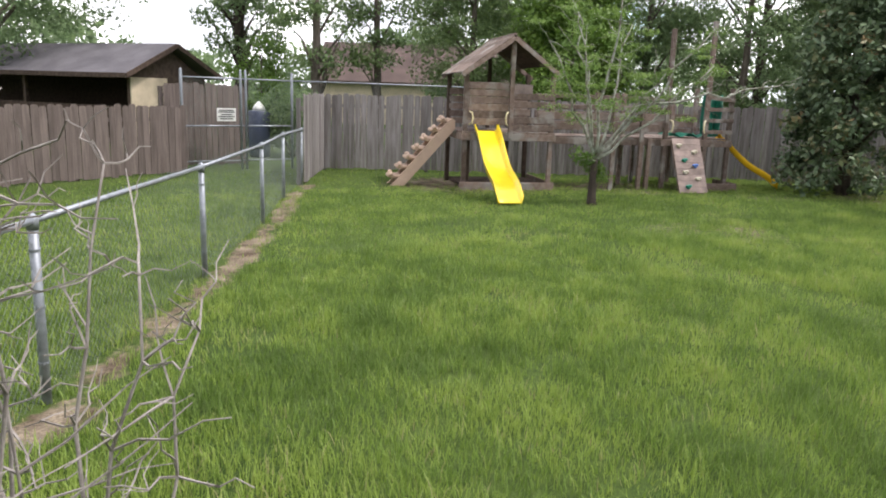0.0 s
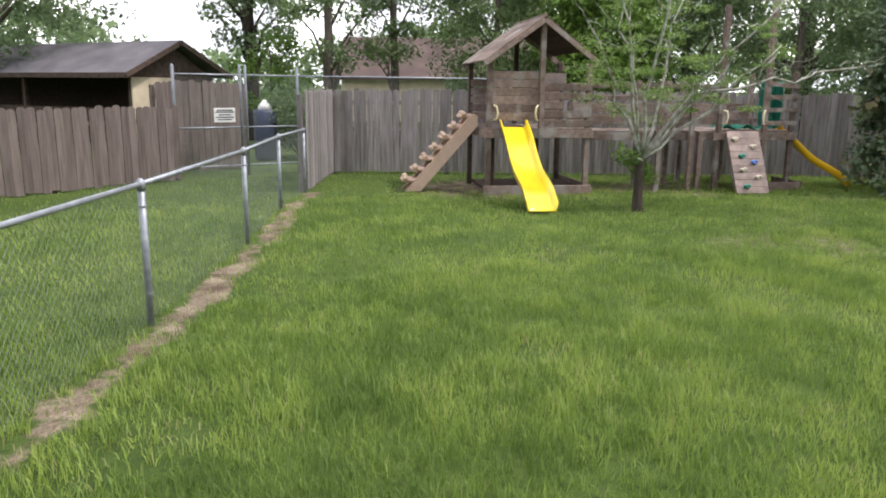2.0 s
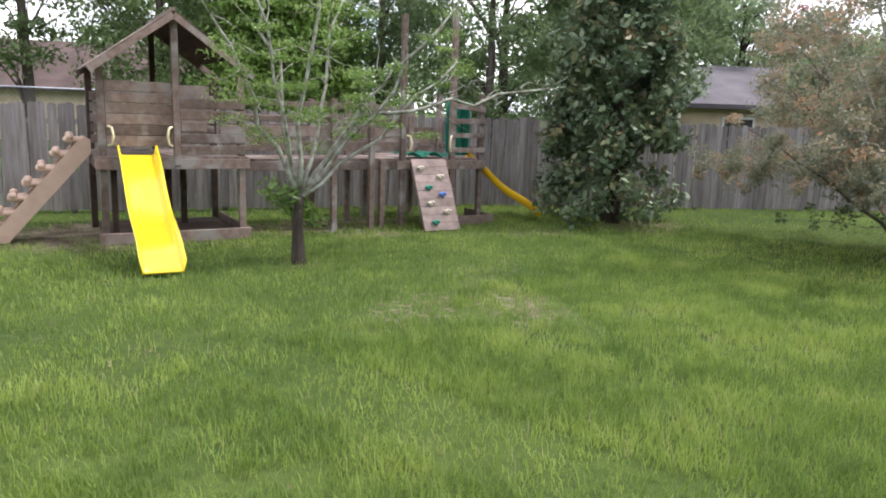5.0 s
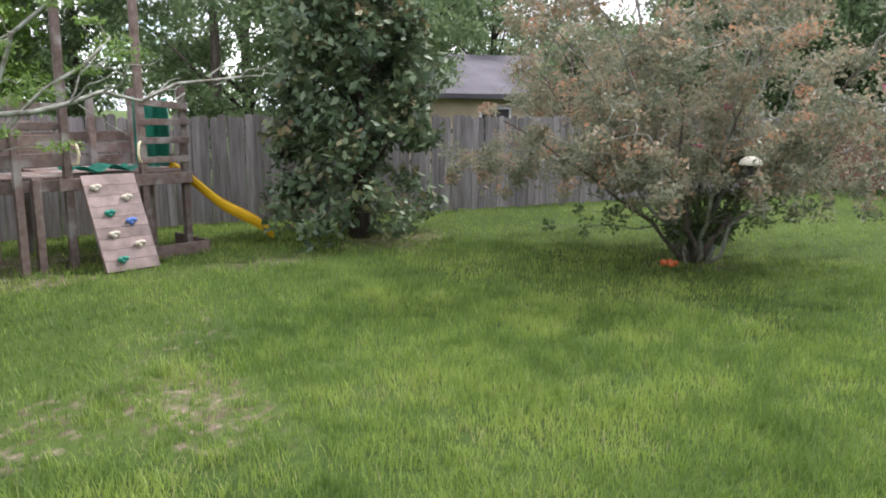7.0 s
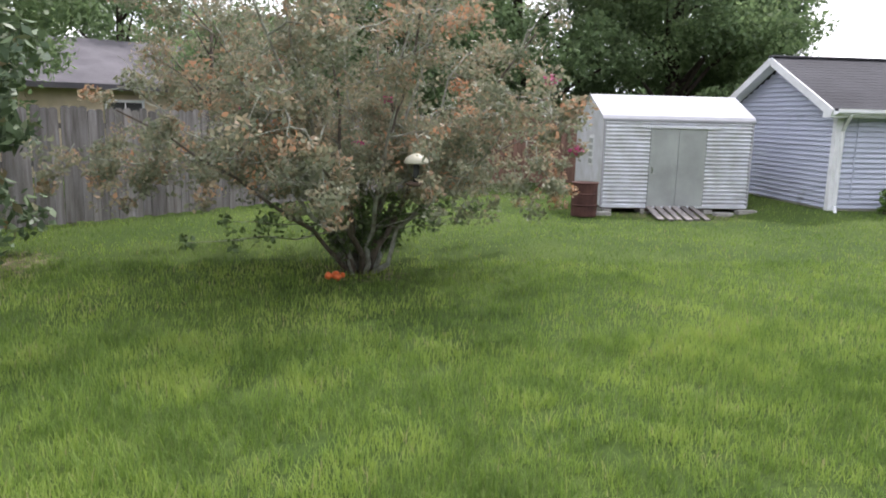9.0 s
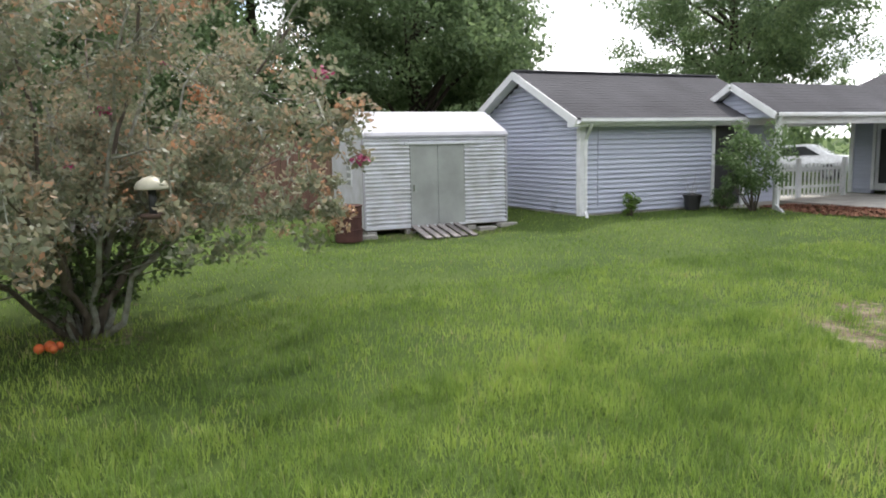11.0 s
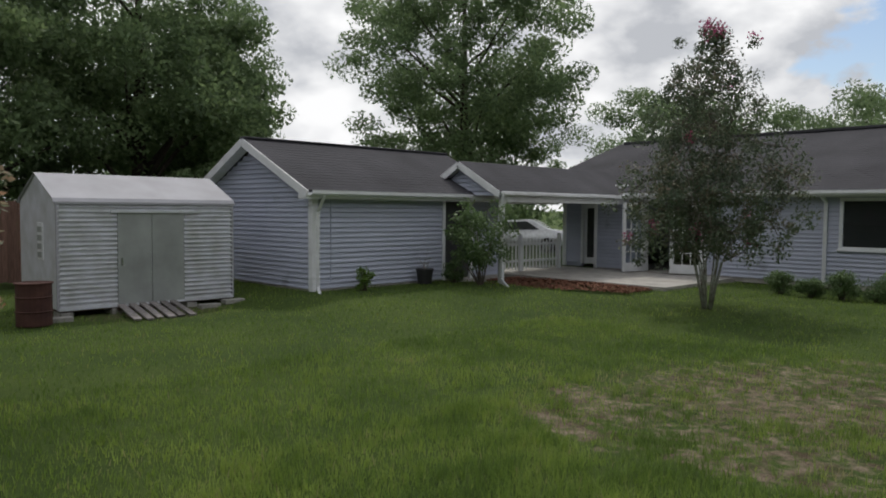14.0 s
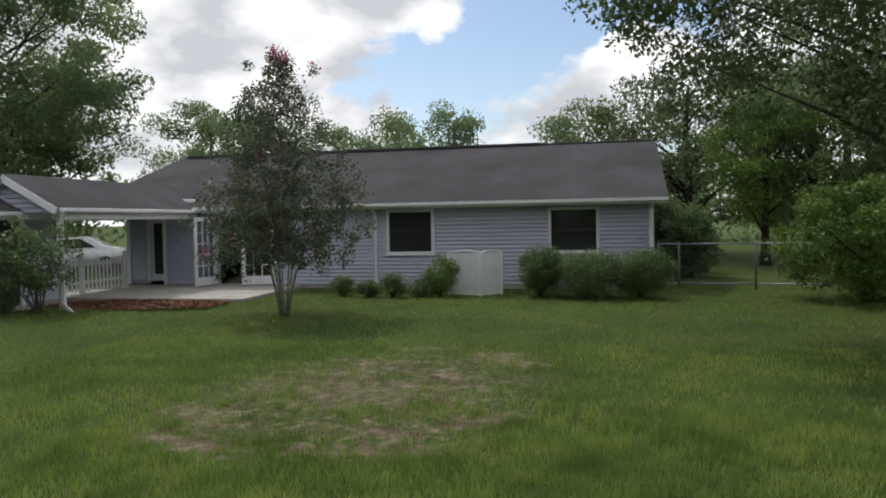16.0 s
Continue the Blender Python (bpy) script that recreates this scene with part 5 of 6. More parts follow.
    # green tarpaulin sagging over rail and deck
    for xa, xb, ya, yb, za, zb, nm in ((5.62, 6.06, Y + 0.3, Y + 0.32, F2 + 0.05, 2.12, "hung"), (x2 + 0.05, 5.45, Y - 0.1, Y + 0.35, F2 + 0.03, F2 + 0.1, "lying")):
        bm = bmesh.new()
        n, m = 14, 8
        g = []
        for i in range(n + 1):
            for j in range(m + 1):
                u, v = i / n, j / m
                w = 0.05 * math.sin(9 * u + 3 * v) + 0.03 * math.sin(17 * u + 1)
                if nm == "hung":
                    g.append(bm.verts.new((xa + (xb - xa) * u, ya + w, za + (zb - za) * v * (1 - 0.06 * math.sin(u * 3)))))
                else:
                    g.append(bm.verts.new((xa + (xb - xa) * u, ya + (yb - ya) * v, za + 0.03 + 0.05 * abs(math.sin(7 * u + 4 * v)) + 0.03 * math.sin(13 * u))))
        for i in range(n):
            for j in range(m):
                k = i * (m + 1) + j
                bm.faces.new((g[k], g[k + 1], g[k + m + 2], g[k + m + 1]))
        bmesh.ops.solidify(bm, geom=bm.faces[:], thickness=0.006)
        part("tarpaulin", bm, TARP, t, "crumpled green tarpaulin draped on the deck", local=True, smooth=True)


# ---- bushes, trees ----
def shrub(name, x, y, r, h, mat, seed, label, size=0.05, per=140, clumps=26, category="shrub", group="", stem=0.02, low=0.0, tight=0.3):
    rng = np.random.default_rng(seed)
    t = thing(name, pose(x, y, 0), label, category, group)
    cs = []
    while len(cs) < clumps:
        p = rng.uniform(-1, 1, 3)
        if 0.3 < np.linalg.norm(p) < 1:
            cs.append((x + p[0] * r * (1 - tight * 0.6), y + p[1] * r * (1 - tight * 0.6), low + (h - low) * (0.5 + p[2] * 0.5 * (1 - tight * 0.5))))
    bm = bmesh.new()
    for c in cs[:9]:
        b = Vector((x + rng.normal(0, 0.03), y + rng.normal(0, 0.03), -0.02))
        tube(bm, [b, b.lerp(Vector(c), 0.5) + Vector((0, 0, 0.05)), Vector(c)], [stem, stem * 0.7, 0.004], 5)
    part("stem", bm, BARK, t, smooth=True)
    leaves("foliage", cs, [r * tight * rng.uniform(0.8, 1.3) + 0.03 for _ in cs], per, size, mat, t, seed, flat=0.8)
    on_ground(t)
    return t


def crooked(bm, start, end, r0, r1, rng, n=6, wob=0.08, sides=6):
    s, e = Vector(start), Vector(end)
    pts = [s.lerp(e, i / n) + (Vector((rng.normal(0, wob), rng.normal(0, wob), rng.normal(0, wob))) if 0 < i < n else Vector()) for i in range(n + 1)]
    tube(bm, pts, [r0 + (r1 - r0) * i / n for i in range(n + 1)], sides)
    return pts


def crape_myrtle():
    """The wide many-stemmed one in the middle of the yard."""
    x, y = -15.95, -2.95
    rng = np.random.default_rng(41)
    t = thing("crape_myrtle", pose(x, y, 0), "broad many-stemmed crape myrtle with rusty tinted foliage", "tree")
    twigs = bmesh.new()
    cs, rs = [], []

    def sprig(p, r):
        cs.append(tuple(p))
        rs.append(r)

    for i in range(21):
        a = 2 * math.pi * i / 21 + rng.normal(0, 0.12)
        out = Vector((math.cos(a), math.sin(a), 0))
        full = 2.75 - 0.35 * math.sin(a)
        reach, top = ((full * rng.uniform(0.8, 0.95), rng.uniform(1.5, 2.1)), (full * rng.uniform(0.6, 0.85), rng.uniform(2.5, 3.3)), (full * rng.uniform(0.2, 0.5), rng.uniform(3.6, 4.5)))[i % 3]
        base = Vector((x, y, -0.02)) + out * rng.uniform(0.08, 0.2)
        knee = Vector((x, y, rng.uniform(0.7, 1.15))) + out * reach * rng.uniform(0.18, 0.3)
        tip = Vector((x, y, top)) + out * reach
        n = 9
        pts = []
        for k in range(n + 1):
            f = k / n
            p = base * (1 - f) ** 2 + knee * 2 * f * (1 - f) + tip * f * f
            if 0 < k < n:
                p += Vector(rng.normal(0, 0.045, 3).tolist())
            pts.append(p)
        r0 = rng.uniform(0.026, 0.042)
        part("stem", tube(bmesh.new(), pts, [r0 * (1 - 0.85 * k / n) + 0.003 for k in range(n + 1)], 7), LICHEN_BARK if i % 2 else BARK, t, smooth=True)
        for j in range(7):
            k = int(rng.integers(4, n + 1))
            s = pts[k]
            way = (out * rng.uniform(0.1, 1.0) + Vector((rng.normal(0, 0.7), rng.normal(0, 0.7), rng.normal(0.15, 0.5)))).normalized()
            e = s + way * rng.uniform(0.5, 1.0)
            h = Vector((e.x - x, e.y - y, 0))
            if h.length > full + 0.35:
                h = h.normalized() * (full + 0.35)
                e.x, e.y = x + h.x, y + h.y
            e.z = max(e.z, 1.5 if h.length < 1.6 else 1.25)
            bm = bmesh.new()
            p = crooked(bm, s, e, 0.012, 0.005, rng, 5, 0.04, 5)
            part("branch", bm, LICHEN_BARK, t, smooth=True)
            for q in p[2:]:
                for _ in range(2):
                    w = q + Vector((rng.normal(0, 0.2), rng.normal(0, 0.2), rng.normal(-0.02, 0.17)))
                    crooked(twigs, q, w, 0.005, 0.002, rng, 3, 0.02, 3)
                    if rng.random() < 0.85:
                        sprig(w, rng.uniform(0.11, 0.24))
            sprig(p[-1], 0.2)
    # drooping sprays round the skirt
    for i in range(22):
        a = rng.uniform(0, 2 * math.pi)
        r = (2.8 - 0.3 * math.sin(a)) * rng.uniform(0.8, 1.05)
        s = Vector((x + r * math.cos(a), y + r * math.sin(a), rng.uniform(1.35, 1.8)))
        e = s + Vector((0.25 * math.cos(a), 0.25 * math.sin(a), -rng.uniform(0.3, 0.75)))
        for q in crooked(twigs, s, e, 0.006, 0.002, rng, 4, 0.04, 4)[1:]:
            sprig(q, rng.uniform(0.09, 0.17))
    leaves("crown", cs, rs, 58, 0.062, MYRTLE_LEAF, t, 42, flat=0.8, long=1.8, clump=0.22, tint_shift=-0.09)
    # suckers and green shoots round the foot
    greens = []
    for i in range(34):
        a, r = rng.uniform(0, 2 * math.pi), rng.uniform(0.12, 0.5)
        e = Vector((x + r * math.cos(a), y + r * math.sin(a), rng.uniform(0.35, 0.95)))
        crooked(twigs, (x + 0.5 * r * math.cos(a), y + 0.5 * r * math.sin(a), -0.02), e, 0.009, 0.003, rng, 4, 0.03, 4)
        greens.append(tuple(e))
        greens.append((e.x, e.y, e.z * 0.65))
    for g in (Vector((-14.3, -4.6, 0.6)), Vector((-14.7, -4.3, 0.75)), Vector((-15.1, -3.9, 0.8)), Vector((-15.2, -1.9, 0.75)), Vector((-15.4, -2.2, 0.85)), Vector((-14.9, -1.75, 0.9))):
        bm = bmesh.new()
        p = crooked(bm, (x, y, 0.5), g, 0.012, 0.004, rng, 5, 0.03, 4)
        part("low_branch", bm, LICHEN_BARK, t, smooth=True)
        greens += [tuple(q) for q in p[3:]]
    leaves("low_foliage", greens, [rng.uniform(0.09, 0.2) for _ in greens], 34, 0.07, MYRTLE_GREEN, t, 43, flat=0.8, long=1.7, label="green shoots round the foot")
    tagged(part("twigs", twigs, LICHEN_BARK, t, "fine pale twigs"), kind="stuff")
    f = [cs[i] for i in rng.permutation(len(cs))[:9]]
    leaves("blossom", f, [0.08] * len(f), 40, 0.035, PINK, t, 44, long=1.2, label="sparse pink blossom")
    return t


def flowering_myrtle():
    x, y = -15.3, 11.05
    rng = np.random.default_rng(61)
    t = thing("crape_myrtle", pose(x, y, 0), "upright dark crape myrtle with pink blossom before the house", "tree")
    twigs = bmesh.new()
    cs, rs = [], []

    def half(z):
        """Half the crown's width at a height."""
        return 1.75 * max(math.sin(math.pi * min(max((z + 0.1) / 5.2, 0.02), 1) ** 0.75), 0.08)

    for i in range(12):
        a = 2 * math.pi * i / 12 + rng.normal(0, 0.2)
        top = (2.2, 3.0, 3.9, 4.4)[i % 4] + rng.normal(0, 0.15)
        r = half(top) * (0.85 if top < 3.5 else 0.6)
        b = Vector((x + 0.08 * math.cos(a), y + 0.08 * math.sin(a), -0.02))
        m = Vector((x + 0.26 * math.cos(a), y + 0.26 * math.sin(a), 0.85))
        e = Vector((x + r * math.cos(a), y + r * math.sin(a), top))
        bm = bmesh.new()
        pts = [b, b.lerp(m, 0.5) + Vector((0, 0, 0.05)), m] + [m.lerp(e, k / 6) + Vector(rng.normal(0, 0.04, 3).tolist()) for k in range(1, 7)]
        part("stem", tube(bm, pts, [0.02 - 0.002 * k for k in range(9)], 6), LICHEN_BARK, t, smooth=True)
        for q in pts[3:]:
            for _ in range(5):
                d = Vector((rng.normal(0, 0.45), rng.normal(0, 0.45), rng.normal(0.12, 0.25)))
                c = q + d
                k = math.hypot(c.x - x, c.y - y) / half(c.z)
                if k > 1.05:
                    c.x, c.y = x + (c.x - x) / k, y + (c.y - y) / k
                crooked(twigs, q, c, 0.008, 0.003, rng, 3, 0.02, 4)
                cs.append(tuple(c))
                rs.append(rng.uniform(0.13, 0.27))
    for i in range(90):
        z = rng.uniform(0.95, 4.6) if i % 3 else rng.uniform(1.0, 2.6)
        a, r = rng.uniform(0, 2 * math.pi), half(z) * math.sqrt(rng.uniform(0.2, 1))
        cs.append((x + r * math.cos(a), y + r * math.sin(a), z))
        rs.append(rng.uniform(0.14, 0.3))
    for k in range(14):
        z = rng.uniform(4.3, 4.95)
        cs.append((x + rng.normal(0, 0.42), y + rng.normal(0, 0.42), z))
        rs.append(0.14)
    leaves("crown", cs, rs, 72, 0.066, MYRTLE_RED, t, 62, flat=0.9, long=1.9, clump=0.2)
    tagged(part("twigs", twigs, BARK, t, "fine twigs"), kind="stuff")
    order = sorted(cs, key=lambda c: -c[2])
    tops = order[:9] + [cs[i] for i in rng.permutation(len(cs))[:9]]
    leaves("blossom", [(c[0], c[1], c[2] + 0.1) for c in tops], [0.14] * len(tops), 45, 0.045, PINK, t, 63, flat=1.2, long=1.2, label="pink blossom at the branch tips")


def lichen_tree():
    """The thin feathery tree before the play set."""
    x, y = -9.22, -8.95
    rng = np.random.default_rng(71)
    t = thing("small_tree", pose(x, y, 0), "small lichen-barked tree with feathery light green leaves", "tree")
    u, n = Vector((-0.927, 0.375, 0)), Vector((0.375, 0.927, 0))
    bm = bmesh.new()
    tube(bm, [(x, y, -0.05), (x, y, 0.06), (x + 0.01, y, 0.5), (x, y + 0.02, 0.85)], [0.13, 0.09, 0.065, 0.06], 9)
    part("trunk_base", bm, DARK_BARK, t, smooth=True)
    bm = bmesh.new()
    base = Vector((x, y + 0.02, 0.82))
    tips = []
    for du, dn, z, r in ((-1.05, 0.1, 2.9, 0.035), (-0.45, -0.4, 3.6, 0.032), (0.15, 0.35, 3.9, 0.034), (1.2, 0.2, 2.5, 0.036), (1.9, 0.4, 3.2, 0.03), (0.8, -0.6, 3.3, 0.03), (-0.7, 0.5, 3.2, 0.026), (2.2, 0.0, 2.6, 0.03)):
        e = base + u * du + n * dn + Vector((0, 0, z - 0.82))
        bm = bmesh.new()
        p = crooked(bm, base, e, r, 0.012, rng, 7, 0.06, 7)
        tips += p[3:]
        for q in p[3:]:
            for _ in range(2):
                w = q + u * rng.normal(0, 0.35) + n * rng.normal(0, 0.35) + Vector((0, 0, rng.normal(0.1, 0.2)))
                crooked(bm, q, w, 0.009, 0.003, rng, 3, 0.03, 4)
                tips.append(w)
        part("branch", bm, LICHEN_BARK, t, smooth=True)
    # the long bare limb towards the far slide
    bm = bmesh.new()
    s = base + u * 0.75 + Vector((0, 0, 1.0))
    crooked(bm, base, s, 0.035, 0.028, rng, 4, 0.04, 7)
    e = base + u * 3.35 + n * 0.35 + Vector((0, 0, 1.45))
    p = crooked(bm, s, e, 0.028, 0.012, rng, 8, 0.035, 6)
    for q in p[3:]:
        for _ in range(2):
            w = q + u * rng.uniform(0.1, 0.5) + n * rng.normal(0, 0.2) + Vector((0, 0, rng.normal(0.08, 0.13)))
            crooked(bm, q, w, 0.012, 0.004, rng, 4, 0.03, 4)
    part("branch", bm, LICHEN_BARK, t, "long bare limb crusted with pale lichen", smooth=True)
    cs = [tuple(c + Vector((0, 0, -0.04))) for c in tips if rng.random() < 0.6]
    leaves("foliage", cs, [rng.uniform(0.16, 0.36) for _ in cs], 105, 0.06, FEATHER_LEAF, t, 72, flat=0.3, long=3.0)
    leaves("low_shoot", [(x + 0.1 * k, y - 0.1, 0.75 + 0.07 * k) for k in range(-3, 4)], [0.22] * 7, 50, 0.13, LIGHT_LEAF, t, 73, flat=0.7, long=4.0, label="leafy shoots low on the trunk")


def bare_shrub():
    """The half-dead twiggy shrub by the chain-link fence."""
    x, y = 0.62, -0.56
    rng = np.random.default_rng(81)
    t = thing("bare_shrub", pose(x, y, 0), "nearly leafless twiggy shrub beside the chain-link fence", "shrub")
    twigs = bmesh.new()
    tips = []
    for i in range(16):
        a = 2 * math.pi * i / 8 + rng.normal(0, 0.2)
        reach = rng.uniform(0.1, 0.46)
        e = Vector((x + reach * math.cos(a), y + reach * math.sin(a), rng.uniform(1.35, 1.95)))
        bm = bmesh.new()
        p = crooked(bm, (x + 0.06 * math.cos(a), y + 0.06 * math.sin(a), -0.02), e, 0.0085, 0.0025, rng, 9, 0.022, 6)
        part("stem", bm, TWIG_BARK, t, smooth=True)
        for q in p[4:]:
            for _ in range(3):
                w = q + Vector((rng.normal(0, 0.11), rng.normal(0, 0.11), rng.normal(0.07, 0.07)))
                pp = crooked(twigs, q, w, 0.0034, 0.0014, rng, 4, 0.009, 4)
                crooked(twigs, pp[2], pp[2] + Vector((rng.normal(0, 0.05), rng.normal(0, 0.05), rng.normal(0.03, 0.035))), 0.002, 0.001, rng, 3, 0.005, 3)
                tips.append(w)
    tagged(part("twigs", twigs, TWIG_BARK, t, "fine pale twigs"), kind="stuff")
    cs = [tuple(c) for c in tips if 1.0 < c.z < 1.4][:18]
    leaves("foliage", cs, [0.05] * len(cs), 4, 0.06, LIGHT_LEAF, t, 82, long=1.8, label="few fresh green leaves")


def magnolia():
    x, y = -15.85, -7.9
    t, _ = tree("magnolia", x, y, 5.7, 0.05, 1.7, 1.7, 0.13, MAG_LEAF, DARK_BARK, 91, "dense dark green magnolia branched to the ground", clumps=130, per=100, size=0.165, cl=0.42, limbs=30, shape=0.72, flat=0.85)
    rng = np.random.default_rng(92)
    cs = [(x + 1.35 * (1 - z / 7.0) * math.cos(a), y + 1.35 * (1 - z / 7.0) * math.sin(a), z) for a, z in zip(rng.uniform(0, 6.3, 60), rng.uniform(0.2, 4.6, 60))]
    leaves("outer_foliage", cs, [0.34] * len(cs), 75, 0.165, MAG_LEAF, t, 93, flat=0.9, tint_shift=0.08)


# ---- neighbours ----
def neighbour_shed():
    """The long low building past the fence, open under its eaves."""
    t = thing("neighbour_building", pose(-4.2, -24.9, 0, 0, 0, 122), "low open-sided building with an old grey shingle roof", "building")
    L, D, ez, rz = -15, 3.4, 2.15, 3.2
    for a in (-0.5, D + 0.5):
        part("roof", prism(bmesh.new(), [(0, a, ez), (0, D / 2, rz), (0, D / 2, rz + 0.09), (0, a, ez + 0.09)], (0.4, 0, 0), (L, 0, 0)), SHINGLE_GREY, t, local=True)
        part("rake_board", beam(bmesh.new(), (0.42, a, ez + 0.02), (0.42, D / 2, rz + 0.02), 0.03, 0.15), DARK_WOOD, t, local=True)
    part("fascia", boxed(L, 0.4, -0.53, -0.5, ez - 0.05, ez + 0.1), DARK_WOOD, t, local=True)
    part("end_wall", prism(bmesh.new(), [(0, 0, 0), (0, D, 0), (0, D, ez), (0, D / 2, rz - 0.1), (0, 0, ez)], (0, 0, 0), (-0.12, 0, 0)), DARK_WOOD, t, local=True)
    part("end_panel", boxed(0.003, 0.05, 0.0, 1.55, 0, ez - 0.02), CREAM_WALL, t, "cream rendered panel", local=True)
    part("back_wall", boxed(L, -0.12, D - 0.1, D, 0, ez), DARK_WOOD, t, local=True)
    part("front_wall", boxed(L, -0.12, -0.05, 0, 0, 1.2), DARK_WOOD, t, local=True)
    for x in (-5, -9, -13):
        part("post", boxed(x - 0.06, x + 0.06, -0.06, 0.06, 0, ez), DARK_WOOD, t, local=True)


def far_house(x, y, turn, L, D, eave, ridge, wall, roof, label, wins=()):
    t = thing("neighbour_house", pose(x, y, 0, 0, 0, turn), label, "house", "neighbouring houses")
    part("wall", boxed(0, L, 0, D, 0, eave), wall, t, local=True)
    for s in (0, L - 0.1):
        part("gable_wall", prism(bmesh.new(), [(s, 0, eave), (s, D, eave), (s, D / 2, ridge - 0.1)], (0, 0, 0), (0.1, 0, 0)), wall, t, local=True)
    for a in (-0.5, D + 0.5):
        part("roof", prism(bmesh.new(), [(0, a, eave - 0.15), (0, D / 2, ridge), (0, D / 2, ridge + 0.15), (0, a, eave)], (-0.5, 0, 0), (L + 0.5, 0, 0)), roof, t, local=True)
    for x0, x1, z0, z1 in wins:
        w = part("window", boxed(x0, x1, -0.06, 0.0, z0, z1), TRIM, t, local=True)
        part("pane", boxed(x0 + 0.08, x1 - 0.08, -0.075, -0.062, z0 + 0.08, z1 - 0.08), BLIND, w, local=True)
        part("glazing_bar", boxed((x0 + x1) / 2 - 0.02, (x0 + x1) / 2 + 0.02, -0.085, -0.076, z0 + 0.08, z1 - 0.08), TRIM, w, local=True)
    return t


def bird_feeder():
    p = (-14.5, -2.4)
    t = thing("bird_feeder", pose(*p, 1.15), "hanging bird feeder under a pale domed baffle", "bird feeder")
    part("wire", tube(bmesh.new(), [(*p, 1.5), (*p, 2.2)], 0.003, 4), WIRE, t)
    part("dome", tube(bmesh.new(), [(*p, 1.375), (*p, 1.39), (*p, 1.43), (*p, 1.46), (*p, 1.475)], [0.125, 0.125, 0.105, 0.06, 0.01], 24), PALE_PLASTIC, t, "pale domed baffle", smooth=True)
    part("seed_tube", tube(bmesh.new(), [(*p, 1.18), (*p, 1.38)], 0.03, 12), BLIND, t, smooth=True)
    part("tray", tube(bmesh.new(), [(*p, 1.15), (*p, 1.16), (*p, 1.19)], [0.05, 0.095, 0.1], 18), DARK_WOOD, t, "dark seed tray", smooth=True)
    q = (-15.0, -3.07)
    t = thing("hanging_feeder", pose(*q, 0.98), "small clear hanging nectar feeder with a red base", "bird feeder")
    part("bottle", tube(bmesh.new(), [(*q, 1.0), (*q, 1.02), (*q, 1.16), (*q, 1.18)], [0.02, 0.032, 0.032, 0.015], 12), PALE_PLASTIC, t, smooth=True)
    part("base", tube(bmesh.new(), [(*q, 0.97), (*q, 1.0)], [0.03, 0.03], 12), RUST, t)
    part("wire", tube(bmesh.new(), [(*q, 1.18), (*q, 1.75)], 0.003, 4), WIRE, t)


def orange_toy():
    t = thing("orange_toy", pose(-15.45, -3.24, 0), "small orange plastic toy lying under the tree", "toy")
    bm = bmesh.new()
    for dx, dy, r in ((0, 0, 0.05), (0.08, 0.03, 0.04), (-0.05, 0.07, 0.035), (0.03, -0.08, 0.045)):
        bmesh.ops.create_icosphere(bm, subdivisions=2, radius=r, matrix=Matrix.Translation((-15.45 + dx, -3.24 + dy, r * 0.8)))
    part("body", bm, ORANGE, t, smooth=True)


def lattice_screen():
    """Two white lattice panels with arched tops, hinged round a corner."""
    t = thing("lattice_screen", pose(-11.95, 14.7, 0), "white lattice screen with arched tops before the wall", "screen")
    h = 1.02
    pts = [(-12.78, 15.0), (-11.93, 14.62), (-11.5, 15.15)]
    for a, b in zip(pts, pts[1:]):
        A, B = Vector((*a, 0)), Vector((*b, 0))
        d = (B - A)
        L = d.length
        d.normalize()
        bm = bmesh.new()
        for k in range(9):
            s0, s1 = k / 9, (k + 1) / 9
            z0, z1 = h + 0.07 * math.sin(math.pi * s0), h + 0.07 * math.sin(math.pi * s1)
            beam(bm, A + d * L * s0 + Vector((0, 0, z0)), A + d * L * s1 + Vector((0, 0, z1)), 0.03, 0.045)
        beam(bm, A + Vector((0, 0, 0.05)), B + Vector((0, 0, 0.05)), 0.03, 0.05)
        fr = part("frame", bm, TRIM, t)
        bm = bmesh.new()
        z1 = h
        step = 0.085
        n = int((L + z1) / step)
        for k in range(n):
            for way, off in ((1, 0.006), (-1, -0.006)):
                s0 = k * step - z1
                lo, hi = max(s0, 0), min(s0 + z1, L)
                if hi - lo < 0.03:
                    continue
                P, Q = (lo, hi) if way > 0 else (L - lo, L - hi)
                nrm = Vector((-d.y, d.x, 0))
                beam(bm, A + d * P + nrm * off + Vector((0, 0, lo - s0 + 0.05)), A + d * Q + nrm * off + Vector((0, 0, hi - s0)), 0.03, 0.008, up=nrm)
        tagged(part("lattice_slats", bm, TRIM, t), kind="stuff")
    for p in pts:
        part("post", boxed(p[0] - 0.03, p[0] + 0.03, p[1] - 0.03, p[1] + 0.03, 0, h + 0.03, bevel=0.004), TRIM, t)


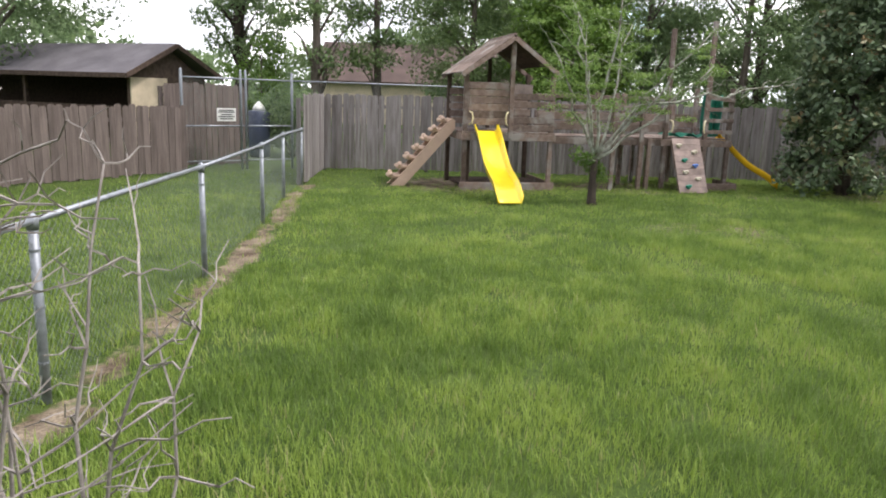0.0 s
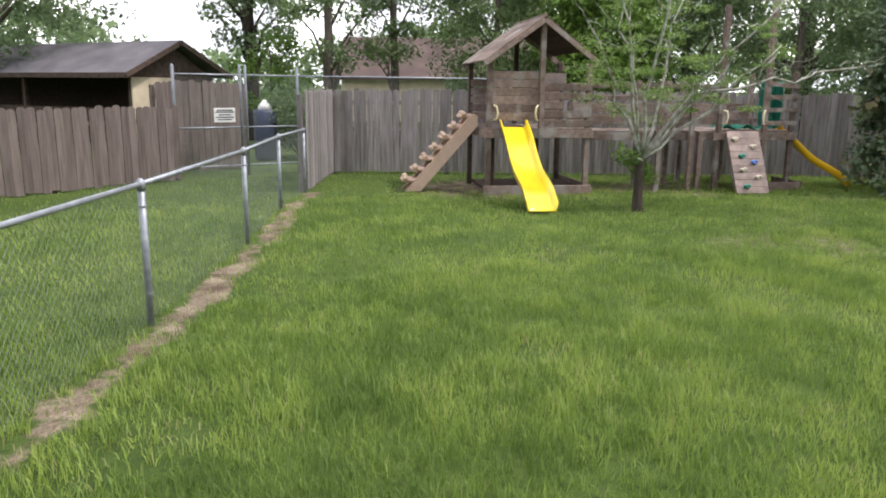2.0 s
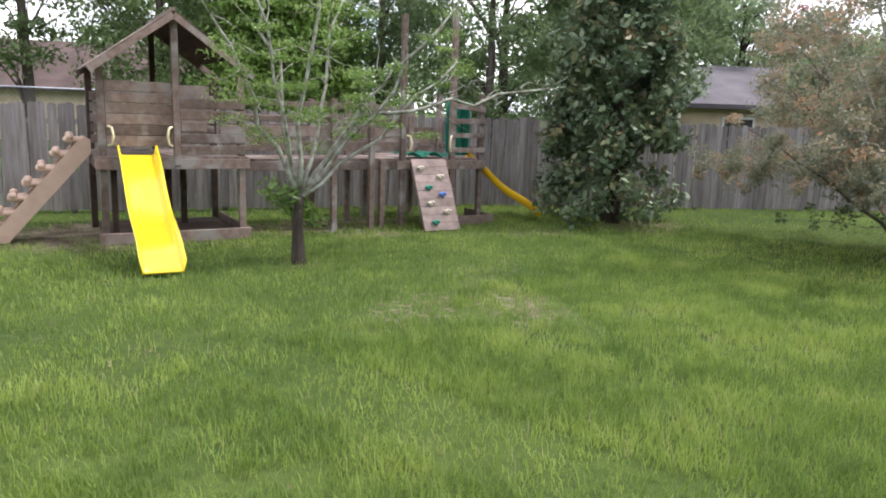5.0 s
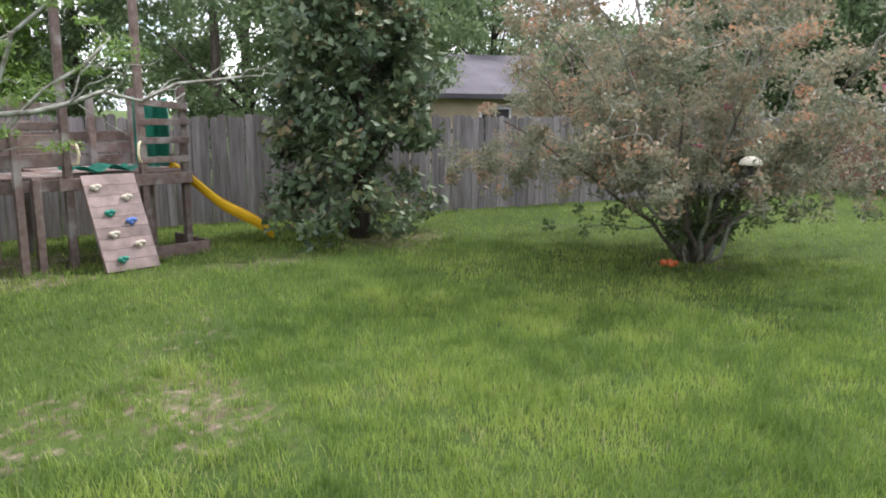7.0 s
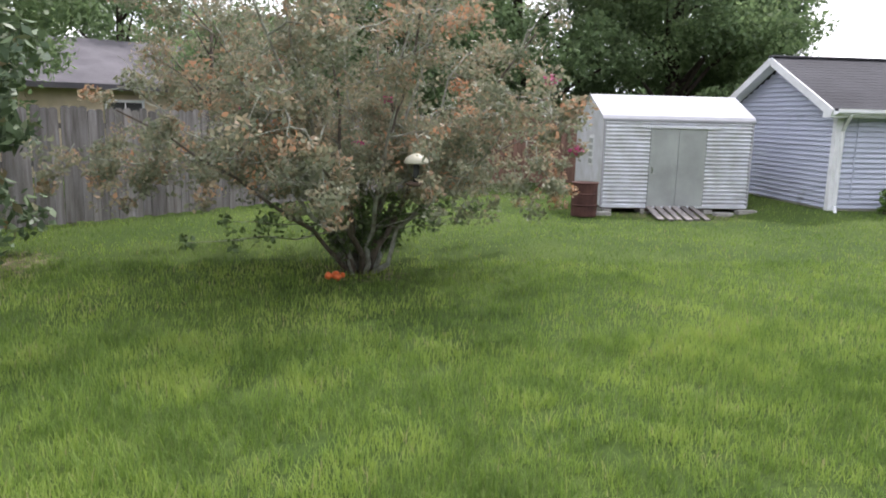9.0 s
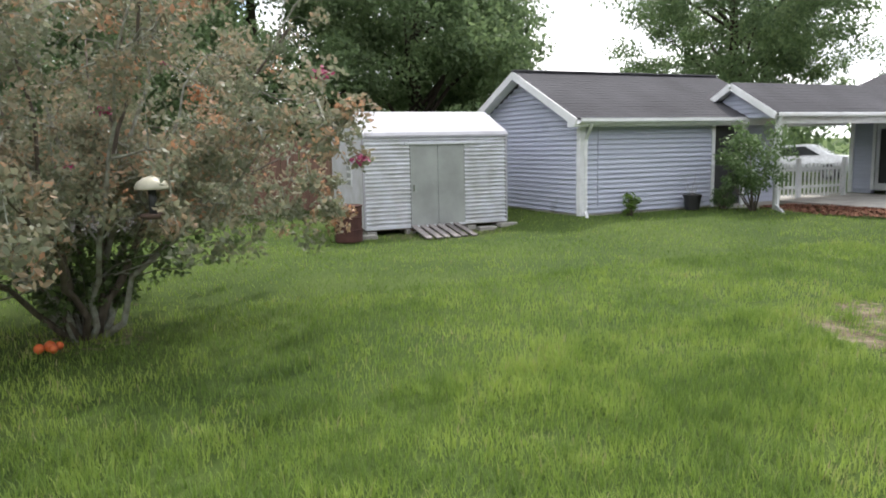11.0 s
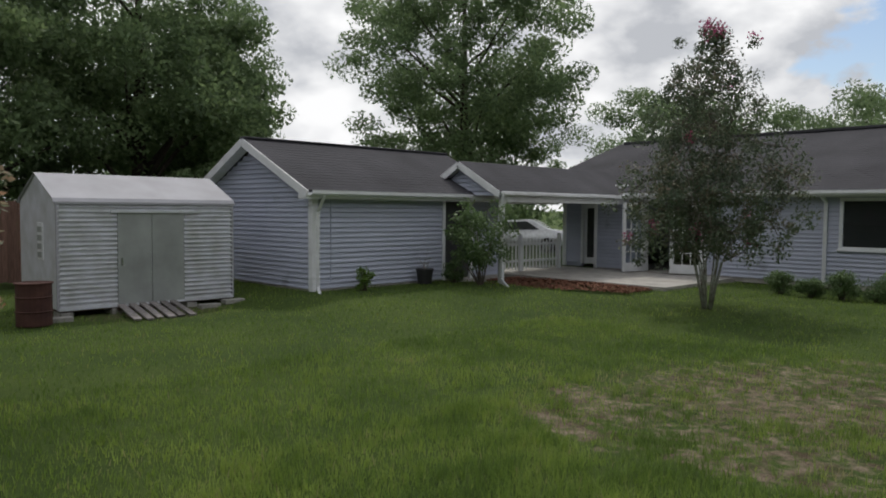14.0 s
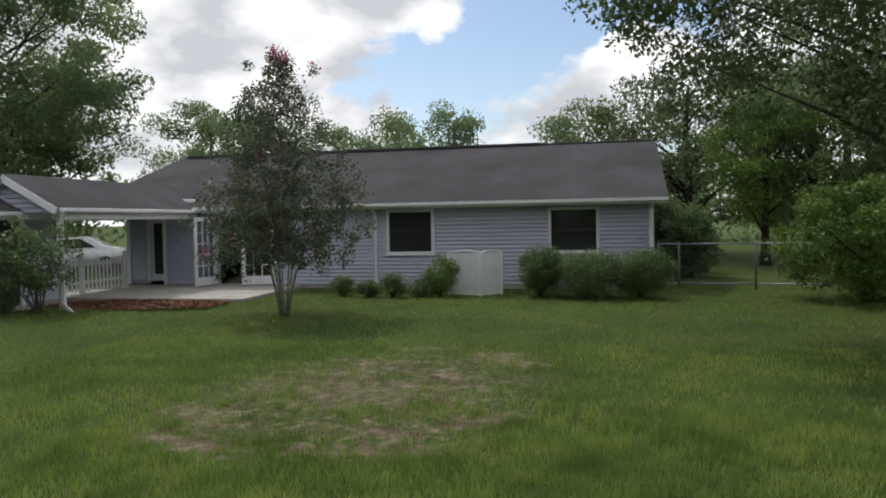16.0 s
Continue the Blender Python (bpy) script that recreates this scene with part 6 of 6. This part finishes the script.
def picket_fence():
    a, b = Vector((-22.4, 12.2, 0.08)), Vector((-22.35, 15.85, 0.08))
    t = thing("picket_fence", Matrix.Translation(a) @ Matrix.Rotation(math.atan2(b.y - a.y, b.x - a.x), 4, "Z"), "white picket fence across the covered walkway", "fence")
    L = (b - a).length
    me = picket_mesh(0.06, 0.86, 0.018, TRIM, "picket")
    n = 24
    for i in range(n):
        shared("picket", me, Matrix.Translation(((i + 0.5) * L / n, 0, 0.04 + 0.03 * math.sin(i * 0.9))), t)
    for z in (0.25, 0.72):
        part("rail", boxed(0, L, -0.045, -0.012, z, z + 0.07), TRIM, t, local=True)
    for x in (0.05, L / 2, L - 0.05):
        part("post", boxed(x - 0.045, x + 0.045, -0.14, -0.046, 0, 1.05, bevel=0.006), TRIM, t, local=True)


def side_gate():
    t = thing("chain_link_side_fence", pose(-6.9, 16.6, 0), "low chain-link fence and gate beside the house", "fence")
    pts = [(-7.7, 16.9), (-7.2, 16.9), (-5.4, 16.75), (-2.5, 16.5), (2.5, 16.0)]
    for p in pts:
        part("post", tube(bmesh.new(), [(*p, -0.05), (*p, 1.14), (*p, 1.18)], [0.03, 0.03, 0.01], 8), GALV, t, smooth=True)
    for p, q in zip(pts, pts[1:]):
        for z in (1.12, 0.12):
            part("rail", tube(bmesh.new(), [(*p, z), (*q, z)], 0.02, 7), GALV, t, smooth=True)
    bm = bmesh.new()
    for p, q in zip(pts, pts[1:]):
        wire_net(bm, p, q, 0.05, 1.1, 0.08)
    tagged(part("wire_mesh", bm, WIRE, t), kind="stuff")


def car():
    m = pose(-30.2, 23.6, 0, 0, 0, 25)
    t = thing("car", m, "white saloon car parked beyond the picket fence", "car")
    bm = bmesh.new()
    prism(bm, [(-2.2, 0, 0.3), (-2.25, 0, 0.62), (-1.9, 0, 0.85), (-1.35, 0, 0.92), (-0.75, 0, 1.36), (0.55, 0, 1.42), (1.3, 0, 0.98), (2.05, 0, 0.88), (2.25, 0, 0.6), (2.2, 0, 0.3)], (0, -0.86, 0), (0, 0.86, 0))
    bmesh.ops.bevel(bm, geom=bm.edges[:], offset=0.07, segments=2, affect="EDGES")
    part("body", bm, CAR_PAINT, t, local=True, smooth=True)
    for s in (-1, 1):
        part("side_window", prism(bmesh.new(), [(-1.2, 0, 0.95), (-0.7, 0, 1.28), (0.5, 0, 1.33), (1.05, 0, 0.98)], (0, s * 0.862, 0), (0, s * 0.872, 0)), BLIND, t, local=True)
        for x in (-1.35, 1.4):
            w = part("wheel", tube(bmesh.new(), [(x, s * 0.72, 0.31), (x, s * 0.9, 0.31)], 0.31, 20), TYRE, t, local=True)
            part("rim", tube(bmesh.new(), [(x, s * 0.88, 0.31), (x, s * 0.915, 0.31)], 0.2, 16), CHROME, w, local=True)
        part("headlight", boxed(2.12, 2.24, s * 0.6 - 0.15, s * 0.6 + 0.15, 0.62, 0.75, bevel=0.02), CHROME, t, local=True)


def patio():
    p = tagged(part("patio", boxed(-23.3, -17.25, 13.05, FY - 0.015, -0.05, 0.085, bevel=0.008), CONCRETE), "pale concrete patio slab before the house", "patio", kind="structure")
    t = thing("brick_edging", pose(-20.0, 11.2, 0), "row of red-brown paving bricks edging the bed", "edging")
    me = mesh_of(boxed(-0.1, 0.1, -0.05, 0.05, -0.03, 0.055, bevel=0.006), "brick", BRICK)
    rng = random.Random(7)
    i = 0
    for a, b in (((-21.4, 11.2), (-19.9, 11.05)), ((-19.9, 11.05), (-21.3, 13.0)), ((-21.45, 11.45), (-21.45, 13.0))):
        A, B = Vector((*a, 0)), Vector((*b, 0))
        n = int((B - A).length / 0.22)
        for k in range(n):
            q = A.lerp(B, (k + 0.5) / n) - Vector((-20.0, 11.2, 0))
            shared("brick", me, Matrix.Translation(q + Vector((0, 0, rng.uniform(-0.01, 0.01)))) @ Matrix.Rotation(math.atan2(B.y - A.y, B.x - A.x) + rng.gauss(0, 0.05), 4, "Z"), t)
    # mulch: a low bed of bark chips
    rng = np.random.default_rng(17)
    n = 5200
    x, y = rng.uniform(-21.2, -17.4, n), rng.uniform(11.15, 13.05, n)
    keep = (y > 11.15 + 0.28 * (x + 19.3)) & (((x + 19.2) / 2.1) ** 2 + ((y - 12.2) / 1.1) ** 2 < 1)
    x, y = x[keep], y[keep]
    n = len(x)
    z = 0.03 + 0.05 * np.exp(-((x + 19.3) ** 2 / 2.5 + (y - 12.2) ** 2 / 0.5)) + rng.uniform(0, 0.02, n)
    u = rng.normal(size=(n, 3)) * np.array([1, 1, 0.35])
    u /= np.linalg.norm(u, axis=1)[:, None]
    w = np.cross(u, np.array([0, 0, 1.0]) + rng.normal(0, 0.3, (n, 3)))
    s = rng.uniform(0.03, 0.065, n)[:, None]
    p = np.stack([x, y, z], 1)
    v = np.stack([p - u * s, p + w * s * 0.4, p + u * s, p - w * s * 0.4], 1).reshape(-1, 3)
    ob = raw_mesh("mulch", v, np.arange(n * 4), 4, MULCH, None, np.repeat(rng.random(n), 4))
    tagged(ob, "red-brown bark mulch in the bed by the patio", "mulch", kind="stuff")


def pot_plant(x, y, r, h, label, seed):
    t = thing("plant_pot", pose(x, y, 0), label, "plant pot")
    part("pot", tube(bmesh.new(), [(x, y, 0), (x, y, h - 0.05), (x, y, h - 0.04), (x, y, h), (x, y, h - 0.03)], [r * 0.75, r * 0.95, r * 1.05, r * 1.05, r * 0.85], 16), BLACK, t)
    bm = bmesh.new()
    rng = np.random.default_rng(seed)
    for k in range(6):
        crooked(bm, (x, y, h - 0.04), (x + rng.normal(0, 0.12), y + rng.normal(0, 0.12), h + rng.uniform(0.2, 0.5)), 0.006, 0.002, rng, 4, 0.02, 4)
    part("dry_stems", bm, TWIG_BARK, t)
    on_ground(t)


def water_butt():
    """The dark bin with a pale lid seen through the chain-link gate."""
    t = thing("dark_bin", pose(-6.6, -19.6, 0), "dark blue bin with a pale rounded lid behind the gate", "bin")
    part("body", tube(bmesh.new(), [(-6.6, -19.6, 0), (-6.6, -19.6, 0.1), (-6.6, -19.6, 1.25), (-6.6, -19.6, 1.3)], [0.26, 0.3, 0.3, 0.27], 16), BLUE_PLASTIC, t, smooth=True)
    part("lid", tube(bmesh.new(), [(-6.6, -19.6, 1.3), (-6.6, -19.6, 1.42), (-6.6, -19.6, 1.55)], [0.2, 0.15, 0.03], 14), SIGN_WHITE, t, smooth=True)


# ---- build ----
lawn()
house()
garage()
breezeway()
patio()
metal_shed()
steel_drum()
low_chain_fence()
tall_chain_fence()
board_fence((-5.35, -13.35), (-7.02, -16.1), 1.8, GREY_WOOD, "weathered grey board fence at the yard's corner", 1, front=1)
board_fence((-7.05, -16.12), (-15.8, -11.0), 1.82, GREY_WOOD, "weathered grey board fence behind the play set", 2, front=1)
board_fence((-15.8, -11.0), (-26.6, -0.7), 1.82, GREY_WOOD, "weathered grey board fence along the side of the yard", 3, front=1)
board_fence((-27.0, -0.2), (-30.5, 8.5), 1.9, RED_FENCE, "reddish stained board fence behind the shed", 4, front=1)
board_fence((6.5, -11.9), (1.0, -14.15), 1.5, BROWN_FENCE, "brown weathered board fence of the neighbouring yard", 5, w=0.15, gap=0.003, front=1, uneven=0.04)
board_fence((0.98, -14.16), (-3.72, -16.18), 1.45, BROWN_FENCE, "brown weathered board fence ending at the gate post", 6, w=0.15, gap=0.003, front=1, uneven=0.04)
# grey boards given the brown fence's darker wood to stand in for shade
board_fence((-3.5, -17.35), (-5.6, -17.8), 1.95, BROWN_FENCE, "grey board fence standing behind the chain-link gate", 7, front=1)
play_set()
neighbour_shed()
far_house(-17.8, -40.6, 146.5, 12, 8, 2.5, 4.8, CREAM_WALL, SHINGLE_BROWN, "neighbouring house with a brown hipped roof beyond trees")
far_house(-27.5, -12.0, 128, 11, 8, 2.5, 3.9, CREAM_WALL, SHINGLE_GREY, "neighbouring cream house beyond the board fence", ((2.2, 3.3, 0.9, 2.1),))
crape_myrtle()
magnolia()
lichen_tree()
bare_shrub()
flowering_myrtle()
bird_feeder()
orange_toy()
lattice_screen()
picket_fence()
side_gate()
car()
water_butt()
pot_plant(-21.2, 9.35, 0.2, 0.34, "black plastic pot with dry stems against the garage", 5)
shrub("shrub", -21.1, 7.5, 0.24, 0.45, LIGHT_LEAF, 101, "small bright green shrub by the garage corner", 0.06, 60, 14)
shrub("shrub", -21.05, 10.15, 0.28, 0.48, HEDGE_LEAF, 102, "low dark shrub against the garage wall", 0.05, 90, 18)
shrub("tall_shrub", -20.3, 10.2, 0.85, 2.0, HEDGE_LEAF, 103, "tall loose green shrub beside the walkway post", 0.08, 75, 60, low=0.2, tight=0.24)
for k, (x, y, r, h) in enumerate(((-15.35, 14.6, 0.33, 0.5), (-14.6, 14.3, 0.29, 0.45), (-14.0, 14.3, 0.38, 0.62), (-13.35, 14.4, 0.34, 0.48))):
    shrub("clipped_shrub", x, y, r, h, HEDGE_LEAF, 110 + k, "small round clipped shrub before the house wall", 0.04, 170, 26, group="clipped shrubs along the house", tight=0.35)
shrub("shrub", -12.95, 14.75, 0.52, 1.0, LIGHT_LEAF, 120, "loose yellow-green shrub beside the lattice screen", 0.05, 160, 34)
for k, (x, y, r, h) in enumerate(((-10.5, 14.8, 0.6, 1.18), (-9.35, 14.5, 0.86, 1.1), (-8.25, 14.65, 0.78, 1.18))):
    shrub("hedge_bush", x, y, r, h, HEDGE_LEAF, 125 + k, "dense clipped green bush beneath the window", 0.04, 330, 80, group="clipped bushes under the window", tight=0.3)
# trees beyond the board fence
TREES = "trees beyond the fence"
tree("broadleaf_tree", -9.6, -22.5, 9.5, 2.4, 2.0, 2.0, 0.2, PINE_LEAF, BARK, 201, "slender tall tree behind the board fence", clumps=42, per=150, size=0.16, cl=0.8, gap=0.3, group=TREES)
tree("broadleaf_tree", -11.6, -22.0, 10.0, 2.0, 1.4, 1.4, 0.16, PINE_LEAF, BARK, 202, "slender tall tree behind the board fence", clumps=34, per=150, size=0.16, cl=0.7, gap=0.25, group=TREES)
tree("broadleaf_tree", -8.6, -27.3, 12, 3.0, 2.4, 2.4, 0.3, OAK_LEAF, DARK_BARK, 203, "tall dark tree beyond the gate", clumps=60, per=150, size=0.2, cl=1.0, gap=0.3, group=TREES)
tree("broadleaf_tree", -0.2, -30.5, 11, 2.8, 5.5, 4.0, 0.35, OAK_LEAF, BARK, 204, "spreading tree behind the low building", clumps=150, per=170, size=0.2, cl=1.2, gap=0.05, group=TREES)
tree("broadleaf_tree", -8.3, -24.2, 3.6, 0.4, 1.5, 1.2, 0.08, LIGHT_LEAF, BARK, 205, "bright green young tree behind the gate", clumps=40, per=140, size=0.12, cl=0.5, group=TREES)
for k, (x, y, h, r, mat) in enumerate(((-13.8, -19.5, 9.5, 2.0, PINE_LEAF), (-16.2, -18.3, 10.5, 2.1, PINE_LEAF), (-18.6, -16.4, 10.0, 2.1, OAK_LEAF), (-19.9, -13.6, 9.0, 2.3, OAK_LEAF), (-15.0, -16.0, 6.0, 1.6, LIGHT_LEAF))):
    tree("broadleaf_tree", x, y, h, 0.6, r, r, 0.15, mat, BARK, 210 + k, "tall leafy tree close behind the board fence", clumps=95, per=230, size=0.14, cl=0.8, group=TREES, tint_shift=0.06)
tree("broadleaf_tree", -22.3, -10.9, 8.5, 1.2, 2.6, 2.6, 0.25, OAK_LEAF, DARK_BARK, 220, "dark tree behind the magnolia and fence", clumps=110, per=230, size=0.15, cl=0.8, group=TREES, tint_shift=0.1)
tree("flowering_tree", -25.4, -6.6, 4.6, 1.4, 1.6, 1.6, 0.12, MYRTLE_LEAF, BARK, 221, "rusty-leaved tree beyond the fence", clumps=50, per=130, size=0.1, cl=0.55, group=TREES)
for k, (x, y, h, r, mat) in enumerate(((-36, -12, 8, 3.5, OAK_LEAF), (-32, -6.5, 4.8, 2.6, OAK_LEAF), (-43, -5, 6.5, 4, OAK_LEAF), (-30, -20, 11, 5, OAK_LEAF), (-22, -26, 11, 5, OAK_LEAF))):
    tree("broadleaf_tree", x, y, h, 1.2, r, r, 0.3, mat, DARK_BARK, 230 + k, "distant broadleaf tree beyond the fences", clumps=80, per=240, size=0.22, cl=1.25, group=TREES)
# dark trees behind the shed
for k, (x, y, h, r) in enumerate(((-33.5, 2.2, 10.5, 4.2), (-34.4, 8.3, 11.5, 4.4), (-31.5, -1.2, 10.5, 3.8), (-36.5, 11.0, 10.5, 3.8))):
    tree("broadleaf_tree", x, y, h, 0.8, r, r, 0.35, OAK_LEAF, DARK_BARK, 240 + k, "large dark green tree behind the shed", clumps=150, per=300, size=0.2, cl=1.15, limbs=20, group="trees behind the shed")
tree("broadleaf_tree", -33.9, 23.7, 15.5, 2.6, 5.8, 5.8, 0.32, OAK_LEAF, DARK_BARK, 250, "tall airy tree rising behind the garage roof", clumps=230, per=270, size=0.21, cl=1.15, limbs=26, gap=0.1, group="trees behind the house", tint_shift=0.08)
for k, (x, y, h, r) in enumerate(((-27, 33, 8, 4), (-21.5, 36, 7.5, 3.5), (-21.4, 41.7, 8.6, 1.2), (-18, 42.5, 9.2, 1.8), (-8.5, 37, 8.2, 4.0), (-36, 28, 10, 5), (-32, 38, 9, 5))):
    tree("broadleaf_tree", x, y, h, 1.5, r, r, 0.25, OAK_LEAF, DARK_BARK, 260 + k, "broadleaf tree beyond the house roof", clumps=60, per=240, size=0.2, cl=1.1, gap=0.1, group="trees behind the house")
for k, (x, y, h, r) in enumerate(((-5.5, 31, 8.5, 4.5), (-1.5, 27, 8.8, 4.2), (2.5, 22, 9, 4.2), (1.5, 33, 9, 5), (6, 30, 10, 5), (9, 20, 10, 5), (10, 8, 9, 4.5), (10, -4, 9, 4.5), (8, -14, 9, 4.5))):
    tree("broadleaf_tree", x, y, h, 1.2, r, r, 0.3, OAK_LEAF if k % 3 else MYRTLE_GREEN, DARK_BARK, 270 + k, "broadleaf tree at the open side of the yard", clumps=90, per=240, size=0.19, cl=1.15, gap=0.05, group="trees beside the yard")
tree("small_tree", -3.7, 14.2, 2.5, 0.05, 1.8, 1.5, 0.1, LIGHT_LEAF, DARK_BARK, 290, "bushy green tree beside the house corner", clumps=90, per=230, size=0.09, cl=0.5, gap=0.2)
tree("overhanging_tree", -3.7, 8.0, 8.2, 2.9, 5.5, 4.8, 0.15, MYRTLE_GREEN, DARK_BARK, 291, "shade tree with low hanging boughs over the lawn", clumps=300, per=290, size=0.11, cl=0.9, limbs=14, gap=0.04, lean=(-0.5, 0.8))
tree("broadleaf_tree", -3.4, 25.5, 6.6, 1.5, 2.6, 2.4, 0.16, LIGHT_LEAF, DARK_BARK, 292, "olive-leaved tree standing beyond the side fence", clumps=80, per=220, size=0.11, cl=0.7, group="trees beside the yard", tint_shift=0.05)
for k, (x, y, r, h) in enumerate(((-6.5, 20.3, 1.0, 2.2), (-7.0, 22.5, 1.2, 2.6), (-1.6, 17.6, 1.4, 2.4), (-0.6, 20.5, 1.6, 2.6))):
    shrub("tall_bush", x, y, r, h, (HEDGE_LEAF, OAK_LEAF, LIGHT_LEAF)[k % 3], 330 + k, "overgrown bush beyond the side fence", 0.11, 200, 50, group="bushes beyond the side fence", stem=0.03)


def far_woods():
    """Woods all round the neighbourhood, too far to pick apart."""
    rng = np.random.default_rng(340)
    a = rng.uniform(0, 2 * math.pi, 1500)
    r = rng.uniform(47, 60, 1500)
    top = 3.6 + 3.2 * value_noise(a * 9, a * 0, 1.0, 5)
    z = rng.uniform(0.2, 1, 1500) * top
    ob = leaves("far_woods", np.stack([-11 + r * np.cos(a), 2 + r * np.sin(a), z], 1), rng.uniform(1.2, 2.2, 1500), 55, 0.55, OAK_LEAF, None, 341)
    tagged(ob, "distant green woods round the neighbourhood", "woods", kind="stuff")


far_woods()
shrub("vine_bush", -7.6, -19.6, 1.1, 2.3, OAK_LEAF, 350, "overgrown vines behind the chain-link gate", 0.1, 150, 46, category="bush")
grass("near_grass", -16.5, 3.0, -12.5, 8.0, 300000, 0.03, 0.10, 0.0075, 301, "uncut green lawn grass blades")
for k, (x0, x1, y0, y1, n) in enumerate(((-6.2, 1.6, -7.0, -0.4, 85000), (-13.2, -7.0, -6.6, 0.3, 75000), (-13.6, -6.4, 0.3, 4.6, 55000))):
    grass("tall_grass", x0, x1, y0, y1, n, 0.05, 0.135, 0.0058, 305 + k, "longer leaning lawn grass blades in tufts", thin=4.5)
grass("far_grass", -27.0, 5.5, -16.0, 17.0, 170000, 0.028, 0.075, 0.011, 302, "green lawn grass blades further off")
